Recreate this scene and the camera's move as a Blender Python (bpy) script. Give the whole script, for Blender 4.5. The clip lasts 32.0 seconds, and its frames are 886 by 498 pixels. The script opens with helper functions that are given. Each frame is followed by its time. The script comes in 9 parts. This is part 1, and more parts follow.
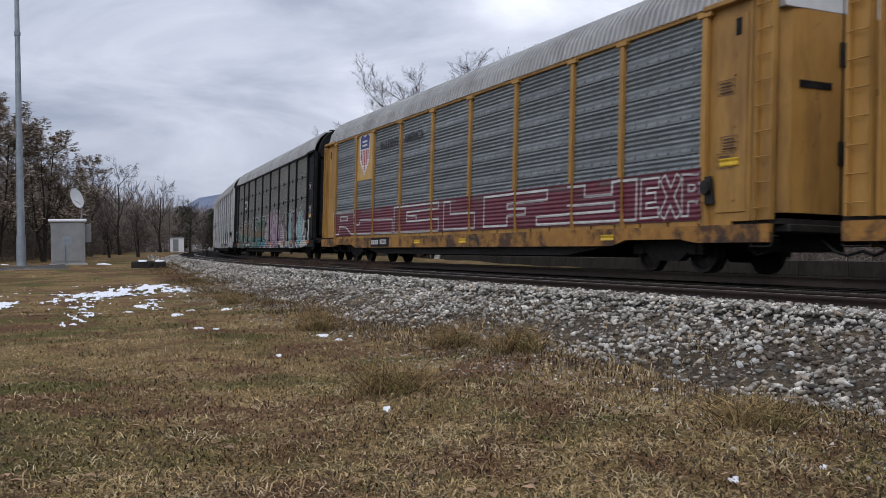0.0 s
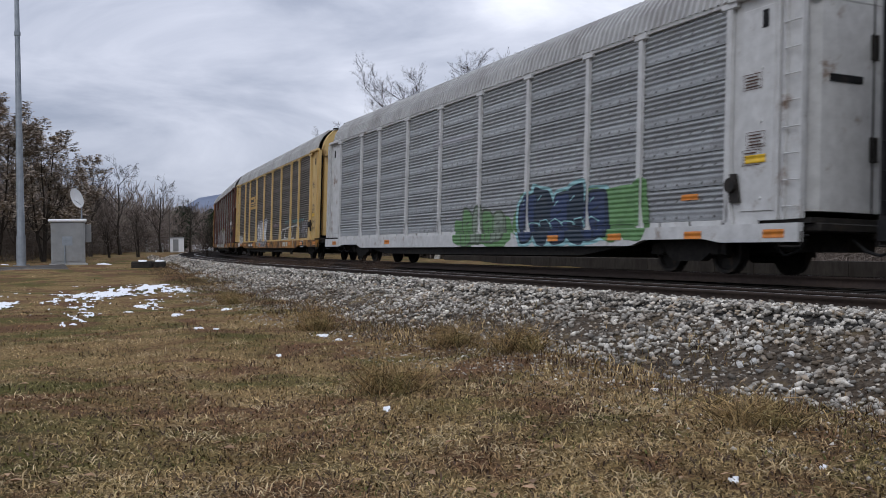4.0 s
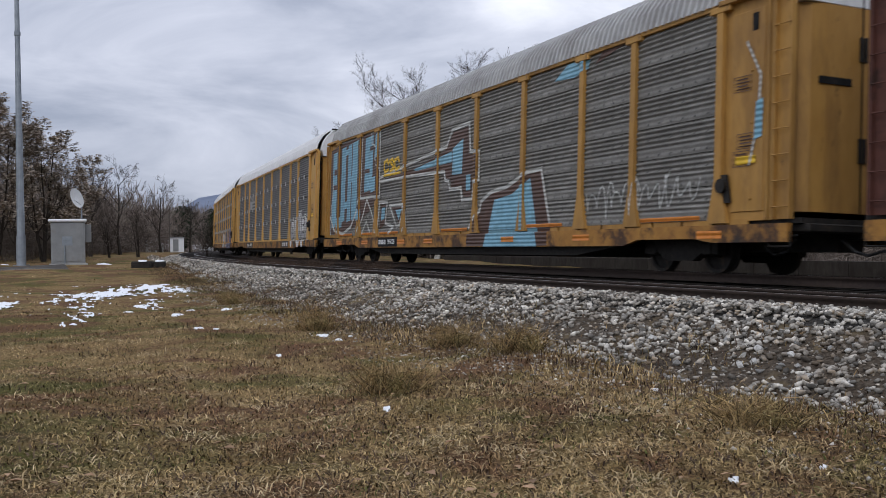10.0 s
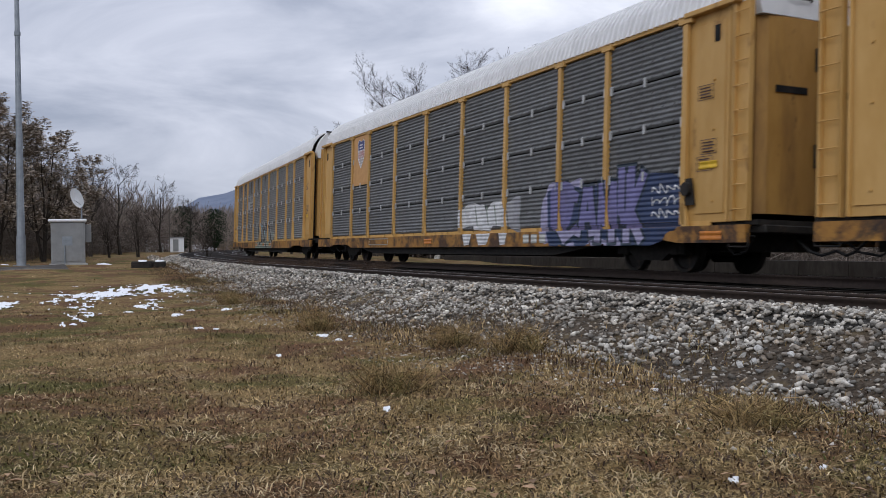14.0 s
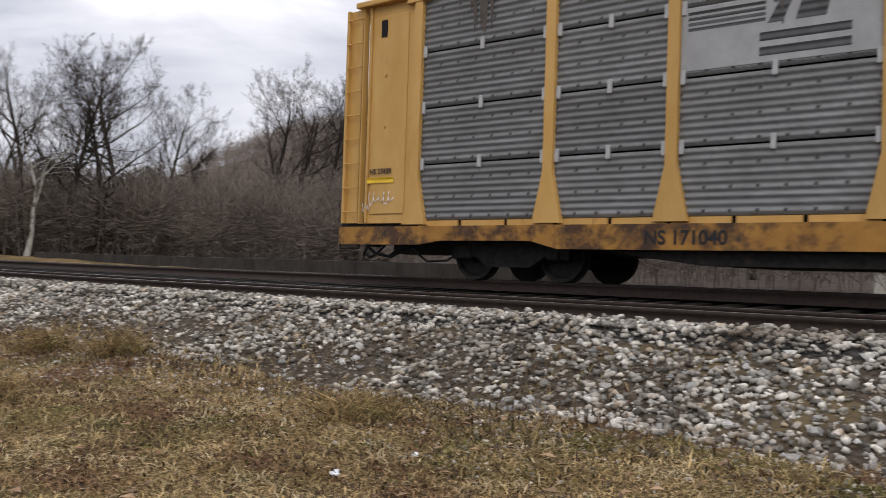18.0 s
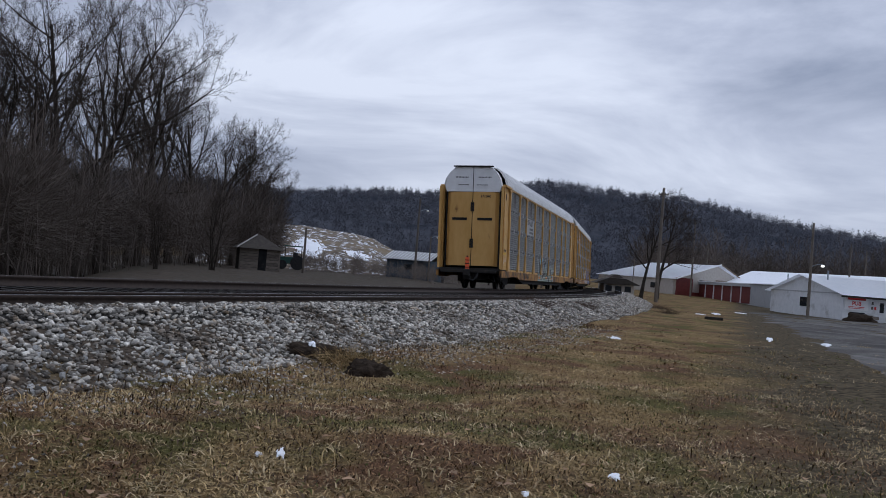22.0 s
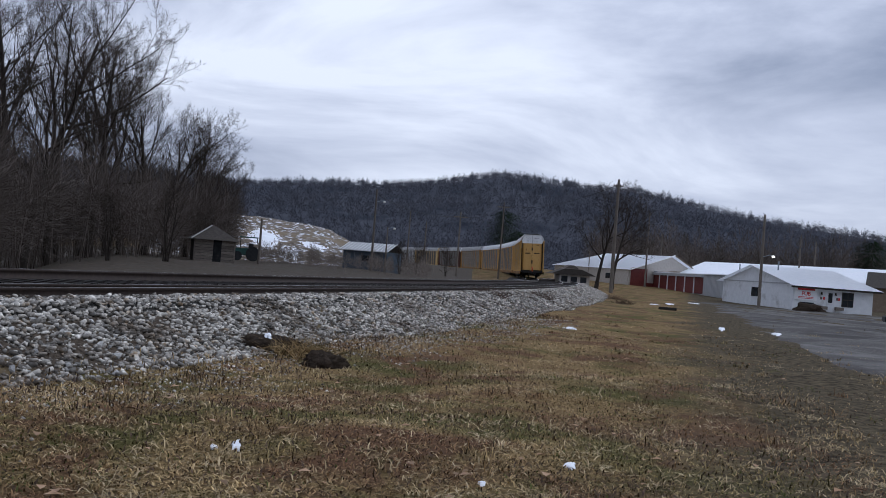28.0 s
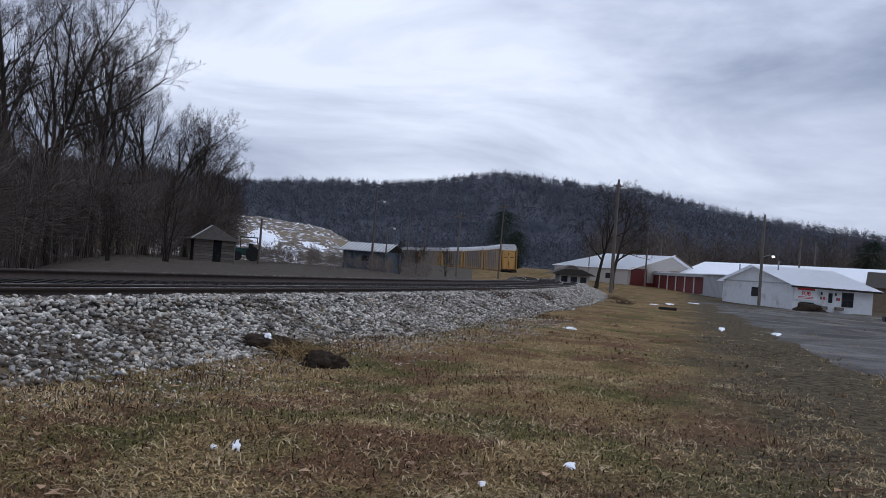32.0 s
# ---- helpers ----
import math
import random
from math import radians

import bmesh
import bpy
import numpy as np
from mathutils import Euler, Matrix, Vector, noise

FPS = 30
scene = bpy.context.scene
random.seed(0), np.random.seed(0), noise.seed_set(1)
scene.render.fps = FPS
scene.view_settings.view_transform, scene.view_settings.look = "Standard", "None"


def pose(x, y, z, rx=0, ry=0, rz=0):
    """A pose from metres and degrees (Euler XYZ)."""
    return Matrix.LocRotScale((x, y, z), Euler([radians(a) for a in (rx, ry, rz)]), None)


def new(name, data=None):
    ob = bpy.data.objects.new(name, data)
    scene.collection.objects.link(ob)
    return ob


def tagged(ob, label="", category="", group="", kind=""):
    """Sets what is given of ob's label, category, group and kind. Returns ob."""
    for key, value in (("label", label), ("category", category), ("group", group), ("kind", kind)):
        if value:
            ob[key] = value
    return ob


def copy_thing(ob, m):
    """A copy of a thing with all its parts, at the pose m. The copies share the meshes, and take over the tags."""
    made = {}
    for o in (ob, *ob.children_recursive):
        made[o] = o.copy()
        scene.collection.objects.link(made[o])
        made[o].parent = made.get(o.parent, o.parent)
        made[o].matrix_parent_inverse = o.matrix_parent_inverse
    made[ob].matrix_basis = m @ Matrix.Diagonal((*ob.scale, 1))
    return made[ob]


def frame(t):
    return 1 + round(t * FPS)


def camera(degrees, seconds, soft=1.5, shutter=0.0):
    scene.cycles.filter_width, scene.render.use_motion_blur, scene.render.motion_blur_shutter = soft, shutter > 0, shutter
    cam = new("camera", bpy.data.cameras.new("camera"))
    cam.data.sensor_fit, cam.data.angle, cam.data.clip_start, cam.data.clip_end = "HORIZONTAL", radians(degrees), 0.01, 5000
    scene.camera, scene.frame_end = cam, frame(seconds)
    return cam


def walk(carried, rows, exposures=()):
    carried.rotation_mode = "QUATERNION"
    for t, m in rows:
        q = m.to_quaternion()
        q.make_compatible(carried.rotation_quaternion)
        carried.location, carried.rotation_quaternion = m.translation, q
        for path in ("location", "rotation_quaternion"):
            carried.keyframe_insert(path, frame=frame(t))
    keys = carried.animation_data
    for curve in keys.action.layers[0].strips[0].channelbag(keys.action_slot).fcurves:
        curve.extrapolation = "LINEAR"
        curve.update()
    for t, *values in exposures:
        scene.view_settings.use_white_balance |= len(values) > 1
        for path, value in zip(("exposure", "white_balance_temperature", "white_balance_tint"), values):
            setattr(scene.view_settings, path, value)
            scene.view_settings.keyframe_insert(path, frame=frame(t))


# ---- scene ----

# ---- camera and its turn on the tripod: seconds, yaw, pitch, roll ----
EYE = 1.30
cam = camera(49.6, 32.0, soft=0.85, shutter=0.15)
TURN = [
    (0.0, 0.00, -0.34, 0.89),
    (14.5, 0.00, -0.34, 0.89),
    (15.6, 0.00, -0.34, 0.89),
    (16.5, -0.04, -0.01, 0.90),
    (17.0, -4.42, 0.06, 0.67),
    (17.5, -12.27, -0.20, 0.26),
    (18.0, -23.10, -0.48, -0.19),
    (18.2, -28.53, -0.55, -0.70),
    (18.4, -35.87, -0.66, -0.81),
    (18.5, -40.59, -0.73, -1.05),
    (18.7, -51.50, -0.69, -2.20),
    (18.9, -63.40, -0.45, -2.46),
    (19.0, -69.32, -0.13, -3.24),
    (19.2, -80.34, 0.31, -3.73),
    (19.3, -84.93, 0.89, -3.79),
    (19.4, -89.30, 0.89, -4.27),
    (19.5, -93.26, 1.24, -4.39),
    (19.6, -96.92, 1.21, -4.40),
    (20.0, -109.60, 1.49, -4.71),
    (20.5, -119.36, 1.48, -4.58),
    (21.0, -125.66, 1.42, -4.59),
    (21.5, -129.77, 1.36, -4.64),
    (22.0, -132.59, 1.35, -4.56),
    (22.5, -134.61, 1.37, -4.63),
    (23.0, -135.49, 1.33, -4.65),
    (23.5, -135.69, 1.29, -4.63),
    (24.0, -135.86, 1.23, -4.64),
    (24.5, -135.83, 1.19, -4.61),
    (26.5, -135.34, 1.06, -4.52),
    (27.0, -135.23, 1.04, -4.49),
    (27.5, -135.20, 1.03, -4.51),
    (28.0, -135.18, 1.02, -4.48),
    (32.0, -135.18, 1.02, -4.48),
]
EXPOSE = [(0.0, 0.12, 6200, 10), (16.5, 0.11, 6240, 10), (17.5, 0.12, 6350, 10), (18.3, 0.68, 7150, 10), (18.9, 1.12, 7700, 10), (19.6, 0.76, 7300, 10), (20.2, 0.22, 6900, 10), (20.7, -0.55, 6200, 10), (21.4, -0.55, 5850, 10), (22.5, -0.16, 5720, 10), (32.0, -0.16, 5720, 10)]
walk(cam, [(t, pose(0, 0, EYE, 90 + p, r, y)) for t, y, p, r in TURN], EXPOSE)

# ---- overcast sky ----
world = bpy.data.worlds.new("overcast")
scene.world = world
world.use_nodes = True
wt = world.node_tree
wt.nodes.clear()


def wnode(kind, **values):
    n = wt.nodes.new(kind)
    for k, val in values.items():
        n.inputs[k].default_value = val
    return n


SUN_UP, SUN_TURN = 38, 200
w_out = wnode("ShaderNodeOutputWorld")
w_bg = wnode("ShaderNodeBackground", Strength=1.0)
w_sky = wnode("ShaderNodeTexSky")
w_sky.sky_type, w_sky.sun_disc = "NISHITA", False
w_sky.sun_elevation, w_sky.sun_rotation = radians(SUN_UP), radians(SUN_TURN)
w_gain = wnode("ShaderNodeVectorMath")
w_gain.operation = "SCALE"
w_gain.inputs["Scale"].default_value = 0.07
wt.links.new(w_sky.outputs[0], w_gain.inputs[0])
w_co = wnode("ShaderNodeTexCoord")
w_flat = wnode("ShaderNodeMapping")
w_flat.inputs["Scale"].default_value, w_flat.inputs["Location"].default_value = (1.0, 1.0, 3.6), (4.0, 5.5, -7.7)
wt.links.new(w_co.outputs["Generated"], w_flat.inputs[0])
w_n1 = wnode("ShaderNodeTexNoise", Scale=2.8, Detail=10.0, Roughness=0.55, Distortion=0.5)
w_n2 = wnode("ShaderNodeTexNoise", Scale=0.9, Detail=3.0, Roughness=0.5)
for n in (w_n1, w_n2):
    wt.links.new(w_flat.outputs[0], n.inputs["Vector"])
w_sum = wnode("ShaderNodeMath")
w_sum.operation = "ADD"
wt.links.new(w_n1.outputs["Fac"], w_sum.inputs[0])
wt.links.new(w_n2.outputs["Fac"], w_sum.inputs[1])
w_ramp = wnode("ShaderNodeValToRGB")
el = w_ramp.color_ramp.elements
el[0].position, el[0].color = 0.42, (0.36, 0.39, 0.48, 1)
el[1].position, el[1].color = 0.62, (1.0, 1.0, 1.05, 1)
mid = el.new(0.525)
mid.color = (0.66, 0.675, 0.76, 1)
w_half = wnode("ShaderNodeMath")
w_half.operation = "MULTIPLY"
w_half.inputs[1].default_value = 0.5
wt.links.new(w_sum.outputs[0], w_half.inputs[0])
wt.links.new(w_half.outputs[0], w_ramp.inputs[0])
w_mix = wnode("ShaderNodeMix")
w_mix.data_type = "RGBA"
w_mix.inputs["Factor"].default_value = 0.93
wt.links.new(w_gain.outputs[0], w_mix.inputs["A"])
wt.links.new(w_ramp.outputs[0], w_mix.inputs["B"])
wt.links.new(w_mix.outputs["Result"], w_bg.inputs["Color"])
w_sep = wnode("ShaderNodeSeparateXYZ")
wt.links.new(w_co.outputs["Generated"], w_sep.inputs[0])
w_dome = wnode("ShaderNodeMapRange")
w_dome.inputs["To Min"].default_value, w_dome.inputs["To Max"].default_value = 0.94, 1.42
wt.links.new(w_sep.outputs[2], w_dome.inputs["Value"])
wt.links.new(w_dome.outputs[0], w_bg.inputs["Strength"])
wt.links.new(w_bg.outputs[0], w_out.inputs[0])

sun = new("sun", bpy.data.lights.new("sun", "SUN"))
sun.data.energy, sun.data.angle, sun.data.color = 0.7, radians(25), (1.0, 0.97, 0.93)
sun.matrix_world = pose(0, 0, 60, 90 - SUN_UP, 0, -SUN_TURN + 180)

# ---- materials ----
def mat(name, low, high, rough=0.8, metal=0.0, scale=6.0, bump=0.15, detail=5.0, spot=None, spot_scale=1.2, spot_at=0.58, spot_soft=0.06,
        stretch=(1, 1, 1), jitter=0.0, spec=0.3, island=False, spot2=None):
    """A surface that varies between two colours at a fine scale, with patches of a third colour at a larger one."""
    m = bpy.data.materials.new(name)
    m.use_nodes = True
    nt = m.node_tree
    nd, ln = nt.nodes, nt.links
    b = nd["Principled BSDF"]
    b.inputs["Roughness"].default_value = rough
    b.inputs["Metallic"].default_value = metal
    b.inputs["Specular IOR Level"].default_value = spec
    co = nd.new("ShaderNodeTexCoord")
    mp = nd.new("ShaderNodeMapping")
    mp.inputs["Scale"].default_value = stretch
    ln.new(co.outputs["Object"], mp.inputs["Vector"])
    n1 = nd.new("ShaderNodeTexNoise")
    n1.inputs["Scale"].default_value, n1.inputs["Detail"].default_value = scale, detail
    n1.inputs["Roughness"].default_value = 0.62
    ln.new(mp.outputs[0], n1.inputs["Vector"])
    r1 = nd.new("ShaderNodeValToRGB")
    r1.color_ramp.elements[0].position, r1.color_ramp.elements[0].color = 0.33, (*low, 1)
    r1.color_ramp.elements[1].position, r1.color_ramp.elements[1].color = 0.67, (*high, 1)
    ln.new(n1.outputs["Fac"], r1.inputs[0])
    col = r1.outputs[0]
    if spot:
        n2 = nd.new("ShaderNodeTexNoise")
        n2.inputs["Scale"].default_value, n2.inputs["Detail"].default_value = spot_scale, 6.0
        n2.inputs["Roughness"].default_value = 0.65
        ln.new(mp.outputs[0], n2.inputs["Vector"])
        r2 = nd.new("ShaderNodeValToRGB")
        r2.color_ramp.elements[0].position, r2.color_ramp.elements[1].position = spot_at - spot_soft, spot_at + spot_soft
        ln.new(n2.outputs["Fac"], r2.inputs[0])
        mx = nd.new("ShaderNodeMix")
        mx.data_type = "RGBA"
        ln.new(r2.outputs[0], mx.inputs["Factor"])
        ln.new(col, mx.inputs["A"])
        mx.inputs["B"].default_value = (*spot, 1)
        col = mx.outputs["Result"]
    if spot2:
        n3 = nd.new("ShaderNodeTexNoise")
        n3.inputs["Scale"].default_value, n3.inputs["Detail"].default_value = spot2[1], 5.0
        n3.inputs["Roughness"].default_value, n3.inputs["Distortion"].default_value = 0.7, 0.6
        ln.new(mp.outputs[0], n3.inputs["Vector"])
        r3 = nd.new("ShaderNodeValToRGB")
        r3.color_ramp.elements[0].position, r3.color_ramp.elements[1].position = spot2[2] - spot2[3], spot2[2] + spot2[3]
        ln.new(n3.outputs["Fac"], r3.inputs[0])
        mx3 = nd.new("ShaderNodeMix")
        mx3.data_type = "RGBA"
        ln.new(r3.outputs[0], mx3.inputs["Factor"])
        ln.new(col, mx3.inputs["A"])
        mx3.inputs["B"].default_value = (*spot2[0], 1)
        col = mx3.outputs["Result"]
    if jitter:
        if island:
            oi = nd.new("ShaderNodeNewGeometry")
            rnd = oi.outputs["Random Per Island"]
        else:
            oi = nd.new("ShaderNodeObjectInfo")
            rnd = oi.outputs["Random"]
        hs = nd.new("ShaderNodeHueSaturation")
        mr = nd.new("ShaderNodeMapRange")
        mr.inputs["To Min"].default_value, mr.inputs["To Max"].default_value = 1 - jitter, 1 + jitter
        ln.new(rnd, mr.inputs["Value"])
        ln.new(mr.outputs[0], hs.inputs["Value"])
        ln.new(col, hs.inputs["Color"])
        col = hs.outputs[0]
    ln.new(col, b.inputs["Base Color"])
    if bump:
        bp = nd.new("ShaderNodeBump")
        bp.inputs["Strength"].default_value, bp.inputs["Distance"].default_value = bump, 0.02
        ln.new(n1.outputs["Fac"], bp.inputs["Height"])
        ln.new(bp.outputs[0], b.inputs["Normal"])
    return m


M = {}
M["yellow"] = mat("weathered_yellow_paint", (0.50, 0.285, 0.078), (0.58, 0.35, 0.118), 0.55, scale=3, bump=0.05, spot=(0.20, 0.09, 0.03), spot_scale=2.2, spot_at=0.68, stretch=(1, 1, 0.35), jitter=0.08)
M["yellow_old_and_shaded"] = mat("grimy_and_shaded_ochre_paint", (0.36, 0.19, 0.045), (0.45, 0.25, 0.065), 0.6, scale=3, bump=0.05, spot=(0.20, 0.105, 0.035), spot_scale=1.3, spot_at=0.58, spot_soft=0.12, stretch=(1, 1, 0.3), jitter=0.1, spot2=((0.10, 0.055, 0.025), 5, 0.68, 0.04))
M["yellow_sill"] = mat("rusty_yellow_sill", (0.40, 0.20, 0.042), (0.29, 0.135, 0.033), 0.65, scale=4, spot=(0.075, 0.038, 0.02), spot_scale=1.6, spot_at=0.53, spot2=((0.04, 0.03, 0.024), 0.7, 0.60, 0.06))
M["pale_yellow"] = mat("faded_yellow_paint", (0.52, 0.36, 0.14), (0.60, 0.43, 0.19), 0.6, scale=3, bump=0.05, spot=(0.22, 0.12, 0.05), spot_scale=2.0, spot_at=0.66, stretch=(1, 1, 0.4))
M["black_paint"] = mat("black_paint", (0.008, 0.008, 0.009), (0.018, 0.018, 0.019), 0.7, scale=4, spot=(0.045, 0.036, 0.03), spot_scale=2, spot_at=0.68, spec=0.15)
M["brown_paint"] = mat("brown_red_paint", (0.075, 0.028, 0.02), (0.11, 0.042, 0.03), 0.65, scale=4, spot=(0.04, 0.02, 0.015), spot_scale=1.5, spot_at=0.6)
M["silver_paint"] = mat("silver_grey_paint", (0.46, 0.46, 0.45), (0.58, 0.58, 0.57), 0.6, scale=4, spot=(0.22, 0.16, 0.12), spot_scale=1.8, spot_at=0.66)
M["steel_dark"] = mat("dark_running_gear", (0.010, 0.009, 0.008), (0.028, 0.024, 0.02), 0.75, scale=9, spot=(0.06, 0.04, 0.025), spot_scale=4, spot_at=0.66)
M["rail_side"] = mat("rusty_rail", (0.026, 0.018, 0.014), (0.05, 0.034, 0.026), 0.75, scale=14, spot=(0.03, 0.02, 0.016), spot_scale=3)
M["rail_head"] = mat("worn_rail_head", (0.58, 0.57, 0.56), (0.72, 0.71, 0.70), 0.4, 0.9, scale=9, bump=0.02)
M["tie"] = mat("creosoted_wood", (0.014, 0.011, 0.009), (0.034, 0.027, 0.022), 0.9, scale=8, stretch=(1, 6, 6), jitter=0.3)
M["roof_white"] = mat("white_roof_paint", (0.66, 0.66, 0.66), (0.76, 0.76, 0.76), 0.5, scale=3, bump=0.03, spot=(0.45, 0.43, 0.40), spot_scale=0.8, spot_at=0.66)
M["roof_zinc"] = mat("galvanised_roof", (0.34, 0.34, 0.335), (0.44, 0.44, 0.43), 0.55, 0.1, scale=3, bump=0.03, spot=(0.26, 0.25, 0.24), spot_scale=0.6, spot_at=0.6, spot_soft=0.12)
M["rubber"] = mat("black_rubber", (0.012, 0.012, 0.012), (0.025, 0.025, 0.025), 0.7)
M["orange"] = mat("orange_marker_plastic", (0.75, 0.10, 0.03), (0.85, 0.15, 0.05), 0.5)
M["zinc"] = mat("zinc_clip", (0.38, 0.38, 0.38), (0.48, 0.48, 0.47), 0.5, 0.3)


def panel_mat(name, low, high, streak, grime=0.5):
    """Perforated corrugated steel: weathering in long vertical and horizontal runs, rows of small holes."""
    m = mat(name, low, high, 0.6, 0.15, scale=2.6, bump=0.05, spot=streak, spot_scale=0.55, spot_at=grime, spot_soft=0.16, stretch=(0.6, 1, 2.4), jitter=0.10)
    nt = m.node_tree
    nd, ln = nt.nodes, nt.links
    b = nd["Principled BSDF"]
    co = nd.new("ShaderNodeTexCoord")
    sp = nd.new("ShaderNodeSeparateXYZ")
    ln.new(co.outputs["Object"], sp.inputs[0])
    waves = []
    for axis, gap in ((0, 0.032), (2, 0.026)):
        w = nd.new("ShaderNodeMath")
        w.operation = "MULTIPLY"
        w.inputs[1].default_value = 2 * math.pi / gap
        s = nd.new("ShaderNodeMath")
        s.operation = "SINE"
        ln.new(sp.outputs[axis], w.inputs[0])
        ln.new(w.outputs[0], s.inputs[0])
        waves.append(s)
    hole = nd.new("ShaderNodeMath")
    hole.operation = "MULTIPLY"
    ln.new(waves[0].outputs[0], hole.inputs[0])
    ln.new(waves[1].outputs[0], hole.inputs[1])
    rp = nd.new("ShaderNodeValToRGB")
    rp.color_ramp.elements[0].position, rp.color_ramp.elements[1].position = 0.45, 0.6
    ln.new(hole.outputs[0], rp.inputs[0])
    dots = []
    for axis, gap in ((0, 0.37), (2, 0.315)):
        w = nd.new("ShaderNodeMath")
        w.operation = "MULTIPLY"
        w.inputs[1].default_value = 2 * math.pi / gap
        s = nd.new("ShaderNodeMath")
        s.operation = "SINE"
        ln.new(sp.outputs[axis], w.inputs[0])
        ln.new(w.outputs[0], s.inputs[0])
        dots.append(s)
    both = nd.new("ShaderNodeMath")
    both.operation = "MINIMUM"
    ln.new(dots[0].outputs[0], both.inputs[0])
    ln.new(dots[1].outputs[0], both.inputs[1])
    rivet = nd.new("ShaderNodeMath")
    rivet.operation = "GREATER_THAN"
    rivet.inputs[1].default_value = 0.90
    ln.new(both.outputs[0], rivet.inputs[0])
    most = nd.new("ShaderNodeMath")
    most.operation = "MAXIMUM"
    ln.new(rp.outputs[0], most.inputs[0])
    ln.new(rivet.outputs[0], most.inputs[1])
    mx = nd.new("ShaderNodeMix")
    mx.data_type = "RGBA"
    src = b.inputs["Base Color"].links[0].from_socket
    ln.new(most.outputs[0], mx.inputs["Factor"])
    ln.new(src, mx.inputs["A"])
    mx.inputs["B"].default_value = (0.05, 0.048, 0.045, 1)
    ln.new(mx.outputs["Result"], b.inputs["Base Color"])
    return m


M["p_blue"] = panel_mat("blue_grey_screen", (0.19, 0.215, 0.222), (0.33, 0.355, 0.36), (0.13, 0.145, 0.15), 0.56)
M["p_dark"] = panel_mat("dark_weathered_screen", (0.20, 0.192, 0.172), (0.35, 0.338, 0.305), (0.13, 0.122, 0.108), 0.55)
M["p_silver"] = panel_mat("pale_zinc_screen", (0.34, 0.36, 0.37), (0.46, 0.48, 0.49), (0.22, 0.22, 0.22), 0.56)
M["p_brown"] = panel_mat("brown_grimed_screen", (0.11, 0.096, 0.08), (0.18, 0.158, 0.135), (0.07, 0.06, 0.05), 0.52)
M["p_grey"] = panel_mat("grey_zinc_screen", (0.20, 0.203, 0.203), (0.30, 0.305, 0.305), (0.13, 0.127, 0.12), 0.56)
M["p_slate"] = panel_mat("slate_grey_screen", (0.145, 0.149, 0.152), (0.235, 0.24, 0.243), (0.10, 0.10, 0.098), 0.56)
M["p_tan"] = panel_mat("tan_grey_screen", (0.20, 0.195, 0.172), (0.33, 0.32, 0.285), (0.10, 0.094, 0.083), 0.52)


# ---- mesh helpers ----
def part(name, bm, material, parent=None, label="", m=None):
    """Links a bmesh as one mesh object under a thing or a part."""
    me = bpy.data.meshes.new(name)
    bm.to_mesh(me)
    bm.free()
    return linked(name, me, material, parent, label, m)


def linked(name, me, material, parent=None, label="", m=None):
    if material is not None and not me.materials:
        for q in (material if isinstance(material, (list, tuple)) else [material]):
            me.materials.append(q)
    ob = new(name, me)
    if parent is not None:
        ob.parent = parent
    if m is not None:
        ob.matrix_basis = m
    if label:
        ob["label"] = label
    return ob


def box(bm, x0, x1, y0, y1, z0, z1, bevel=0.0, m=None):
    made = bmesh.ops.create_cube(bm, size=1.0)["verts"]
    for v in made:
        v.co = Vector(((x0 + x1) / 2 + v.co.x * (x1 - x0), (y0 + y1) / 2 + v.co.y * (y1 - y0), (z0 + z1) / 2 + v.co.z * (z1 - z0)))
        if m is not None:
            v.co = m @ v.co
    if bevel:
        edges = {e for v in made for e in v.link_edges}
        bmesh.ops.bevel(bm, geom=list(edges), offset=bevel, segments=1, affect="EDGES")
    return bm


def B(x0, x1, y0, y1, z0, z1, bevel=0.0, m=None):
    return box(bmesh.new(), x0, x1, y0, y1, z0, z1, bevel, m)


def rod(bm, a, b, r0, r1=None, sides=8, caps=True):
    """A tapered round bar from a to b."""
    a, b = Vector(a), Vector(b)
    r1 = r0 if r1 is None else r1
    q = (b - a).to_track_quat("Z", "Y").to_matrix()
    rings = []
    for p, r in ((a, r0), (b, r1)):
        rings.append([bm.verts.new(p + q @ Vector((r * math.cos(2 * math.pi * i / sides), r * math.sin(2 * math.pi * i / sides), 0))) for i in range(sides)])
    for i in range(sides):
        bm.faces.new((rings[0][i], rings[0][(i + 1) % sides], rings[1][(i + 1) % sides], rings[1][i]))
    if caps:
        bm.faces.new(rings[0][::-1])
        bm.faces.new(rings[1])
    return bm


def hose(bm, pts, r, sides=6):
    for a, b in zip(pts, pts[1:]):
        rod(bm, a, b, r, r, sides)
    return bm


def prism(bm, outline, lo, hi, axis="x", m=None):
    """Extrudes a closed outline of 2D points along an axis (x: points are y, z; y: points are x, z; z: points are x, y)."""
    def at(p, w):
        c = {"x": (w, p[0], p[1]), "y": (p[0], w, p[1]), "z": (p[0], p[1], w)}[axis]
        c = Vector(c)
        return m @ c if m is not None else c
    a = [bm.verts.new(at(p, lo)) for p in outline]
    b = [bm.verts.new(at(p, hi)) for p in outline]
    n = len(outline)
    for i in range(n):
        bm.faces.new((a[i], a[(i + 1) % n], b[(i + 1) % n], b[i]))
    bm.faces.new(a[::-1])
    bm.faces.new(b)
    bmesh.ops.recalc_face_normals(bm, faces=bm.faces)
    return bm


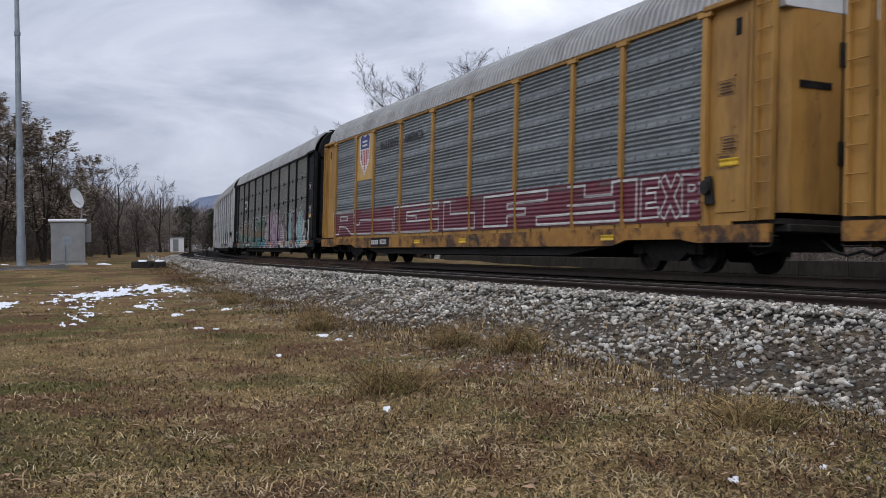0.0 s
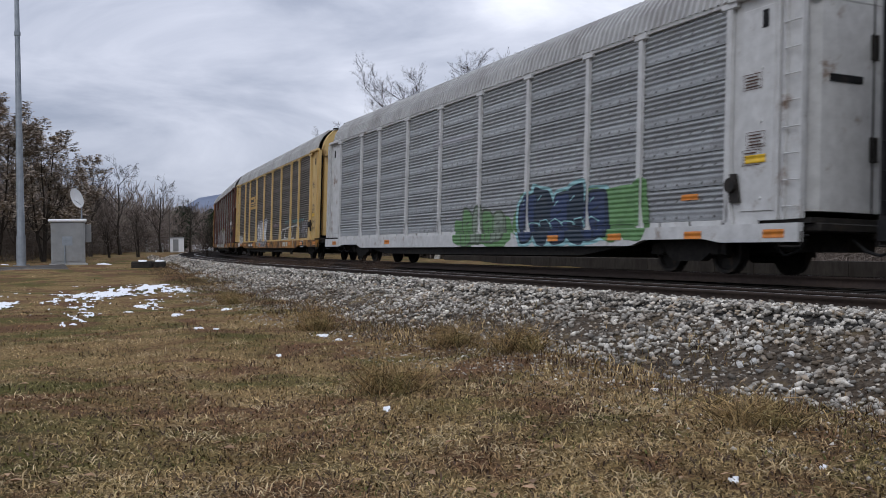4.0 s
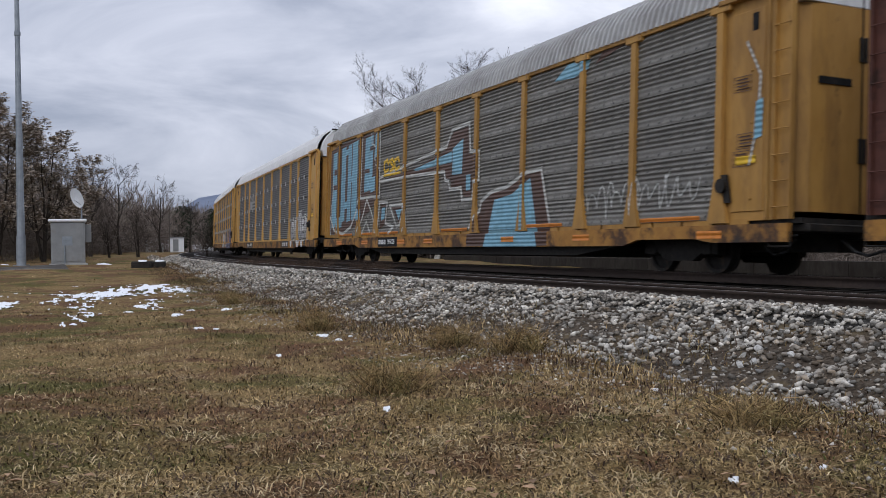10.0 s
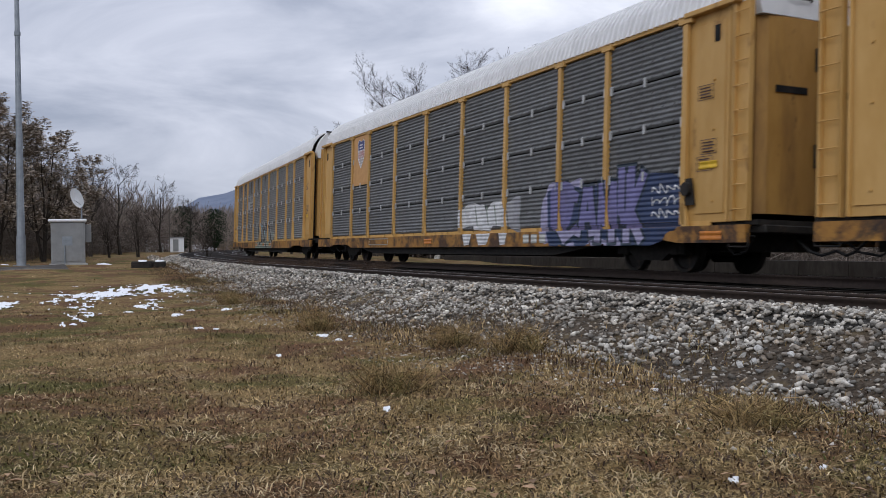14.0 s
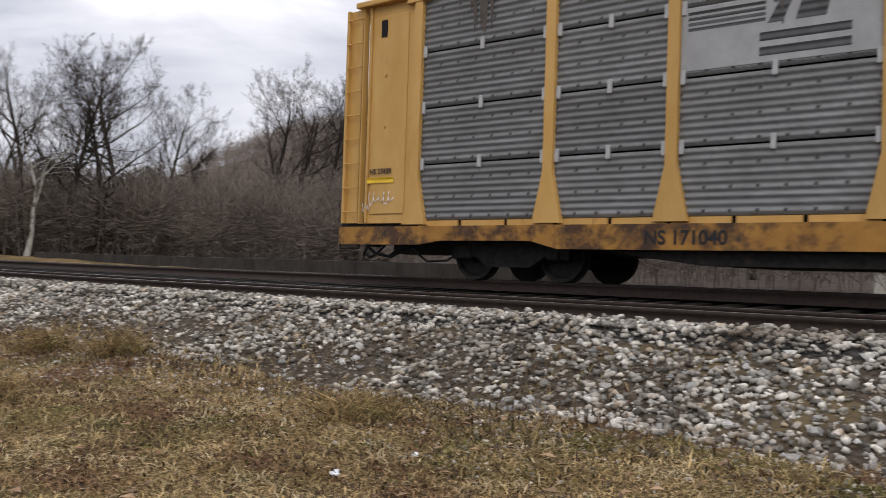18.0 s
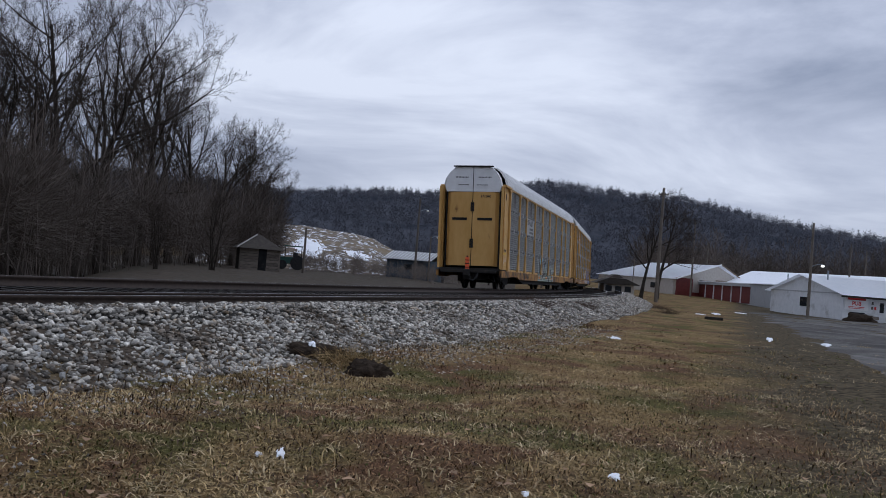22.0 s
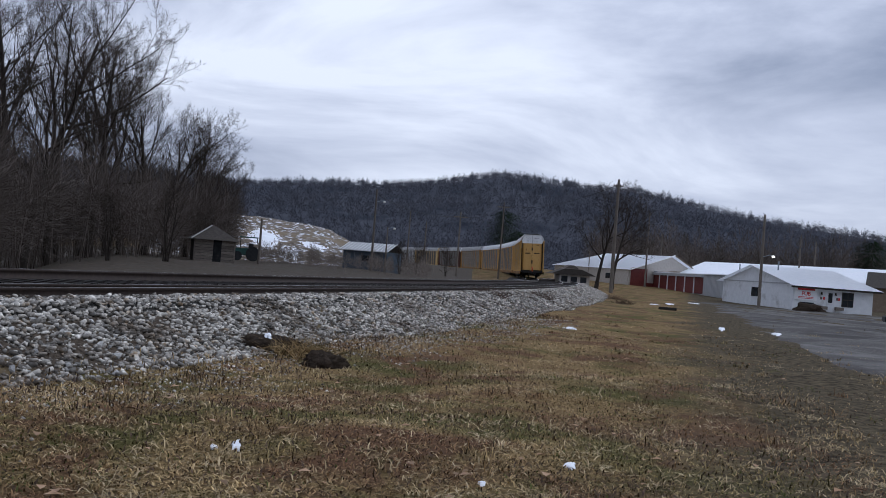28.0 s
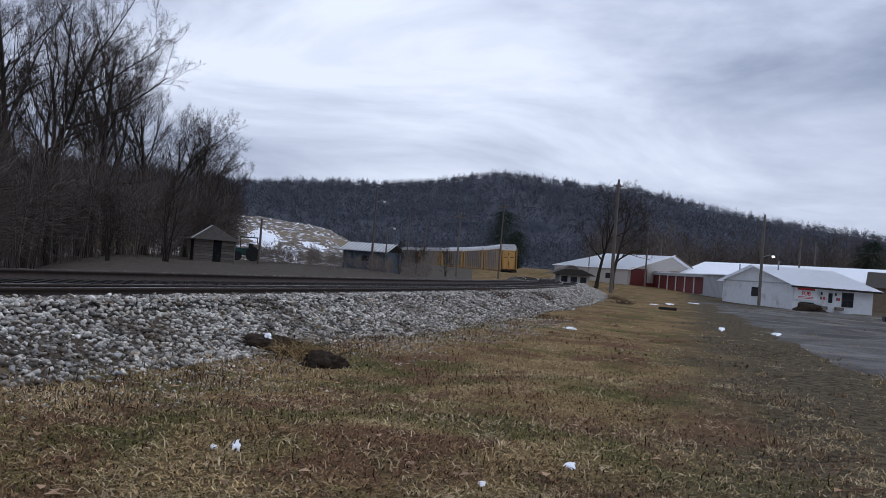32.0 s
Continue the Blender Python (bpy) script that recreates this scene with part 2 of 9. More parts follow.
def mesh_of(name, verts, faces, smooth=False):
    me = bpy.data.meshes.new(name)
    me.from_pydata([tuple(v) for v in verts], [], faces)
    if smooth:
        me.polygons.foreach_set("use_smooth", [True] * len(me.polygons))
    me.update()
    return me


def fast_mesh(name, verts, quads=None, tris=None):
    """A large mesh straight from arrays."""
    me = bpy.data.meshes.new(name)
    loops, starts, k = [], [], 0
    for arr, n in ((quads, 4), (tris, 3)):
        if arr is not None and len(arr):
            arr = np.asarray(arr, dtype=np.int32)
            loops.append(arr.ravel())
            starts.append(k + np.arange(len(arr), dtype=np.int32) * n)
            k += arr.size
    loops, starts = np.concatenate(loops), np.concatenate(starts)
    verts = np.asarray(verts, dtype=np.float32)
    me.vertices.add(len(verts))
    me.vertices.foreach_set("co", verts.ravel())
    me.loops.add(len(loops))
    me.loops.foreach_set("vertex_index", loops)
    me.polygons.add(len(starts))
    me.polygons.foreach_set("loop_start", starts)
    me.update(calc_edges=True)
    me.validate()
    return me


def thing(name, label, category, group="", m=None):
    ob = new(name)
    if m is not None:
        ob.matrix_basis = m
    return tagged(ob, label, category, group)

# ---- the curve of the two tracks ----
RAIL = EYE - 0.68
NEAR_TURN, NEAR_DIST, LEAN, GAP = radians(-64.0), 13.24, radians(2.5), 4.1
_s = np.arange(-460.0, 700.0, 1.0)
_k = np.where(_s < -60, 1.95e-3, 2.12e-3)
_k = np.where(_s < -330, 0.0, _k)
_h = np.cumsum(_k)
_h -= _h[460]
_d = NEAR_TURN + _h
_x, _y = np.cumsum(np.cos(_d)), np.cumsum(np.sin(_d))
_x += -math.sin(NEAR_TURN) * NEAR_DIST - _x[460]
_y += math.cos(NEAR_TURN) * NEAR_DIST - _y[460]


_x4, _y4 = _x[::4].copy(), _y[::4].copy()


def along(s, side=0.0):
    """Place and heading on the far track's centre line at s metres past its nearest point; side: metres to the left of travel."""
    h = float(np.interp(s, _s, _d))
    x = float(np.interp(s, _s, _x)) - side * math.sin(h)
    y = float(np.interp(s, _s, _y)) + side * math.cos(h)
    return x, y, h


def off_track(x, y):
    """Metres from the far track's centre line (positive towards the viewer's side) and s, for arrays."""
    x, y = np.asarray(x, float), np.asarray(y, float)
    fx, fy = x.ravel(), y.ravel()
    at, best = np.empty(fx.shape, int), np.empty(fx.shape)
    for k in range(0, len(fx), 20000):
        dd = (fx[k:k + 20000, None] - _x4[None]) ** 2 + (fy[k:k + 20000, None] - _y4[None]) ** 2
        j = dd.argmin(1)
        at[k:k + 20000], best[k:k + 20000] = j * 4, np.sqrt(dd[np.arange(len(j)), j])
    at, best = at.reshape(x.shape), best.reshape(x.shape)
    side = -np.sin(_d[at]) * (x - _x[at]) + np.cos(_d[at]) * (y - _y[at])
    return np.where(side < 0, best, -best), _s[at]


def bearing(x, y):
    """Degrees to the left of straight ahead."""
    return np.degrees(np.arctan2(-np.asarray(x), np.asarray(y)))


RIDGE_A = [-180, -160, -155, -150, -146, -138, -131, -123, -110, -100, -92, -86, -80, -72, -60, -45, -38, -31, -22, -16, -11, -6, 0, 8, 14, 20, 30, 60, 120, 180]
RIDGE_E = [2.4, 3.0, 3.65, 4.25, 5.15, 5.5, 4.4, 3.95, 3.8, 4.1, 5.0, 6.4, 9.0, 10.4, 10.0, 9.4, 8.6, 9.2, 7.8, 6.2, 4.8, 3.4, 1.8, 0.9, 0.6, 0.8, 1.2, 1.5, 2.0, 2.4]
FOOT_A = [-180, -150, -125, -100, -90, -80, -60, -30, -15, 0, 20, 180]
FOOT_R = [420, 420, 420, 260, 150, 110, 95, 105, 150, 300, 420, 420]


def ground_z(x, y, fine=True):
    x, y = np.asarray(x, float), np.asarray(y, float)
    r, a = np.hypot(x, y), bearing(x, y)
    d, s = off_track(x, y)
    z = np.zeros(x.shape)
    z = z + np.clip((r - 25) / 25, 0, 1) * 0.5 * np.clip((a + 20) / 30, 0, 1)
    z = z - np.clip((r - 30) / 65, 0, 1) * 0.17 * np.clip((-a - 110) / 30, 0, 1)
    z = z + np.clip((r - 95) / 40, 0, 1) * 0.57 * np.clip((-a - 138) / 4, 0, 1)
    bank = np.clip((5.0 - np.abs(d - 2.0)) / 0.8, 0, 1)
    z = z * (1 - bank) + (RAIL - 0.85) * bank
    far = np.clip((-d - 9) / 25, 0, 1)
    level = np.clip((-a - 112) / 5, 0, 1)
    z = z - far * 1.2 * (1 - level)
    lift = level * np.clip((-d - 8) / 12, 0, 1)
    z = z * (1 - lift) + 0.28 * lift
    foot, top = np.interp(a, FOOT_A, FOOT_R), np.tan(np.radians(np.interp(a, RIDGE_A, RIDGE_E)))
    crest = foot * 2.2
    t = np.clip((r - foot) / (crest - foot), 0, 1)
    hill = crest * top * (t * t * (3 - 2 * t))
    hill = hill - np.clip(r - crest, 0, 900) * 0.12 * (r > crest)
    z = z + np.where(d < 40, hill, hill)
    if fine:
        z = z + (0.035 * np.sin(x * 1.3 + 0.7 * np.sin(y * 0.9)) + 0.03 * np.sin(y * 1.1 + 1.3 * np.sin(x * 0.6))) * (1 - bank)
        z = z + np.clip((r - 90) / 200, 0, 1) * 3.0 * (np.sin(x * 0.031 + 1) * np.sin(y * 0.027 + 2))
    return z


def gz(x, y):
    return float(ground_z(np.array([x]), np.array([y]))[0])


RADII = np.concatenate([np.array([0.0]), np.geomspace(0.7, 120, 105), np.geomspace(126, 3200, 60)])
ANGLES = np.radians(np.arange(0, 360, 1.0))
_rr, _aa = np.meshgrid(RADII, ANGLES, indexing="ij")
_gx, _gy = -_rr * np.sin(_aa) + 0.31, _rr * np.cos(_aa) - 0.17
_gv = np.stack([_gx, _gy, ground_z(_gx, _gy)], -1).reshape(-1, 3)
_n, _m = _rr.shape
_i, _j = np.meshgrid(np.arange(_n - 1), np.arange(_m), indexing="ij")
_q = np.stack([_i * _m + _j, _i * _m + (_j + 1) % _m, (_i + 1) * _m + (_j + 1) % _m, (_i + 1) * _m + _j], -1).reshape(-1, 4)
M["ground"] = mat("dry_winter_ground", (0.06, 0.036, 0.015), (0.36, 0.25, 0.115), 0.95, scale=24, bump=1.0, detail=10, spot=(0.09, 0.082, 0.026), spot_scale=0.42, spot_at=0.53, spot_soft=0.06, spec=0.05, spot2=((0.13, 0.072, 0.04), 0.8, 0.54, 0.06))
ground_me = fast_mesh("ground", _gv, quads=_q)
ground_me.polygons.foreach_set("use_smooth", [True] * len(ground_me.polygons))
M["litter"] = mat("leaf_littered_hillside", (0.13, 0.105, 0.09), (0.20, 0.165, 0.142), 0.95, scale=0.3, bump=0.3, detail=8, spot=(0.11, 0.09, 0.08), spot_scale=0.05, spot_at=0.55, spec=0.05)
# The blue-grey of the far hillside has distance haze mixed into it.
M["far_hill"] = mat("hazed_wooded_hillside", (0.070, 0.074, 0.088), (0.10, 0.104, 0.12), 0.95, scale=0.12, bump=0, detail=9, spot=(0.04, 0.045, 0.057), spot_scale=0.02, spot_at=0.55, spec=0.0)


def worn_side(m, normal, low, high):
    """The ground turns to trodden mud and grit beyond a line, with a ragged edge."""
    nd, ln = m.node_tree.nodes, m.node_tree.links
    b = nd["Principled BSDF"]
    src = b.inputs["Base Color"].links[0].from_socket
    co, dot, ns, gr = nd.new("ShaderNodeTexCoord"), nd.new("ShaderNodeVectorMath"), nd.new("ShaderNodeTexNoise"), nd.new("ShaderNodeTexNoise")
    dot.operation = "DOT_PRODUCT"
    dot.inputs[1].default_value = normal
    ln.new(co.outputs["Object"], dot.inputs[0])
    ns.inputs["Scale"].default_value, ns.inputs["Detail"].default_value = 0.55, 8.0
    gr.inputs["Scale"].default_value, gr.inputs["Detail"].default_value = 9.0, 9.0
    for n in (ns, gr):
        ln.new(co.outputs["Object"], n.inputs["Vector"])
    sc, ad, edge = nd.new("ShaderNodeMath"), nd.new("ShaderNodeMath"), nd.new("ShaderNodeMapRange")
    sc.operation, ad.operation = "MULTIPLY_ADD", "ADD"
    sc.inputs[1].default_value, sc.inputs[2].default_value = 4.5, -2.2
    ln.new(ns.outputs["Fac"], sc.inputs[0])
    ln.new(sc.outputs[0], ad.inputs[0])
    ln.new(dot.outputs["Value"], ad.inputs[1])
    edge.inputs["From Min"].default_value, edge.inputs["From Max"].default_value = -0.5, 0.9
    ln.new(ad.outputs[0], edge.inputs["Value"])
    rp, mx = nd.new("ShaderNodeValToRGB"), nd.new("ShaderNodeMix")
    rp.color_ramp.elements[0].position, rp.color_ramp.elements[0].color = 0.35, (*low, 1)
    rp.color_ramp.elements[1].position, rp.color_ramp.elements[1].color = 0.68, (*high, 1)
    ln.new(gr.outputs["Fac"], rp.inputs[0])
    mx.data_type = "RGBA"
    ln.new(edge.outputs[0], mx.inputs["Factor"])
    ln.new(src, mx.inputs["A"])
    ln.new(rp.outputs[0], mx.inputs["B"])
    ln.new(mx.outputs["Result"], b.inputs["Base Color"])


worn_side(M["ground"], (-0.8616, -0.5075, 0.0), (0.036, 0.028, 0.017), (0.135, 0.108, 0.066))
M["mud"] = mat("trodden_mud_and_grit", (0.030, 0.023, 0.017), (0.105, 0.083, 0.062), 0.95, scale=3, bump=1.0, detail=9, spot=(0.065, 0.055, 0.04), spot_scale=0.15, spot_at=0.52, spot_soft=0.08, spec=0.1, spot2=((0.085, 0.08, 0.07), 2.2, 0.60, 0.07))
ground = linked("ground", ground_me, [M["ground"], M["litter"], M["far_hill"], M["mud"]])
_cr, _ca = _rr[:-1] * 1.02, np.degrees(_aa[:-1]) + 0.5
_ca = np.where(_ca > 180, _ca - 360, _ca)
_off, _ = off_track(-_cr * np.sin(np.radians(_ca)), _cr * np.cos(np.radians(_ca)))
_foot = np.interp(_ca, FOOT_A, FOOT_R)
_kind = np.where((_cr > _foot * 0.9) | ((_off < -16) & (_ca > -112) & (_ca < -8)), 1, 0)
_kind = np.where((_off < -7) & (_ca < -108) & (_ca > -147) & (_cr < 200), 3, _kind)
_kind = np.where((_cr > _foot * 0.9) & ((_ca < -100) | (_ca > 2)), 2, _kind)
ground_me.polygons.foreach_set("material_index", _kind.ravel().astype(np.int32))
tagged(ground, "dry yellow-brown winter grassland rising to wooded hills", "ground", kind="structure")


# ---- ballast, ties and rails ----
def strip(name, outline, s0, s1, step, material, side=0.0, lean=True):
    """Sweeps an open outline of (metres left of the centre line, metres over rail) along the curve."""
    vs, n = [], len(outline)
    ss = np.arange(s0, s1 + step, step)
    for s in ss:
        for o, z in outline:
            zz = z - (o * math.sin(LEAN) if lean and abs(o) < 2.0 else 0)
            x, y, _ = along(s, side + o)
            vs.append((x, y, RAIL + zz))
    q = [(i * n + j, i * n + j + 1, (i + 1) * n + j + 1, (i + 1) * n + j) for i in range(len(ss) - 1) for j in range(n - 1)]
    return fast_mesh(name, vs, quads=q)


# Near-black bed colour paints the shade in the gaps between the stones.
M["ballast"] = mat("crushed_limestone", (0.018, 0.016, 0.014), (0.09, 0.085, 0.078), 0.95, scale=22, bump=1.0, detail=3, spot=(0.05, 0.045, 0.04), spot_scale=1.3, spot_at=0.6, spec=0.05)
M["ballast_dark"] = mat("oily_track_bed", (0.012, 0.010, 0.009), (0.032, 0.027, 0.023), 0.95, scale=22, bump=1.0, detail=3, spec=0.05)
OUT = -GAP
M["verge_soil"] = mat("gritty_verge_soil", (0.028, 0.021, 0.015), (0.13, 0.105, 0.08), 0.95, scale=20, bump=1.0, detail=8, spec=0.05, spot=(0.16, 0.12, 0.065), spot_scale=1.1, spot_at=0.6)
BED_O, BED_Z = [0, 1.55, 1.75, 2.95, 3.5, 4.2], [-0.10, -0.10, -0.20, -0.60, -0.80, -1.1]
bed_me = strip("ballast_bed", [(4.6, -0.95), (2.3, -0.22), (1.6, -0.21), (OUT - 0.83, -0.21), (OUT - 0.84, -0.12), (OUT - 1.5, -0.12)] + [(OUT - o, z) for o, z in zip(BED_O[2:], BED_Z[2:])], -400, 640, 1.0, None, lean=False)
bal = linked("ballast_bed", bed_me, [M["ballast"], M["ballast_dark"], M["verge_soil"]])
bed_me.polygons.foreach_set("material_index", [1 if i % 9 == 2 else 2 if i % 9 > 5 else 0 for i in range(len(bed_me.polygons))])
tagged(bal, "pale crushed limestone ballast bed under two tracks", "ballast", kind="structure")
RAIL_SHAPE = [(-0.07, -0.172), (-0.07, -0.16), (-0.015, -0.14), (-0.012, -0.05), (-0.036, -0.036), (-0.036, -0.006), (-0.03, 0.0), (0.03, 0.0), (0.036, -0.006), (0.036, -0.036), (0.012, -0.05), (0.015, -0.14), (0.07, -0.16), (0.07, -0.172)]
for side, which in ((0, "far"), (OUT, "near")):
    for edge in (0.7525, -0.7525):
        me = strip("rail", [(edge + o, z) for o, z in RAIL_SHAPE], -400, 640, 1.5, None, side)
        rail = linked("rail", me, [M["rail_side"], M["rail_head"]])
        n = len(RAIL_SHAPE) - 1
        me.polygons.foreach_set("material_index", [1 if i % n == 6 else 0 for i in range(len(me.polygons))])
        tagged(rail, "rusty steel rail with a worn bright head", "rail", "rails of the " + which + " track", kind="structure")

TIE = B(-0.115, 0.115, -1.3, 1.3, -0.345, -0.172, 0.012)
tie_me = bpy.data.meshes.new("tie")
TIE.to_mesh(tie_me)
TIE.free()
tie_me.materials.append(M["tie"])
tie_rng = random.Random(4)
rest = bmesh.new()
for side, s0, s1 in ((OUT, -60.0, 62.0), (0, -60.0, 62.0)):
    s = s0
    while s < s1:
        x, y, h = along(s, side)
        m = Matrix.Translation((x, y, RAIL)) @ Matrix.Rotation(h + tie_rng.uniform(-0.015, 0.015), 4, "Z") @ Matrix.Translation((0, tie_rng.uniform(-0.04, 0.04), 0))
        if side and abs(s) < 26:
            linked("tie", tie_me, None, bal, "", m)
        else:
            box(rest, -0.115, 0.115, -1.3, 1.3, -0.345, -0.172, 0, m)
        s += 0.50
tagged(part("far_ties", rest, M["tie"], bal, "dark creosoted ties of both tracks"), kind="stuff")

# ---- the train ----
PITCH, BODY, TRUCKS = 28.41, 27.22, 20.1
HALF = BODY / 2
COLS = [2.70, 2.02, 2.80, 2.80, 2.80, 2.80, 2.80, 2.02, 2.70]
ENDZ = (BODY - sum(COLS)) / 2
PANEL_Z, TIER = 0.95, 0.945
TOP, EAVE = 5.70, 4.80


def on_track(mid):
    """The pose of a car whose middle is at mid metres along the curve."""
    xa, ya, _ = along(mid - TRUCKS / 2)
    xb, yb, _ = along(mid + TRUCKS / 2)
    turn = math.atan2(yb - ya, xb - xa)
    return Matrix.Translation(((xa + xb) / 2, (ya + yb) / 2, RAIL)) @ Matrix.Rotation(turn, 4, "Z") @ Matrix.Rotation(-LEAN, 4, "X")


def panel_mesh(width):
    """One corrugated screen, ribbed lengthwise, with turned edges."""
    prof, n = [(0.01, TIER * 0.012)], 9
    for i in range(n * 6 + 1):
        prof.append((-0.017 + 0.015 * math.cos(2 * math.pi * i / 6), TIER * (0.018 + 0.965 * i / (n * 6))))
    prof.append((0.01, TIER * 0.987))
    vs, fs = [], []
    xs = (0.03, width - 0.03)
    for x in xs:
        for y, z in prof:
            vs.append((x, y, z))
    k = len(prof)
    fs = [(i, k + i, k + i + 1, i + 1) for i in range(k - 1)]
    return mesh_of("panel", vs, fs, True)


def old_panel_mesh(width):
    """An older screen: groups of bold ribs between flat perforated bands."""
    prof, tier = [], TIER * 4 / 6
    prof += [(0.0, 0.004), (-0.012, 0.010)]
    for i in range(37):
        u = i / 36
        deep = 0.004 + 0.017 * min(1, max(0, (u - 0.22) * 5))
        prof.append((-0.015 + deep * math.cos(2 * math.pi * i / 6), tier * (0.025 + 0.95 * u)))
    prof += [(-0.012, tier * 0.985), (0.0, tier * 0.993)]
    vs, k = [], len(prof)
    for x in (0.03, width - 0.03):
        vs += [(x, y, zz) for y, zz in prof]
    return mesh_of("panel", vs, [(i, k + i, k + i + 1, i + 1) for i in range(k - 1)], True)


PANEL_MESH = {w: panel_mesh(w) for w in sorted(set(COLS))}
OLD_MESH = {w: old_panel_mesh(w) for w in sorted(set(COLS))}


def colored(me, material):
    """The same shape in another material."""
    c = me.copy()
    c.materials.clear()
    c.materials.append(material)
    return c


def post_mesh(taper, wide):
    bm = bmesh.new()
    h = TIER * 4 + 0.02
    if taper:
        prism(bm, [(-0.26, -0.06), (0.26, -0.06), (0.085, 0.72), (0.085, h), (-0.085, h), (-0.085, 0.72)], -0.075, 0.01, "y")
        box(bm, -0.27, 0.27, -0.09, 0.02, h - 0.1, h + 0.02, 0.01)
    else:
        box(bm, -wide, wide, -0.07, 0.01, -0.05, h)
        box(bm, -0.2, 0.2, -0.09, 0.02, h - 0.09, h + 0.02, 0.01)
        prism(bm, [(-wide, 0.35), (-0.0, -0.1), (wide + 0.1, -0.1), (wide, 0.35)], -0.07, 0.0, "y")
    me = bpy.data.meshes.new("post")
    bm.to_mesh(me)
    bm.free()
    return me


POST_TAPER, POST_PLAIN = post_mesh(True, 0.085), post_mesh(False, 0.07)


def wheel_mesh():
    bm = bmesh.new()
    prof = [(0.0, 0.10), (0.12, 0.10), (0.14, 0.03), (0.34, 0.02), (0.36, 0.07), (0.42, 0.08), (0.425, -0.05), (0.45, -0.065), (0.45, -0.075), (0.0, -0.05)]
    n = 28
    rings = [[bm.verts.new((r * math.cos(2 * math.pi * i / n), y, r * math.sin(2 * math.pi * i / n))) for i in range(n)] for r, y in prof[1:-1]]
    for a, b in zip(rings, rings[1:]):
        for i in range(n):
            bm.faces.new((a[i], a[(i + 1) % n], b[(i + 1) % n], b[i]))
    bm.faces.new(rings[0][::-1])
    bm.faces.new(rings[-1])
    for i in range(8):
        a = 2 * math.pi * i / 8
        rod(bm, (0.08 * math.cos(a), 0.10, 0.08 * math.sin(a)), (0.08 * math.cos(a), 0.125, 0.08 * math.sin(a)), 0.014, sides=6)
    me = bpy.data.meshes.new("wheel")
    bm.to_mesh(me)
    bm.free()
    me.materials.append(M["steel_dark"])
    return me


WHEEL = wheel_mesh()
M["wheel_tread"] = M["rail_head"]


def truck_meshes():
    side = bmesh.new()
    arch = [(-1.15, 0.34), (-1.15, 0.62), (-0.6, 0.66), (-0.32, 0.70), (0.32, 0.70), (0.6, 0.66), (1.15, 0.62), (1.15, 0.34), (0.72, 0.40), (0.42, 0.22), (-0.42, 0.22), (-0.72, 0.40)]
    prism(side, arch, -0.09, 0.09, "y")
    for x in (-0.86, 0.86):
        box(side, x - 0.13, x + 0.13, -0.13, 0.1, 0.33, 0.58, 0.03)
    spring = bmesh.new()
    for i in range(-1, 2):
        for z in range(5):
            rod(spring, (i * 0.16, 0, 0.27 + z * 0.06), (i * 0.16, 0, 0.30 + z * 0.06), 0.07, sides=10)
    bol = B(-0.2, 0.2, -0.95, 0.95, 0.50, 0.72, 0.03)
    axle = rod(bmesh.new(), (0, -0.75, 0.42), (0, 0.75, 0.42), 0.075, sides=10)
    out = []
    for name, bm in (("side_frame", side), ("spring", spring), ("bolster", bol), ("axle", axle)):
        me = bpy.data.meshes.new(name)
        bm.to_mesh(me)
        bm.free()
        me.materials.append(M["steel_dark"])
        out.append(me)
    return out


SIDE_FRAME, SPRING, BOLSTER, AXLE = truck_meshes()
WHEELSETS = {}


def ladder(parent, x, y, z0, z1, material, out, name="ladder"):
    """An angle-iron ladder with its rungs, on the side or the end of a car."""
    bm = bmesh.new()
    w = 0.185
    for e in (-w, w):
        if out[1]:
            box(bm, x + e - 0.03, x + e + 0.03, y - 0.05, y + 0.05, z0, z1)
        else:
            box(bm, x - 0.05, x + 0.05, y + e - 0.03, y + e + 0.03, z0, z1)
    lad = part(name, bm, material, parent)
    z = z0 + 0.2
    while z < z1 - 0.05:
        bm = bmesh.new()
        if out[1]:
            rod(bm, (x - w, y + out[1] * 0.06, z), (x + w, y + out[1] * 0.06, z), 0.012, sides=6)
        else:
            rod(bm, (x + out[0] * 0.06, y - w, z), (x + out[0] * 0.06, y + w, z), 0.012, sides=6)
        part("rung", bm, material, lad)
        z += 0.43
    return lad


def roof_outline(k=0.0):
    return [(1.50 + k, EAVE), (1.47 + k, EAVE + 0.12), (1.40 + k, EAVE + 0.36), (1.22 + k, TOP - 0.26), (0.98, TOP - 0.05), (0.6, TOP), (-0.6, TOP), (-0.98, TOP - 0.05), (-1.22 - k, TOP - 0.26), (-1.40 - k, EAVE + 0.36), (-1.47 - k, EAVE + 0.12), (-1.50 - k, EAVE)]


def roof_mesh(x0, x1):
    """A pressed-steel roof with cross corrugations."""
    out, vs, fs = roof_outline(), [], []
    xs, i = [], 0
    x = x0
    while x < x1 - 0.01:
        xs += [(x, 0.0), (x + 0.08, 0.0), (x + 0.10, 0.07), (x + 0.18, 0.07)]
        x += 0.20
    xs.append((x1, 0.0))
    for x, h in xs:
        for y, z in out:
            k = 1 + h / 1.5
            vs.append((min(x, x1), y * k, z + h * (0.6 if z > EAVE + 0.2 else 0.1)))
    n = len(out)
    for a in range(len(xs) - 1):
        for j in range(n - 1):
            fs.append((a * n + j, a * n + j + 1, (a + 1) * n + j + 1, (a + 1) * n + j))
    return mesh_of("roof", vs, fs)


DOOR = {-1: 0.33, 1: 0.0}
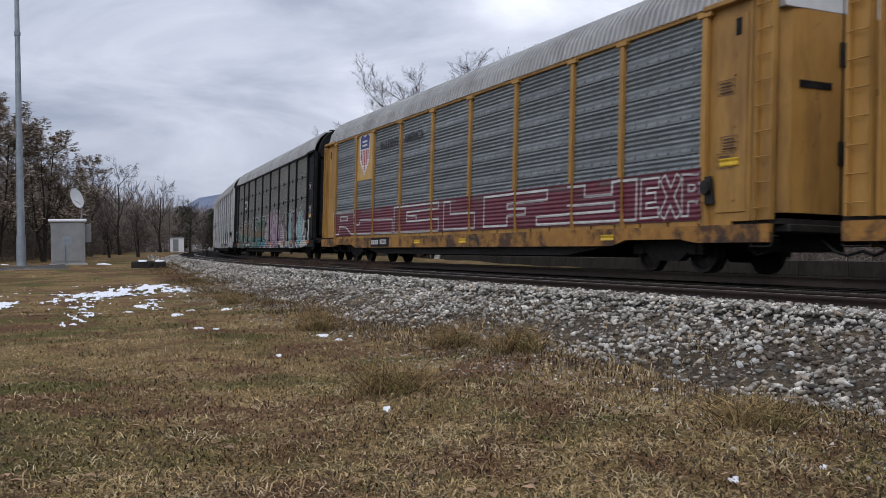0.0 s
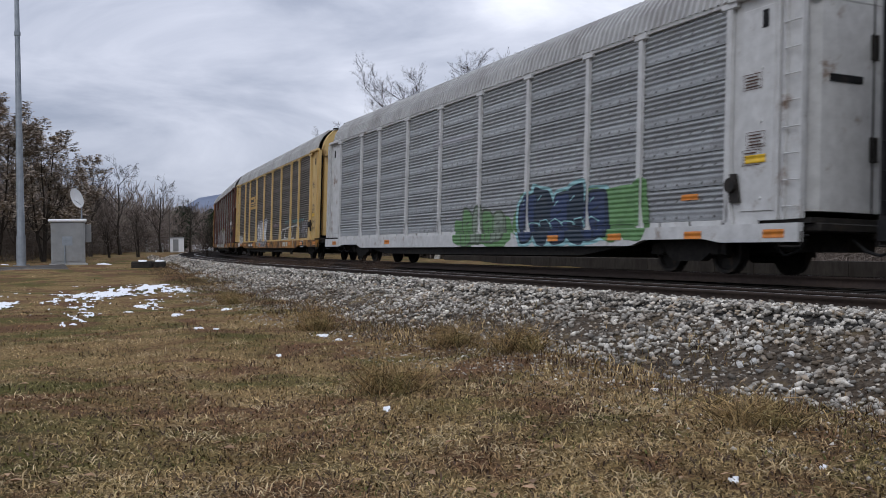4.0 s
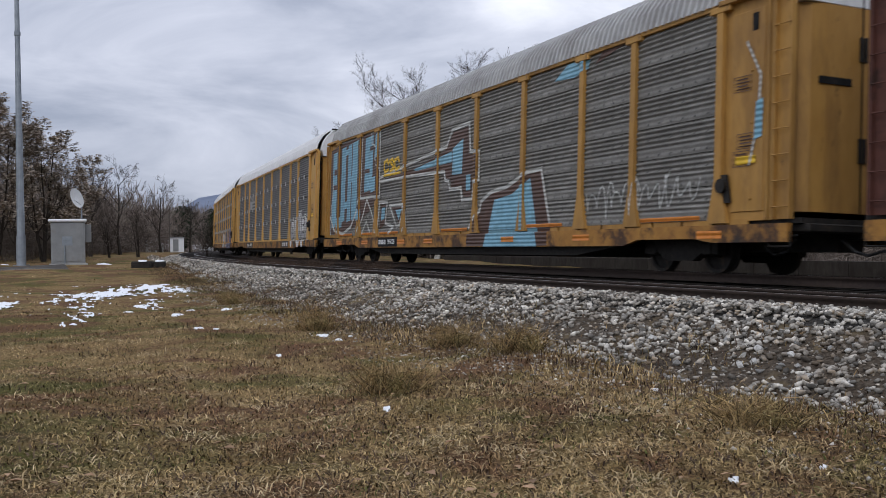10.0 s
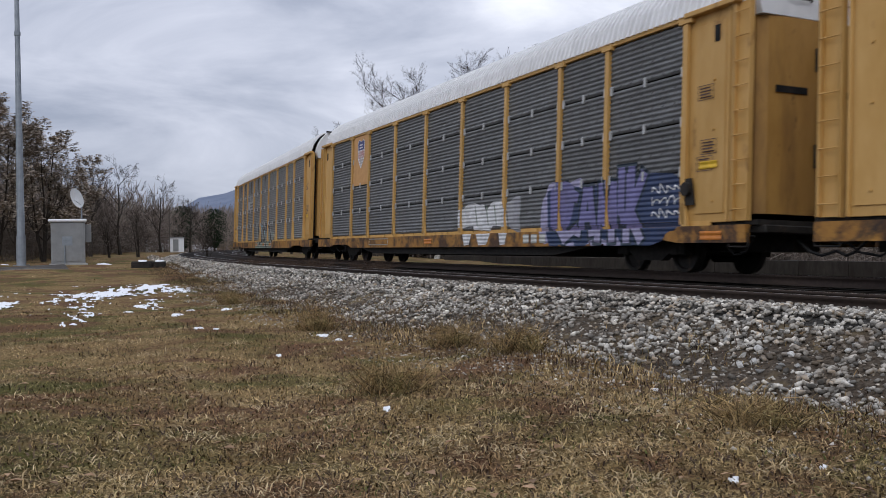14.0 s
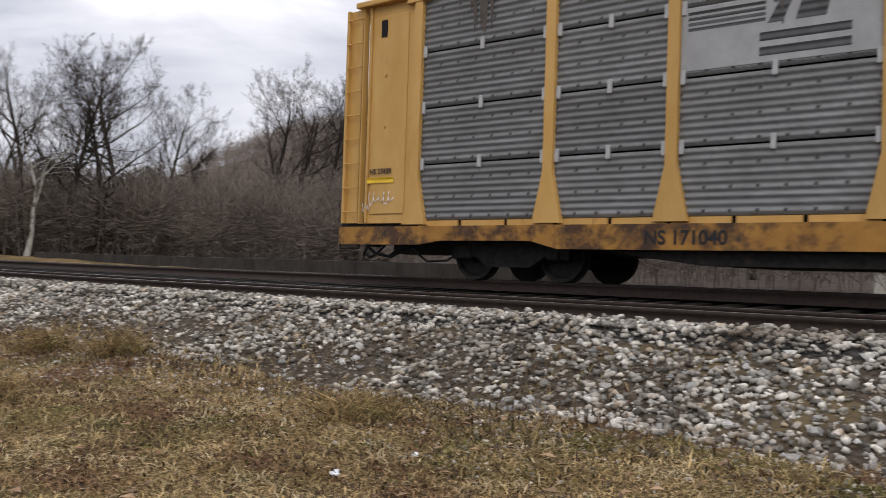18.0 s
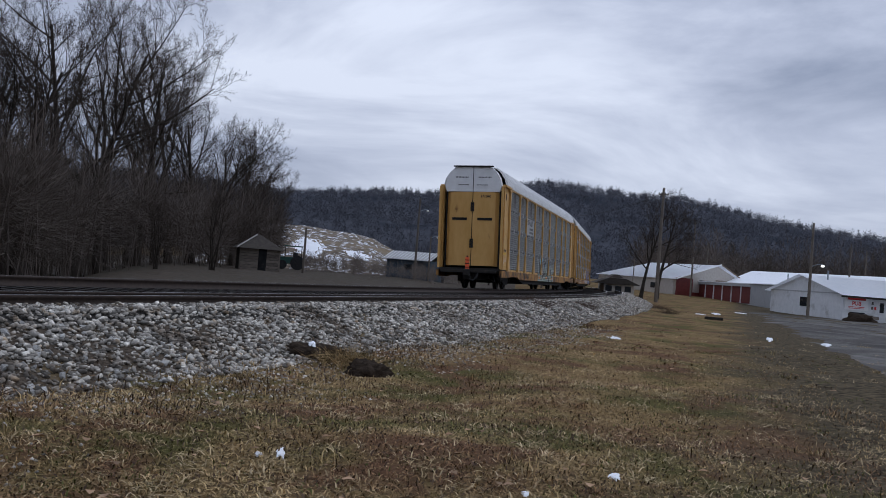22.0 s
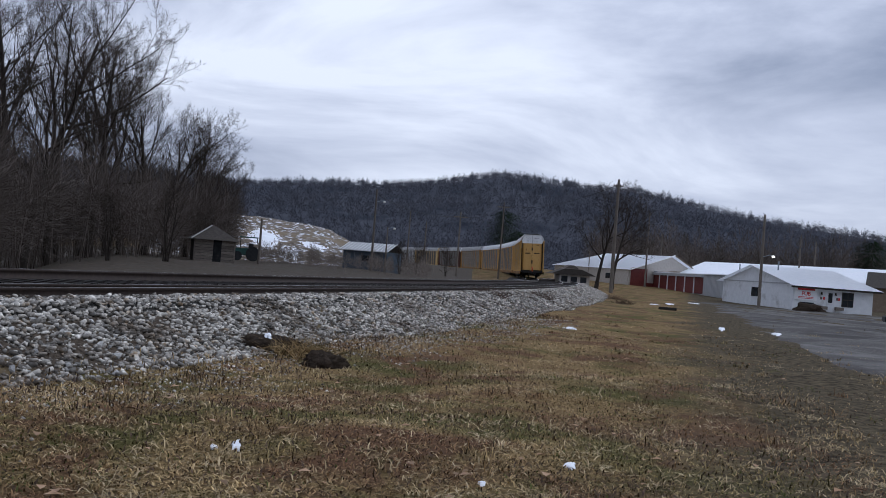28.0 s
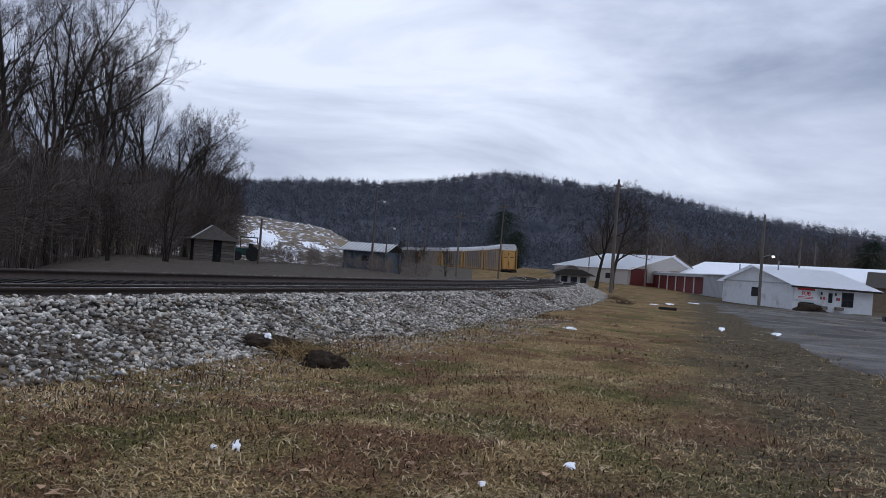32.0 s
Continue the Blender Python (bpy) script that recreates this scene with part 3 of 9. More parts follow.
ROOF_MESH = roof_mesh(-HALF + 0.55 + DOOR[-1], HALF - 0.55 - DOOR[1])


def end_cap(sign):
    """The rounded hood over the end doors: a thick shell that continues the roof."""
    bm = bmesh.new()
    x0, x1 = sign * (HALF - 0.55 - DOOR[sign]), sign * (HALF - 0.115 - DOOR[sign])
    outer = [(y * 0.9, z) for y, z in roof_outline(0.0)]
    prism(bm, outer + [(-1.27, EAVE - 0.28), (1.27, EAVE - 0.28)], min(x0, x1), max(x0, x1), "x")
    return bm


def rack_car(name, label, frame_mat, sill_mat, panels, roof, door_mat, taper=False, clips=False, cap_mat=None):
    """A covered car-carrying wagon: flat car, trucks, screens, posts, roof, end doors, ladders."""
    car = thing(name, label, "railway wagon", "wagons of the train")
    # flat car
    part("deck", B(-HALF, HALF, -1.38, 1.38, 0.86, 0.95), M["steel_dark"], car)
    for y in (-1, 1):
        bm = bmesh.new()
        tip = HALF - 0.12
        ends = [(-tip, 0.55), (-tip, 0.86), (tip, 0.86), (tip, 0.55), (11.6, 0.55), (11.1, 0.62), (9.3, 0.62), (8.8, 0.50), (8.0, 0.50), (-8.0, 0.50), (-8.8, 0.50), (-9.3, 0.62), (-11.1, 0.62), (-11.6, 0.55)]
        prism(bm, ends, y * 1.5 - 0.05, y * 1.5 + 0.05, "y")
        part("side_sill", bm, sill_mat, car, "rust-streaked side sill")
        bm = bmesh.new()
        for i in range(26):
            x = -HALF + 1.95 + i * 0.93
            box(bm, x, x + 0.86, y * 1.44 - 0.02, y * 1.44 + 0.02, 0.86, 0.955)
        part("deck_edge", bm, frame_mat, car)
    part("center_sill", B(-HALF + 0.3, HALF - 0.3, -0.3, 0.3, 0.42, 0.86), M["steel_dark"], car)
    bm = bmesh.new()
    prism(bm, [(-8.3, 0.5), (8.3, 0.5), (6.6, 0.30), (-6.6, 0.30)], -1.36, 1.36, "y")
    part("belly", bm, M["steel_dark"], car)
    # trucks
    for i, tx in enumerate((-TRUCKS / 2, TRUCKS / 2)):
        tr = linked("truck", BOLSTER, None, car, "dark cast-steel truck", Matrix.Translation((tx, 0, 0)))
        for y in (-1, 1):
            linked("side_frame", SIDE_FRAME, None, tr, m=Matrix.Translation((0, y * 0.98, 0)))
            linked("spring", SPRING, None, tr, m=Matrix.Translation((0, y * 0.98, 0)))
        for wx in (-0.865, 0.865):
            ax = linked("wheelset", AXLE_ORIGIN, None, car, "", Matrix.Translation((tx + wx, 0, 0.42)))
            for y in (-1, 1):
                linked("wheel", WHEEL, None, ax, m=Matrix.Translation((0, y * 0.76, 0)) @ Matrix.Rotation(math.pi if y > 0 else 0, 4, "Z") @ Matrix.Rotation(math.pi, 4, "Z"))
            WHEELSETS.setdefault(name, []).append((ax, tx + wx))
    # screens and posts
    post = colored(POST_TAPER if taper else POST_PLAIN, frame_mat)
    tiers, tall = (4, TIER) if clips else (6, TIER * 4 / 6)
    meshes = {w: colored(me, panels) for w, me in (PANEL_MESH if clips else OLD_MESH).items()}
    clip = colored(CLIP, M["steel_dark"] if name == "black_wagon" else M["zinc"])
    for y in (-1, 1):
        x = -HALF + ENDZ
        for c in range(len(COLS) + 1):
            linked("post", post, None, car, m=Matrix.Translation((x, y * 1.47, PANEL_Z)) @ Matrix.Rotation(0 if y < 0 else math.pi, 4, "Z"))
            if c == len(COLS):
                break
            w = COLS[c]
            for r in range(tiers):
                m = Matrix.Translation((x if y < 0 else x + w, y * 1.45, PANEL_Z + r * tall)) @ Matrix.Rotation(0 if y < 0 else math.pi, 4, "Z")
                p = linked("screen_panel", meshes[w], None, car, m=m)
                if clips and y < 0 and r:
                    for cx in (0.13, w / 2, w - 0.13):
                        linked("clip", clip, None, p, m=Matrix.Translation((cx, -0.03, 0)))
            x += w
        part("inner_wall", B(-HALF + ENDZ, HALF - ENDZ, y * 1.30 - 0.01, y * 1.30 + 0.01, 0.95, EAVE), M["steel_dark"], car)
        bm = B(-HALF + ENDZ - 0.1, HALF - ENDZ + 0.1, y * 1.47 - 0.05, y * 1.47 + 0.05, PANEL_Z + 4 * TIER, EAVE + 0.04, 0.01)
        part("top_rail", bm, frame_mat, car)
    roof_me = colored(ROOF_MESH, roof)
    linked("roof", roof_me, None, car, "corrugated metal roof")
    # ends
    for sg in (-1, 1):
        part("end_hood", end_cap(sg), cap_mat or roof, car)
        for y in (-1, 1):
            e0, e1 = sg * (HALF - ENDZ), sg * (HALF - 0.67)
            part("end_plate", B(min(e0, e1), max(e0, e1), y * 1.43 - 0.02, y * 1.43 + 0.02, 0.92, EAVE, 0.006), frame_mat, car)
            bm = bmesh.new()
            xa, xb = sg * (HALF - 1.60), sg * (HALF - 0.80)
            box(bm, min(xa, xb), max(xa, xb), y * 1.46 - 0.012, y * 1.46 + 0.012, 1.08, EAVE - 0.25, 0.01)
            for z in (1.3, 2.6, 3.5):
                rod(bm, (sg * (HALF - 1.1), y * 1.46, z), (sg * (HALF - 1.1), y * 1.50, z), 0.025, sides=6)
            part("access_plate", bm, frame_mat, car)
            part("corner_post", B(min(sg * (HALF - 0.58), sg * (HALF - 0.53)), max(sg * (HALF - 0.58), sg * (HALF - 0.53)), y * 1.46 - 0.06, y * 1.46 + 0.06, 0.92, EAVE + 0.05), frame_mat, car)
            # Added dark sheet gives the gap beside the ladder its shade.
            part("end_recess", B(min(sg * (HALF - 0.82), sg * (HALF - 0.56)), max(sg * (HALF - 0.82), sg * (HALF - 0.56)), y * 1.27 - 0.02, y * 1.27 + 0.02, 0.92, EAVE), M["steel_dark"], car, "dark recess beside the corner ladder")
            part("plate_stiffener", B(min(sg * (HALF - 0.73), sg * (HALF - 0.67)), max(sg * (HALF - 0.73), sg * (HALF - 0.67)), y * 1.44 - 0.05, y * 1.44 + 0.05, 0.92, EAVE, 0.01), frame_mat, car)
            part("plate_slot", B(min(sg * (HALF - 1.1), sg * (HALF - 0.96)), max(sg * (HALF - 1.1), sg * (HALF - 0.96)), y * 1.478 - 0.004, y * 1.478 + 0.004, EAVE - 0.62, EAVE - 0.32), M["black_paint"], car)
            lx = sg * (HALF - 0.34)
            part("ladder_sheet", B(lx - 0.21, lx + 0.20, y * 1.44 - 0.012, y * 1.44 + 0.012, 0.93, EAVE - 0.05), frame_mat, car)
            ladder(car, lx, y * 1.47, 0.93, EAVE - 0.05, frame_mat, (0, y))
            part("corner_bracket", B(min(sg * (HALF - 1.9), sg * (HALF - 0.4)), max(sg * (HALF - 1.9), sg * (HALF - 0.4)), y * 1.5 - 0.09, y * 1.5 + 0.06, EAVE - 0.05, EAVE + 0.05, 0.015), frame_mat, car)
            # door leaf with rounded outer edge
            bm = bmesh.new()
            fx, inner = sg * (HALF - 0.12 - DOOR[sg]), HALF - DOOR[sg]
            out = [(sg * (inner - 0.55), y * 1.26), (sg * (inner - 0.30), y * 1.24), (sg * (inner - 0.16), y * 1.08), (fx, y * 0.8), (fx, y * 0.015), (sg * (inner - 0.2), y * 0.015), (sg * (inner - 0.55), y * 1.1)]
            prism(bm, out, 1.06, EAVE - 0.29, "z")
            leaf = part("end_door", bm, door_mat, car)
            for hz in (1.9, 3.6):
                part("door_latch", B(min(fx, fx + sg * 0.05), max(fx, fx + sg * 0.05), y * 0.05 - 0.03, y * 0.05 + 0.03, hz, hz + 0.42, 0.01), M["steel_dark"], leaf)
            part("door_slot", B(min(fx, fx + sg * 0.02), max(fx, fx + sg * 0.02), min(y * 0.25, y * 0.95), max(y * 0.25, y * 0.95), 3.18, 3.30), M["black_paint"], leaf)
        part("door_gap", B(min(fx - sg * 0.02, fx + sg * 0.012), max(fx - sg * 0.02, fx + sg * 0.012), -0.014, 0.014, 1.06, TOP - 0.02), M["black_paint"], car)
        for y in (-1, 1):
            part("grab_handle", hose(bmesh.new(), [(sg * (inner - 0.11), y * 0.2, EAVE + 0.02), (sg * (inner - 0.05), y * 0.22, EAVE + 0.03), (sg * (inner - 0.05), y * 0.68, EAVE + 0.03), (sg * (inner - 0.11), y * 0.7, EAVE + 0.02)], 0.014), M["steel_dark"], car)
            bm = bmesh.new()
            for k in range(9):
                box(bm, min(sg * (inner - 0.116), sg * (inner - 0.111)), max(sg * (inner - 0.116), sg * (inner - 0.111)), y * 0.55 - 0.3 + k * 0.07, y * 0.55 - 0.26 + k * 0.07, EAVE + 0.36, EAVE + 0.42)
            part("stencil_line", bm, M["steel_dark"], car)
        part("roof_lip", B(min(sg * (inner - 0.12), sg * (inner - 0.01)), max(sg * (inner - 0.12), sg * (inner - 0.01)), -0.95, 0.95, TOP - 0.03, TOP + 0.03, 0.01), M["steel_dark"], car)
        # coupler, platform, hoses
        bm = B(min(sg * (HALF - 0.7), sg * (HALF + 0.1)), max(sg * (HALF - 0.7), sg * (HALF + 0.1)), -1.3, 1.3, 0.72, 0.86, 0.02)
        part("end_platform", bm, M["steel_dark"], car)
        bm = bmesh.new()
        box(bm, min(sg * (HALF - 0.4), sg * (HALF + 0.45)), max(sg * (HALF - 0.4), sg * (HALF + 0.45)), -0.09, 0.09, 0.62, 0.82, 0.02)
        box(bm, min(sg * (HALF + 0.34), sg * (HALF + 0.60)), max(sg * (HALF + 0.34), sg * (HALF + 0.60)), -0.17, 0.12, 0.56, 0.90, 0.05)
        part("coupler", bm, M["steel_dark"], car)
        bm = bmesh.new()
        pts = [(sg * (HALF - 0.15), -0.35, 0.62), (sg * (HALF + 0.12), -0.33, 0.42), (sg * (HALF + 0.34), -0.28, 0.36), (sg * (HALF + 0.6), -0.2, 0.44)]
        hose(bm, pts, 0.028)
        part("air_hose", bm, M["rubber"], car)
        bm = bmesh.new()
        pts = [(sg * (HALF - 0.35), -1.15, 0.60), (sg * (HALF - 0.6), -1.1, 0.40), (sg * (HALF - 0.95), -1.05, 0.34), (sg * (HALF - 1.25), -1.0, 0.50)]
        hose(bm, pts, 0.022)
        rod(bm, (sg * (HALF - 0.1), -1.36, 0.66), (sg * (HALF - 1.0), -1.36, 0.62), 0.018)
        part("brake_pipe", bm, M["rubber"], car)
        bm = bmesh.new()
        for za, zb in ((0.72, 0.30), ):
            for e in (-0.24, 0.24):
                rod(bm, (sg * (HALF - 0.35) + e, -1.5, za), (sg * (HALF - 0.35) + e, -1.5, 0.48), 0.016, sides=6)
            rod(bm, (sg * (HALF - 0.35) - 0.24, -1.5, 0.48), (sg * (HALF - 0.35) + 0.24, -1.5, 0.48), 0.016, sides=6)
        part("stirrup_step", bm, M["steel_dark"], car)
    return car


AXLE_ORIGIN = AXLE.copy()
AXLE_ORIGIN.transform(Matrix.Translation((0, 0, -0.42)))
_c = B(-0.035, 0.035, -0.03, 0.02, -0.1, 0.1, 0.008)
CLIP = bpy.data.meshes.new("clip")
_c.to_mesh(CLIP)
_c.free()

SPEC = [
    ("lead_wagon", "yellow covered wagon with blue-grey screens", "yellow_old_and_shaded", "yellow_sill", "p_blue", "roof_zinc", False, False),
    ("purple_band_wagon", "yellow covered wagon with blue-grey screens and a purple painted band", "yellow_old_and_shaded", "yellow_sill", "p_blue", "roof_zinc", False, False),
    ("black_wagon", "black covered wagon with grey screens and pink and teal graffiti", "black_paint", "black_paint", "p_dark", "roof_zinc", False, True),
    ("silver_wagon", "silver covered wagon with pale screens and a green tag", "silver_paint", "silver_paint", "p_silver", "roof_zinc", False, False),
    ("faded_yellow_wagon", "faded yellow covered wagon with dark brown screens and white tags", "pale_yellow", "yellow_sill", "p_brown", "roof_zinc", True, False),
    ("brown_wagon", "red-brown covered wagon with grimy screens and round white graffiti", "brown_paint", "yellow_sill", "p_tan", "roof_zinc", False, False),
    ("blue_letter_wagon", "yellow covered wagon with large pale blue graffiti letters", "yellow_old_and_shaded", "yellow_sill", "p_dark", "roof_zinc", True, False),
    ("grey_screen_wagon", "yellow covered wagon with clean grey screens and white roof", "yellow", "yellow_sill", "p_slate", "roof_white", True, True),
    ("violet_tag_wagon", "yellow covered wagon with grey screens and a violet tag", "yellow", "yellow_sill", "p_slate", "roof_white", False, True),
    ("last_wagon", "yellow covered wagon, last of the train, with an orange end marker", "yellow", "yellow_sill", "p_grey", "roof_white", True, True),
]
CAPS = {"black_wagon": M["black_paint"], "silver_wagon": M["silver_paint"], "faded_yellow_wagon": M["pale_yellow"]}
# Yellow wagons' end doors get the darker ochre as painted shade, except the last.
CARS = [rack_car(n, lab, M[f], M[s], M[p], M[r], M["yellow_old_and_shaded"] if f == "yellow" and n != "last_wagon" else M[f], tp, cl, CAPS.get(n, M["roof_white"])) for n, lab, f, s, p, r, tp, cl in SPEC]


# ---- helpers for places given by bearing and distance ----
def at(b, r):
    return -r * math.sin(radians(b)), r * math.cos(radians(b))


def spot(b, r, z=None, turn=0.0):
    x, y = at(b, r)
    return Matrix.Translation((x, y, gz(x, y) if z is None else z)) @ Matrix.Rotation(radians(turn), 4, "Z")


rng = np.random.default_rng(7)


def scatter(template, faces, places, scales, turns, tilt=None):
    """Copies a small template to many places, as arrays."""
    t = np.asarray(template, float)
    c, s = np.cos(turns), np.sin(turns)
    k = np.asarray(scales, float)
    if k.ndim == 1:
        k = np.repeat(k[:, None], 3, 1)
    p = t[None] * k[:, None, :]
    x = p[..., 0] * c[:, None] - p[..., 1] * s[:, None]
    y = p[..., 0] * s[:, None] + p[..., 1] * c[:, None]
    v = np.stack([x, y, p[..., 2]], -1) + np.asarray(places)[:, None, :]
    f = np.asarray(faces)[None] + (np.arange(len(places)) * len(t))[:, None, None]
    return v.reshape(-1, 3), f.reshape(-1, np.asarray(faces).shape[1])


# ---- trees ----
M["bark"] = mat("grey_brown_bark", (0.028, 0.023, 0.019), (0.065, 0.055, 0.046), 0.95, scale=5, bump=0.6, stretch=(2, 2, 0.4), jitter=0.25, spec=0.1)
M["bark_pale"] = mat("pale_sycamore_bark", (0.30, 0.28, 0.24), (0.48, 0.46, 0.41), 0.85, scale=2.5, bump=0.3, spot=(0.12, 0.10, 0.08), spot_scale=1.5, spot_at=0.58, stretch=(1, 1, 0.5), spec=0.1)
M["twig"] = mat("winter_twigs", (0.045, 0.035, 0.029), (0.08, 0.064, 0.053), 0.95, scale=3, bump=0, jitter=0.25, spec=0.05)
M["needle"] = mat("dark_conifer_needles", (0.012, 0.022, 0.012), (0.03, 0.045, 0.022), 0.9, scale=3, bump=0, jitter=0.3, island=True, spec=0.1)
M["dead_leaf"] = mat("hanging_dead_leaves", (0.20, 0.16, 0.125), (0.44, 0.37, 0.29), 0.9, scale=3, bump=0, jitter=0.4, island=True, spec=0.1)
M["woods"] = mat("bare_woods", (0.18, 0.15, 0.128), (0.28, 0.235, 0.203), 0.95, scale=0.05, bump=0, jitter=0.35, island=True, spec=0.05)
M["thicket"] = mat("tangled_bare_thicket", (0.14, 0.116, 0.098), (0.22, 0.185, 0.157), 0.95, scale=0.05, bump=0, jitter=0.3, island=True, spec=0.05)
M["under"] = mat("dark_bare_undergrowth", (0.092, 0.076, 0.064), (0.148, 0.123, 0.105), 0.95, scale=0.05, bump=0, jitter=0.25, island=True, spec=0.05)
# Haze over the far trees is put into their bluish colour.
M["far_woods"] = mat("hazed_bare_woods", (0.092, 0.096, 0.113), (0.122, 0.126, 0.145), 0.95, scale=0.02, bump=0, jitter=0.08, island=True, spec=0.05)


def segments_mesh(name, segs, sides):
    a = np.array([q[0] for q in segs])
    b = np.array([q[1] for q in segs])
    r0 = np.array([q[2] for q in segs])
    r1 = np.array([q[3] for q in segs])
    d = b - a
    d /= np.linalg.norm(d, axis=1)[:, None] + 1e-9
    ref = np.where(np.abs(d[:, 2:]) < 0.9, np.array([[0, 0, 1.0]]), np.array([[1.0, 0, 0]]))
    u = np.cross(d, ref)
    u /= np.linalg.norm(u, axis=1)[:, None]
    w = np.cross(d, u)
    ang = 2 * np.pi * np.arange(sides) / sides
    ring = u[:, None] * np.cos(ang)[None, :, None] + w[:, None] * np.sin(ang)[None, :, None]
    v = np.concatenate([a[:, None] + ring * r0[:, None, None], b[:, None] + ring * r1[:, None, None]], 1)
    i = np.arange(sides)
    f = np.stack([i, (i + 1) % sides, sides + (i + 1) % sides, sides + i], -1)
    f = f[None] + (np.arange(len(segs)) * 2 * sides)[:, None, None]
    return fast_mesh(name, v.reshape(-1, 3), quads=f.reshape(-1, 4))


def tubes_mesh(name, runs, sides):
    """Round tapering limbs, each one connected tube."""
    vs, fs = [], []
    for pts, radii in runs:
        base, n = len(vs), len(pts)
        for i, p in enumerate(pts):
            d = (pts[min(i + 1, n - 1)] - pts[max(i - 1, 0)]).normalized()
            u = d.orthogonal().normalized()
            if i:
                u = (last - d * last.dot(d)).normalized()
            last = u
            w = d.cross(u)
            vs += [tuple(p + (u * math.cos(6.2832 * k / sides) + w * math.sin(6.2832 * k / sides)) * radii[i]) for k in range(sides)]
        for i in range(n - 1):
            for k in range(sides):
                a, b = base + i * sides + k, base + i * sides + (k + 1) % sides
                fs.append((a, b, b + sides, a + sides))
    return mesh_of(name, vs, fs, True)


def crown_mesh(name, twigs, hairs, sides=3, wide=1.0):
    """Twigs as thin tapered bars, and the finest shoots as slivers."""
    me = segments_mesh(name, twigs, sides)
    tv = np.zeros(len(me.vertices) * 3)
    me.vertices.foreach_get("co", tv)
    tv = tv.reshape(-1, 3)
    tq = np.array([tuple(p.vertices) for p in me.polygons])
    bpy.data.meshes.remove(me)
    a, b = np.array([q[0] for q in hairs]), np.array([q[1] for q in hairs])
    r = np.array([q[2] for q in hairs]) * wide
    d = b - a
    side = np.cross(d, np.random.default_rng(len(hairs)).normal(size=d.shape))
    side /= np.linalg.norm(side, axis=1)[:, None] + 1e-9
    hv = np.stack([a - side * r[:, None], a + side * r[:, None], b], 1).reshape(-1, 3)
    ht = len(tv) + np.arange(len(hairs) * 3).reshape(-1, 3)
    return np.concatenate([tv, hv]), tq, ht


def grow(seed, height, spread=0.5, low=0.25, levels=5, stems=1, fork=3, bend=0.18, twig=0.010, lean=0.0, lift=0.07):
    """A bare broadleaf tree: limbs as runs of points, twigs as bars, and the finest shoots."""
    rn = random.Random(seed)
    limbs, twigs, hairs = [], [], []

    def branch(p, d, length, r, level):
        n = 5 if level < 2 else 3 if level < 4 else 2
        pts, q = [p.copy()], p.copy()
        for i in range(n):
            k = bend * (0.5 if level == 0 else 1)
            d = (d + Vector((rn.gauss(0, k), rn.gauss(0, k), rn.gauss(0, k * 0.6) + (lift if level else 0)))).normalized()
            q = q + d * (length / n)
            pts.append(q.copy())
        radii = [max(r * (1 - 0.75 * i / n), twig * 0.5) for i in range(n + 1)]
        if level == 0:
            radii[0] *= 1.35
        if level < 3:
            limbs.append((pts, radii))
        elif level == 3:
            twigs.extend((tuple(pts[i]), tuple(pts[i + 1]), radii[i], radii[i + 1]) for i in range(n))
        else:
            hairs.extend((tuple(pts[i]), tuple(pts[i + 1]), radii[i]) for i in range(n))
        if level >= levels:
            return
        kids = fork + (3 if level == 0 else 2 if level == 1 else 1) + rn.randint(0, 2)
        first = low if level == 0 else 0.15
        for k in range(kids):
            t = first + (1 - first) * (k + rn.random()) / kids
            f = t * n
            i = min(int(f), n - 1)
            base = pts[i].lerp(pts[i + 1], f - i)
            axis = (pts[i + 1] - pts[i]).normalized()
            side = axis.cross(Vector((rn.gauss(0, 1), rn.gauss(0, 1), rn.gauss(0, 1)))).normalized()
            ang = spread + rn.uniform(-0.2, 0.35)
            nd = (axis * math.cos(ang) + side * math.sin(ang) + Vector((0, 0, 0.10))).normalized()
            branch(base, nd, length * rn.uniform(0.40, 0.60) * (1.1 - 0.35 * t), max(r * (1 - 0.75 * t) * 0.58, twig), level + 1)

    for k in range(stems):
        d = Vector((rn.gauss(0, 0.05) + lean, rn.gauss(0, 0.05), 1)).normalized()
        branch(Vector((rn.uniform(-0.2, 0.2) * (k > 0), rn.uniform(-0.2, 0.2) * (k > 0), -0.2)), d, height * rn.uniform(0.72, 0.86), height * 0.017 / (1 + 0.25 * (stems - 1)), 0)
    return limbs, twigs, hairs


def joined(name, v, q, t):
    return fast_mesh(name, v, quads=q, tris=t)


def tree_kind(name, label, bark, seed, **kw):
    limbs, twigs, hairs = grow(seed, **kw)
    t = thing(name, label, "tree")
    linked("trunk", tubes_mesh("trunk", limbs, 6), bark, t)
    linked("crown", joined("crown", *crown_mesh("crown", twigs, hairs)), M["twig"], t)
    return t


def plant(kind, b, r, scale=1.0, turn=None, z=None, label=""):
    """A copy of a tree at a bearing and distance."""
    turn = rng.uniform(0, 360) if turn is None else turn
    kind.scale = (scale,) * 3
    c = copy_thing(kind, spot(b, r, z, turn))
    if label:
        c["label"] = label
    return c


OAKS = [tree_kind("bare_tree", "bare leafless winter tree with dense fine twigs", M["bark"], 11 + i, height=13.0, fork=4, spread=0.68, low=0.28, bend=0.13, twig=0.007) for i in range(4)]
FAR_OAKS = [tree_kind("bare_tree", "bare leafless winter tree with dense fine twigs", M["bark"], 15 + i, height=13.0, fork=3, spread=0.72, low=0.2, bend=0.13, twig=0.016) for i in range(2)]
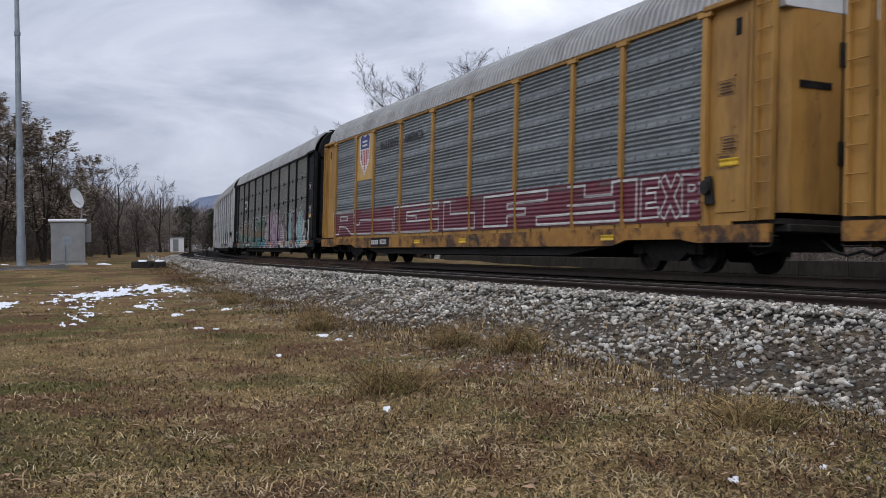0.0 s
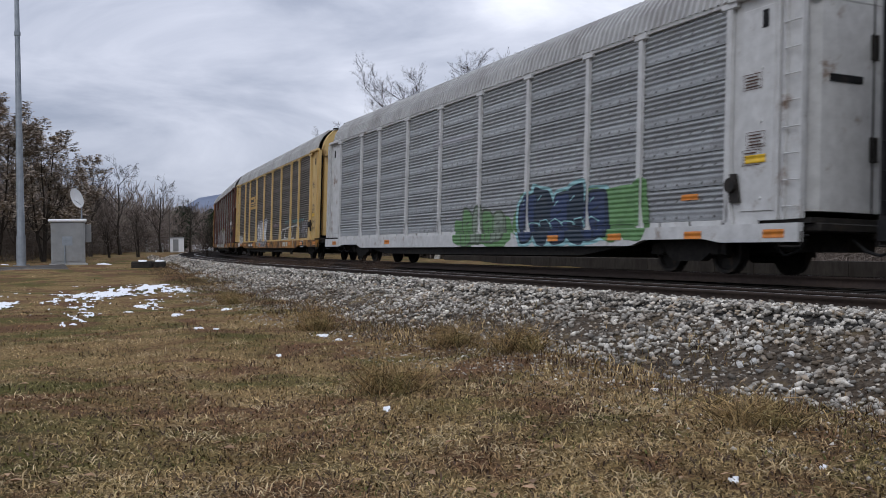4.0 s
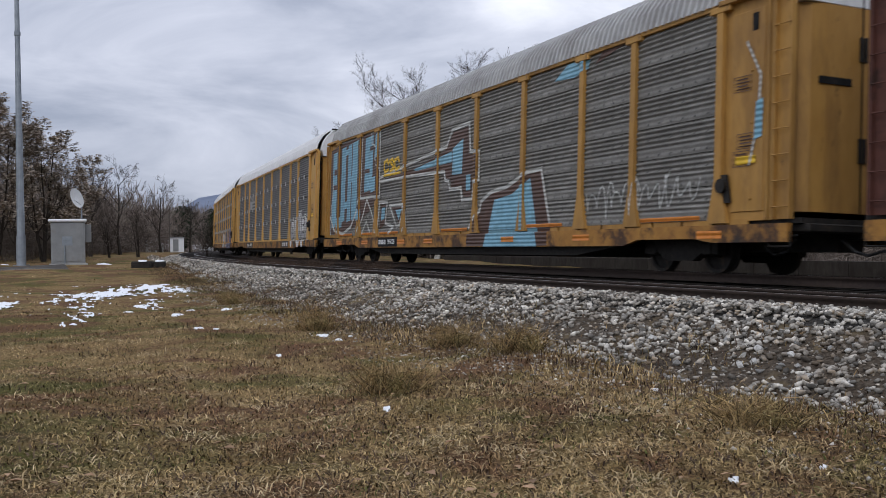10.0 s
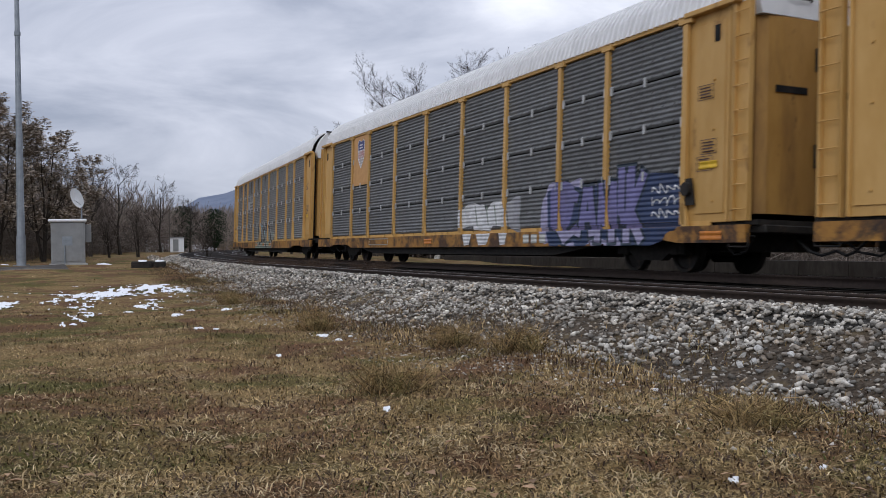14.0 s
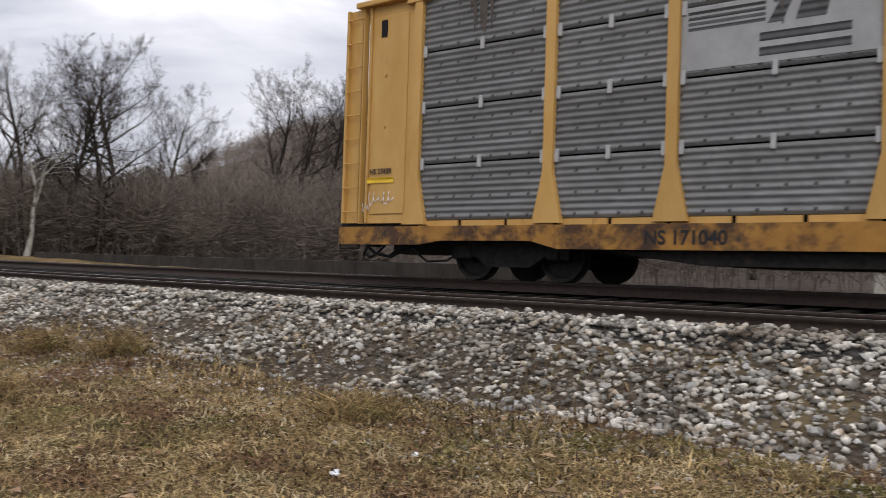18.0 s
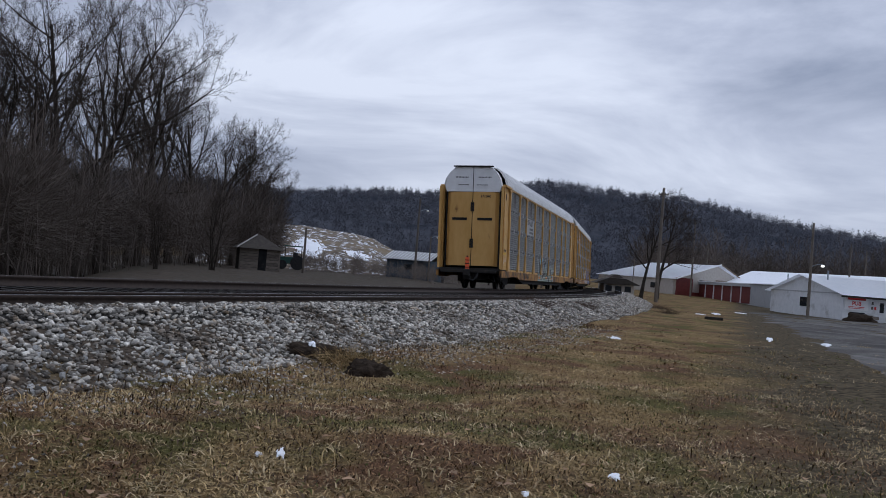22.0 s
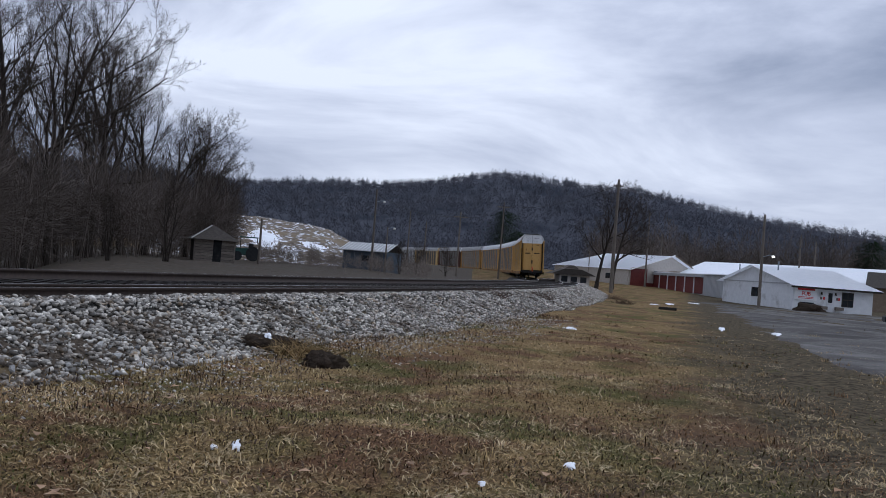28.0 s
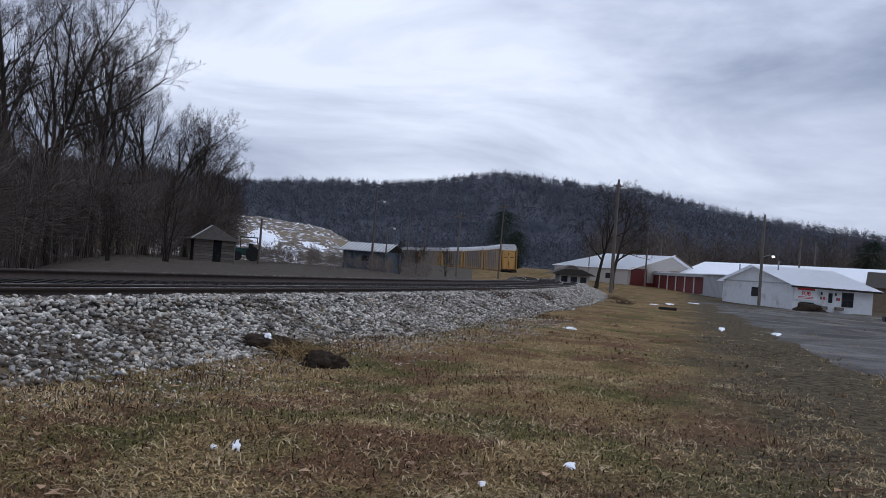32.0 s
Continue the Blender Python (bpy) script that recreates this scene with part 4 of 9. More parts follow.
TALL = [tree_kind("bare_tree", "tall slender leafless tree with upright limbs", M["bark"], 31 + i, height=15.0, fork=3, bend=0.13, spread=0.5, low=0.35, lift=0.1) for i in range(2)]
PALE = [tree_kind("sycamore", "pale-barked bare sycamore with white limbs", M["bark_pale"], 51 + i, height=17.0, levels=4, fork=1, spread=0.75, low=0.35, bend=0.2) for i in range(2)]
SCRUB = [tree_kind("bare_shrub", "low grey leafless shrub thicket", M["bark"], 71 + i, height=6.5, fork=2, spread=0.6, low=0.05, stems=4) for i in range(2)]

def crest(kind):
    """How high a tree reaches, before scaling."""
    return max(v.co.z for v in kind.children[1].data.vertices)


def plant_to(kind, b, r, rise):
    """A copy of a tree whose top stands at a given rise (tangent) over eye level."""
    x, y = at(b, r)
    return plant(kind, b, r, (r * rise + EYE - gz(x, y)) / HEIGHTS[kind.name])


HEIGHTS = {k.name: crest(k) for k in (*OAKS, *FAR_OAKS, *TALL)}
# the belt of trees along the far side of the track, falling towards the shed
BELT_B = [-123.0, -122.4, -121.2, -119.9, -118.2, -117.0, -115.7, -113.3, -112.0, -109.0, -107.0, -104.0, -101.0, -98.0, -96.0]
BELT_T = [0.075, 0.09, 0.118, 0.132, 0.148, 0.185, 0.225, 0.25, 0.275, 0.28, 0.21, 0.25, 0.235, 0.27, 0.19]
tree_rng = random.Random(17)
b, n = -122.3, 0
while b < -96:
    near = float(np.interp(b, [-123, -118, -112, -104, -96], [104, 84, 58, 50, 48]))
    rise = float(np.interp(b, BELT_B, BELT_T))
    for row, low in ((1.0, 0.98), (1.22, 0.60)):
        plant_to(OAKS[n % 4] if n % 3 else TALL[n % 2], b + tree_rng.uniform(-0.3, 0.3), near * row * tree_rng.uniform(0.97, 1.05), rise * low * tree_rng.uniform(0.9, 1.0))
        n += 1
    b += 1.55
for i, b, r, rise in ((0, -116.6, 82, 0.188), (2, -117.7, 86, 0.160), (3, -118.9, 92, 0.142), (1, -120.1, 98, 0.130), (0, -121.2, 102, 0.118), (2, -122.2, 108, 0.096), (0, 0.7, 88, 0.185), (2, -1.5, 88, 0.198), (3, -3.4, 90, 0.19), (1, -4.7, 93, 0.178), (0, 1.8, 96, 0.16), (2, -6.4, 104, 0.148), (1, 3.4, 108, 0.12), (3, -8.6, 112, 0.118), (0, -12.7, 116, 0.172), (2, -14.0, 113, 0.165), (1, -15.7, 112, 0.165), (3, -17.2, 110, 0.17),
                      (2, -19.5, 108, 0.175), (1, 7.2, 118, 0.083), (3, 9.6, 122, 0.079), (0, 5.4, 120, 0.088), (2, 11.0, 128, 0.066)):
    plant_to(OAKS[i], b, r, rise)
plant_to(OAKS[2], -144.3, 112, 0.098)
plant_to(OAKS[1], -145.2, 116, 0.088)
for kinds, places in (
    (OAKS, [(1, 20.2, 105, 0.75), (2, 18.6, 118, 0.75), (0, 16.4, 150, 0.75), (3, 14.8, 170, 0.75), (1, -22.5, 105, 1.2), (2, -27.0, 100, 1.2), (3, -36.0, 92, 1.1), (3, -149.5, 210, 0.95), (1, -151.0, 215, 0.9), (0, -157.0, 190, 0.85), (2, -158.8, 185, 0.8)]),
    (TALL, [(0, -86.4, 50, 0.95), (1, -90.0, 55, 0.75), (0, -92.4, 48, 1.0), (0, -81.5, 62, 1.0), (1, -84.3, 58, 0.8),
            (1, -62.0, 60, 0.9), (0, -66.0, 64, 0.95), (1, -74.0, 60, 0.95), (0, -77.5, 66, 1.0), (0, -41.0, 66, 0.95), (1, -31.0, 70, 1.0), (1, -88.4, 64, 1.0)]),
    (PALE, [(0, -47.6, 42, 0.95), (1, -52.1, 42, 1.0), (1, -69.3, 40, 0.85), (0, -65.5, 46, 0.8), (0, 0.4, 84, 0.75)]),
    (SCRUB, [(0, 9.0, 100, 1.15), (1, 7.0, 104, 1.2), (0, 5.2, 96, 0.9), (1, 3.4, 98, 0.8), (0, -3.6, 88, 0.8), (1, -119.0, 62, 0.8), (0, -121.0, 80, 0.7), (1, -132.6, 104, 0.55), (0, -133.6, 112, 0.6), (1, -135.4, 120, 0.6),
             (0, -122.2, 95, 0.9), (1, -116.0, 56, 0.6), (0, -105.0, 44, 0.5), (1, -98.0, 44, 0.45), (0, 13.8, 88, 0.55), (1, 17.6, 92, 0.7), (0, 19.2, 84, 0.6), (1, 11.6, 110, 0.7)]),
):
    for i, b, r, k in places:
        plant(FAR_OAKS[i % 2] if kinds is OAKS and r > 89 else kinds[i], b, r, k)
for kind in (*OAKS, *FAR_OAKS, *TALL, *PALE, *SCRUB):
    for o in (*kind.children_recursive, kind):
        bpy.data.objects.remove(o)

# a leafy-looking oak keeps its dead leaves beside the cabinet
limbs, twigs, hairs = grow(95, height=9.5, fork=2, spread=0.65, low=0.1, stems=3)
LEAF_Q = [(0, 0, 0), (0.5, 0.18, 0.1), (1, 0, 0), (0.5, -0.18, -0.1)]
ends = np.array([q[1] for q in hairs])
ends = ends[rng.random(len(ends)) < 0.9]
lv, lf = scatter(LEAF_Q, [(0, 1, 2, 3)], ends, rng.uniform(0.12, 0.26, len(ends)), rng.uniform(0, 6.3, len(ends)))
leaf_me = fast_mesh("leaves", lv, quads=lf)
trunk_me, crown_me = tubes_mesh("trunk", limbs, 6), joined("crown", *crown_mesh("crown", twigs, hairs))
for b, r, k, turn in ((22.6, 68, 0.92, 30), (25.0, 66, 1.0, 200), (23.8, 74, 1.0, 80), (21.2, 78, 0.8, 310), (27.5, 60, 1.0, 100)):
    t = thing("oak_tree", "small oak still holding pale dead leaves", "tree", "", spot(b, r, None, turn))
    t.scale = (k,) * 3
    linked("trunk", trunk_me, M["bark"], t)
    linked("crown", crown_me, M["twig"], t)
    linked("leaves", leaf_me, M["dead_leaf"], t)


def conifer(seed, height):
    rn = random.Random(seed)
    bm = rod(bmesh.new(), (0, 0, -0.2), (0, 0, height * 0.97), height * 0.02, 0.02, 7)
    vs, fs = [], []
    layers = int(height * 4)
    for i in range(layers):
        z = height * (0.12 + 0.88 * i / layers)
        reach = height * 0.25 * math.sin(math.pi * min(1, 0.15 + 0.85 * (1 - i / layers))) ** 0.7 + 0.2
        for k in range(14):
            a = rn.uniform(0, 6.283)
            L = reach * rn.uniform(0.55, 1.1)
            for m in range(8):
                u = 0.25 + 0.75 * (m + rn.random()) / 5
                c = Vector((math.cos(a) * L * u, math.sin(a) * L * u, z - 0.35 * L * u + rn.uniform(-0.1, 0.1)))
                w = 0.15 * rn.uniform(0.6, 1.3)
                n = len(vs)
                e = a + rn.uniform(-0.9, 0.9)
                dx, dy = math.cos(e) * w, math.sin(e) * w
                vs += [c + Vector((-dy * 0.4, dx * 0.4, 0.05)), c + Vector((dx * 1.2, dy * 1.2, -0.16)), c + Vector((dy * 0.4, -dx * 0.4, -0.03)), c + Vector((-dx * 0.4, -dy * 0.4, 0.12))]
                fs += [(n, n + 1, n + 3), (n + 1, n + 2, n + 3), (n, n + 2, n + 1)]
    return bm, fast_mesh("crown", np.array([tuple(v) for v in vs]), tris=fs)


for i, (b, r, h) in enumerate(((2.7, 118, 9.0), (1.2, 114, 9.6), (-0.6, 112, 11.2), (-4.4, 114, 10.4), (0.2, 116, 9.4), (-5.9, 116, 11.4), (-138.6, 205, 13.4), (-139.5, 210, 9.4), (-159.2, 172, 11.0), (15.2, 190, 9.5), (13.4, 185, 8.5))):
    bm, crown = conifer(100 + i % 3, h)
    t = thing("conifer", "dark green conifer among bare trees", "tree", "", spot(b, r))
    part("trunk", bm, M["bark"], t)
    linked("crown", crown, M["needle"], t)


# ---- woods on the hills, too many to count ----
def wood_template(seed, n):
    """A far tree of unit height: stem, a few limbs, many fine shoots."""
    rn = random.Random(seed)
    lean = (rn.uniform(-0.06, 0.06), rn.uniform(-0.06, 0.06))
    segs = [((0, 0, 0), (lean[0], lean[1], 0.5), 0.0045, 0.004), ((lean[0], lean[1], 0.5), (lean[0] * 0.5, lean[1] * 2, 0.95), 0.004, 0.002)]
    hairs = []
    wide, mid = rn.uniform(0.24, 0.36), rn.uniform(0.48, 0.54)
    for k in range(n * 7):
        d = Vector((rn.gauss(0, 1), rn.gauss(0, 1), rn.gauss(0, 1))).normalized()
        u = rn.uniform(0.15, 0.72)
        p = Vector((d.x * wide * u + lean[0], d.y * wide * u + lean[1], max(0.01, mid + d.z * 0.62 * u)))
        L = rn.uniform(0.10, 0.24) if n < 9 else rn.uniform(0.07, 0.16)
        q = p + (d + Vector((rn.gauss(0, 0.35), rn.gauss(0, 0.35), 0.55))).normalized() * L
        hairs.append((tuple(p), tuple(q), 0.0055))
    return segs, hairs


def woods(name, label, count, b0, b1, r_of, height, material, seed, n=6, fat=1.0, kinds=4, sink=0.3):
    gen = np.random.default_rng(seed)
    vs, qs, ts, base = [], [], [], 0
    for k in range(kinds):
        tv, tq, tt = crown_mesh("w", *wood_template(seed + k, n), wide=fat)
        m = count // kinds
        b = gen.uniform(b0, b1, m)
        lo, hi = r_of(b)
        r = lo + (hi - lo) * gen.random(m) ** 0.8
        x, y = -r * np.sin(np.radians(b)), r * np.cos(np.radians(b))
        off, _ = off_track(x, y)
        clear = (off < -8) | (off > 13)
        x, y = x[clear], y[clear]
        m = len(x)
        z = ground_z(x, y, True) - sink
        sc, tu, pl = gen.uniform(0.65, 1.25, m) * height, gen.uniform(0, 6.28, m), np.stack([x, y, z], -1)
        v, q = scatter(tv, tq, pl, sc, tu)
        _, t = scatter(tv, tt, pl, sc, tu)
        vs.append(v)
        qs.append(q + base)
        ts.append(t + base)
        base += len(v)
    ob = linked(name, fast_mesh(name, np.concatenate(vs), quads=np.concatenate(qs), tris=np.concatenate(ts)), material)
    return tagged(ob, label, "woods", kind="stuff")


def hill_r(b):
    f = np.interp(b, FOOT_A, FOOT_R)
    return f * 0.85, f * 2.25


def ridge_r(b):
    f = np.interp(b, FOOT_A, FOOT_R)
    return f * 1.8, f * 2.2


woods("hillside_woods", "brown leafless woods covering the near hillside", 6600, -98, -8, hill_r, 9.0, M["woods"], 3, 8, 1.2)
woods("valley_woods", "thin bare undergrowth between the track and the hill", 1100, -80, -20, lambda b: (40 + 0 * b, 95 + 0 * b), 7.5, M["thicket"], 5, 24, 0.6)
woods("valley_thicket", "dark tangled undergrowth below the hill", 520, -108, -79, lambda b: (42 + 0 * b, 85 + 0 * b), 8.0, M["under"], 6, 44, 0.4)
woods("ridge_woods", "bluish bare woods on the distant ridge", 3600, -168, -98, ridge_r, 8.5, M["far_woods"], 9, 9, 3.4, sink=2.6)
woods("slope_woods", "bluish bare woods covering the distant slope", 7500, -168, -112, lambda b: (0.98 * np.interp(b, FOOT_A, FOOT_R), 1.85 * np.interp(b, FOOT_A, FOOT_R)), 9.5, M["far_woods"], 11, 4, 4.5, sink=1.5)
woods("field_edge_woods", "bare woods at the far edge of the field", 2600, 9.5, 30, lambda b: (np.interp(b, [9, 16, 30], [210, 170, 95]), np.interp(b, [9, 16, 30], [420, 320, 200])), 10.0, M["woods"], 13, 8, 1.5)
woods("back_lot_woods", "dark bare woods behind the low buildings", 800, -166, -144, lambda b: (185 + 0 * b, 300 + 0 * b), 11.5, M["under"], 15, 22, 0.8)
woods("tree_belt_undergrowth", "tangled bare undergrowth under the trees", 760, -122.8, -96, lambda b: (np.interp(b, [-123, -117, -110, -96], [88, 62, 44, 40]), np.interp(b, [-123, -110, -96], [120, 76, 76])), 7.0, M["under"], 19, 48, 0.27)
woods("left_hill_woods", "bare woods on the slope behind the far house", 2200, -30, 10, lambda b: (125 + 0 * b, 420 + 0 * b), 9.0, M["woods"], 17, 8, 1.4)

woods("lineside_thicket", "brown bare thicket beside the track", 1200, -22, 9.5, lambda b: (84 + 0 * b, 116 + 0 * b), 8.5, M["thicket"], 23, 26, 0.6)
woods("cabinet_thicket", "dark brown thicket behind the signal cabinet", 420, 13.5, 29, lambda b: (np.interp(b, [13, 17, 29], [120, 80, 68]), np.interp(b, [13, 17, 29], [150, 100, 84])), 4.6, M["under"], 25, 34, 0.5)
woods("trackside_brush", "low brown brush beside the far track", 260, -134.5, -123.5, lambda b: (84 + 0 * b, 118 + 0 * b), 2.2, M["thicket"], 29, 20, 1.0)
woods("field_thicket", "low brown thicket at the field's end", 900, 9, 24, lambda b: (np.interp(b, [9, 15, 24], [175, 130, 98]), np.interp(b, [9, 15, 24], [210, 165, 125])), 6.5, M["thicket"], 27, 16, 1.2)

# far mountain, with distance haze mixed into its blue-grey colour
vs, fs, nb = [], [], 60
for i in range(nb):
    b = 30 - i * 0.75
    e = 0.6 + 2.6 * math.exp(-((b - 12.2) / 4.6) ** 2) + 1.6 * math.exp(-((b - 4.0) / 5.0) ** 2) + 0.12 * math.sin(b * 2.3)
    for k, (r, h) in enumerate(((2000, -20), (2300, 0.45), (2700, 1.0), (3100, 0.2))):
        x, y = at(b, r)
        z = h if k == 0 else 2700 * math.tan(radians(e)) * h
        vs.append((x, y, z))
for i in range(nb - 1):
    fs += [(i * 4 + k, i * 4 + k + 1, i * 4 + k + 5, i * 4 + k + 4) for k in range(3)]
M["mountain"] = mat("haze_blue_mountain", (0.16, 0.19, 0.26), (0.20, 0.23, 0.30), 1.0, scale=0.02, bump=0, spec=0.0)
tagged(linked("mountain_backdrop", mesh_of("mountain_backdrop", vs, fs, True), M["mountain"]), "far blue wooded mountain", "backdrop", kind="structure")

# ---- near ground: stones, grass, snow, weeds ----
M["stone"] = mat("limestone_chip", (0.17, 0.155, 0.132), (0.64, 0.605, 0.54), 0.9, scale=9, bump=0.4, jitter=0.72, island=True, spec=0.15, spot=(0.33, 0.25, 0.165), spot_scale=5, spot_at=0.60, spot2=((0.11, 0.085, 0.062), 0.9, 0.57, 0.10))
M["stone_one"] = mat("limestone_piece", (0.24, 0.232, 0.215), (0.52, 0.51, 0.485), 0.9, scale=9, bump=0.3, jitter=0.45, spec=0.15)
ICO = []
g = (1 + 5 ** 0.5) / 2
for a, b in ((1, g), (-1, g), (1, -g), (-1, -g)):
    ICO += [(0, a, b), (a, b, 0), (b, 0, a)]
ICO = np.array(ICO, float) / math.hypot(1, g)
_hull = bmesh.new()
for v in ICO:
    _hull.verts.new(v)
bmesh.ops.convex_hull(_hull, input=_hull.verts)
_hull.verts.index_update()
ICO = np.array([tuple(v.co) for v in _hull.verts])
ICO_F = np.array([[v.index for v in f.verts] for f in _hull.faces])
_hull.free()


def rough_stone(seed):
    gen = np.random.default_rng(seed)
    v = ICO * gen.uniform(0.55, 1.35, (len(ICO), 1)) * np.array([1.25, 0.9, 0.75])
    for cut in (0.45, 0.5, 0.6):
        k = gen.normal(size=3)
        k /= np.linalg.norm(k)
        v = v - np.outer(np.clip(v @ k - cut, 0, None), k)
    return v


OCT = np.array([(1.1, 0, 0.1), (-1.1, 0, -0.1), (0.1, 0.95, 0), (0, -0.95, 0.1), (0.3, 0.1, 0.75), (0, 0, -0.7)])
OCT_F = np.array([(0, 2, 4), (2, 1, 4), (1, 3, 4), (3, 0, 4), (2, 0, 5), (1, 2, 5), (3, 1, 5), (0, 3, 5)])


def shoulder(n, s0, s1, seed, o0=0.8, o1=3.3):
    """Random places on the viewer's side of the ballast bed."""
    gen = np.random.default_rng(seed)
    s, o = gen.uniform(s0, s1, n), gen.uniform(o0, o1, n)
    h = np.interp(s, _s, _d)
    side = OUT - o
    x = np.interp(s, _s, _x) - side * np.sin(h)
    y = np.interp(s, _s, _y) + side * np.cos(h)
    z = RAIL + np.interp(o, BED_O, BED_Z)
    z = np.maximum(z, ground_z(x, y))
    return np.stack([x, y, z], -1), gen


vs, fs, base = [], [], 0
for k, (n, s0, s1, size) in enumerate(((33000, -20, 22, 0.035), (10500, -46, -20, 0.042), (12000, 22, 52, 0.042), (5500, -95, -46, 0.055), (6500, 52, 110, 0.055))):
    for q in range(3):
        p, gen = shoulder(n // 3, s0, s1, 40 + k * 3 + q)
        off, ss = off_track(p[:, 0], p[:, 1])
        thin = np.clip((off - GAP - 2.15) / 0.5, 0, 1) * np.clip((-ss - 3) / 5, 0.12, 0.72)
        thin = np.clip(thin + 0.45 * np.clip((off - GAP - 2.1) / 0.5, 0, 1) * np.sin(p[:, 0] * 1.7 + 1) * np.sin(p[:, 1] * 1.9), 0, 0.9)
        p = p[gen.random(len(p)) > thin]
        sz = size * gen.uniform(0.5, 1.35, len(p))
        p[:, 2] += sz * gen.uniform(0.0, 0.8, len(p))
        v, f = scatter(*((rough_stone(k * 3 + q), ICO_F) if k == 0 else (OCT * gen.uniform(0.75, 1.25, (6, 1)), OCT_F)), p, np.stack([sz, sz * gen.uniform(0.7, 1.2, len(p)), sz * gen.uniform(0.7, 1.2, len(p))], -1), gen.uniform(0, 6.28, len(p)))
        vs.append(v)
        fs.append(f + base)
        base += len(v)
# fine grit among the weeds at the foot
p, gen = shoulder(30000, -30, 26, 75, 2.0, 5.2)
_off5, _s5 = off_track(p[:, 0], p[:, 1])
_pat = np.sin(p[:, 0] * 1.1 + 2 * np.sin(p[:, 1] * 0.7)) * np.sin(p[:, 1] * 1.3 + 1.5 * np.sin(p[:, 0] * 0.5))
p = p[gen.random(len(p)) < np.clip(1.15 - (_off5 - GAP - 3.0) / 1.9 + 0.5 * _pat, 0.02, 1)]
sz = 0.017 * gen.uniform(0.5, 1.5, len(p))
v, f = scatter(OCT, OCT_F, p, sz, gen.uniform(0, 6.28, len(p)))
vs.append(v)
fs.append(f + base)
base += len(v)
# strays in the grass beyond the toe
p, gen = shoulder(5200, -28, 30, 77, 2.9, 4.6)
_off4, _ = off_track(p[:, 0], p[:, 1])
keep = gen.random(len(p)) < np.clip((4.5 - (_off4 - GAP)) / 1.4, 0, 1) ** 1.5
p = p[keep]
sz = 0.026 * gen.uniform(0.5, 1.4, len(p))
v, f = scatter(rough_stone(90), ICO_F, p, sz, gen.uniform(0, 6.28, len(p)))
vs.append(v)
fs.append(f + base)
tagged(linked("ballast_stones", fast_mesh("ballast_stones", np.concatenate(vs), tris=np.concatenate(fs)), M["stone"]), "loose pale limestone ballast along the track", "ballast", kind="stuff")
STONES = [mesh_of("stone", rough_stone(200 + i), [tuple(q) for q in ICO_F]) for i in range(5)]
p, gen = shoulder(260, -9, 9, 99, 1.7, 3.3)
for i, q in enumerate(p):
    k = 0.036 * gen.uniform(0.8, 1.5)
    linked("stone", STONES[i % 5], M["stone_one"], bal, "", Matrix.Translation((q[0], q[1], q[2] + 0.02)) @ Matrix.Rotation(gen.uniform(0, 6.28), 4, "Z") @ Matrix.Diagonal((k, k, k, 1)))

M["straw"] = mat("dry_straw_blades", (0.17, 0.108, 0.046), (0.52, 0.385, 0.195), 0.9, scale=1.2, bump=0, jitter=0.88, island=True, spec=0.1, spot=(0.13, 0.112, 0.042), spot_scale=0.42, spot_at=0.53, spot_soft=0.09, spot2=((0.19, 0.11, 0.058), 0.8, 0.54, 0.08))
M["bleached"] = mat("bleached_straw", (0.38, 0.28, 0.15), (0.58, 0.47, 0.29), 0.9, scale=2, bump=0, jitter=0.35, island=True, spec=0.1)
M["moss"] = mat("dull_green_moss", (0.075, 0.085, 0.025), (0.14, 0.15, 0.05), 0.95, scale=3, bump=0, jitter=0.4, island=True, spec=0.05)
M["weed"] = mat("dark_dead_weeds", (0.06, 0.04, 0.03), (0.13, 0.09, 0.065), 0.95, scale=1.2, bump=0, jitter=0.4, island=True, spec=0.05)
M["rust_weed"] = mat("russet_dead_weeds", (0.09, 0.05, 0.032), (0.16, 0.095, 0.06), 0.95, scale=1.2, bump=0, jitter=0.35, island=True, spec=0.05)


def blades(name, label, x, y, length, lay, material, wide=0.006, category="grass", seed=1, kind="stuff"):
    """Leaning grass blades, each a narrow folded sliver."""
    gen = np.random.default_rng(seed)
    n = len(x)
    z = ground_z(x, y)
    off, _ = off_track(x, y)
    z = np.where(off - GAP < 4.2, np.maximum(z, RAIL + np.interp(off - GAP, BED_O, BED_Z)), z)
    a = gen.uniform(0, 6.283, n)
    L = length * gen.uniform(0.5, 1.3, n)
    up = np.clip(gen.normal(lay, 0.22, n), 0.05, 0.97)
    dx, dy = np.cos(a), np.sin(a)
    p = np.stack([x, y, z], -1)
    side = np.stack([-dy, dx, 0 * dx], -1) * (wide * gen.uniform(0.6, 1.5, n))[:, None]
    mid = p + np.stack([dx * L * 0.4 * (1 - up), dy * L * 0.4 * (1 - up), L * 0.55 * up + 0.006], -1)
    tip = p + np.stack([dx * L * (1 - up * 0.6), dy * L * (1 - up * 0.6), L * up * 0.85 + 0.004], -1)
    v = np.stack([p - side, p + side, mid + side, mid - side, tip], 1).reshape(-1, 3)
    b = np.arange(n)[:, None] * 5
    q = b + np.array([[0, 1, 2, 3]])
    t = b + np.array([[3, 2, 4]])
    return tagged(linked(name, fast_mesh(name, v, quads=q, tris=t), material), label, category, kind=kind)


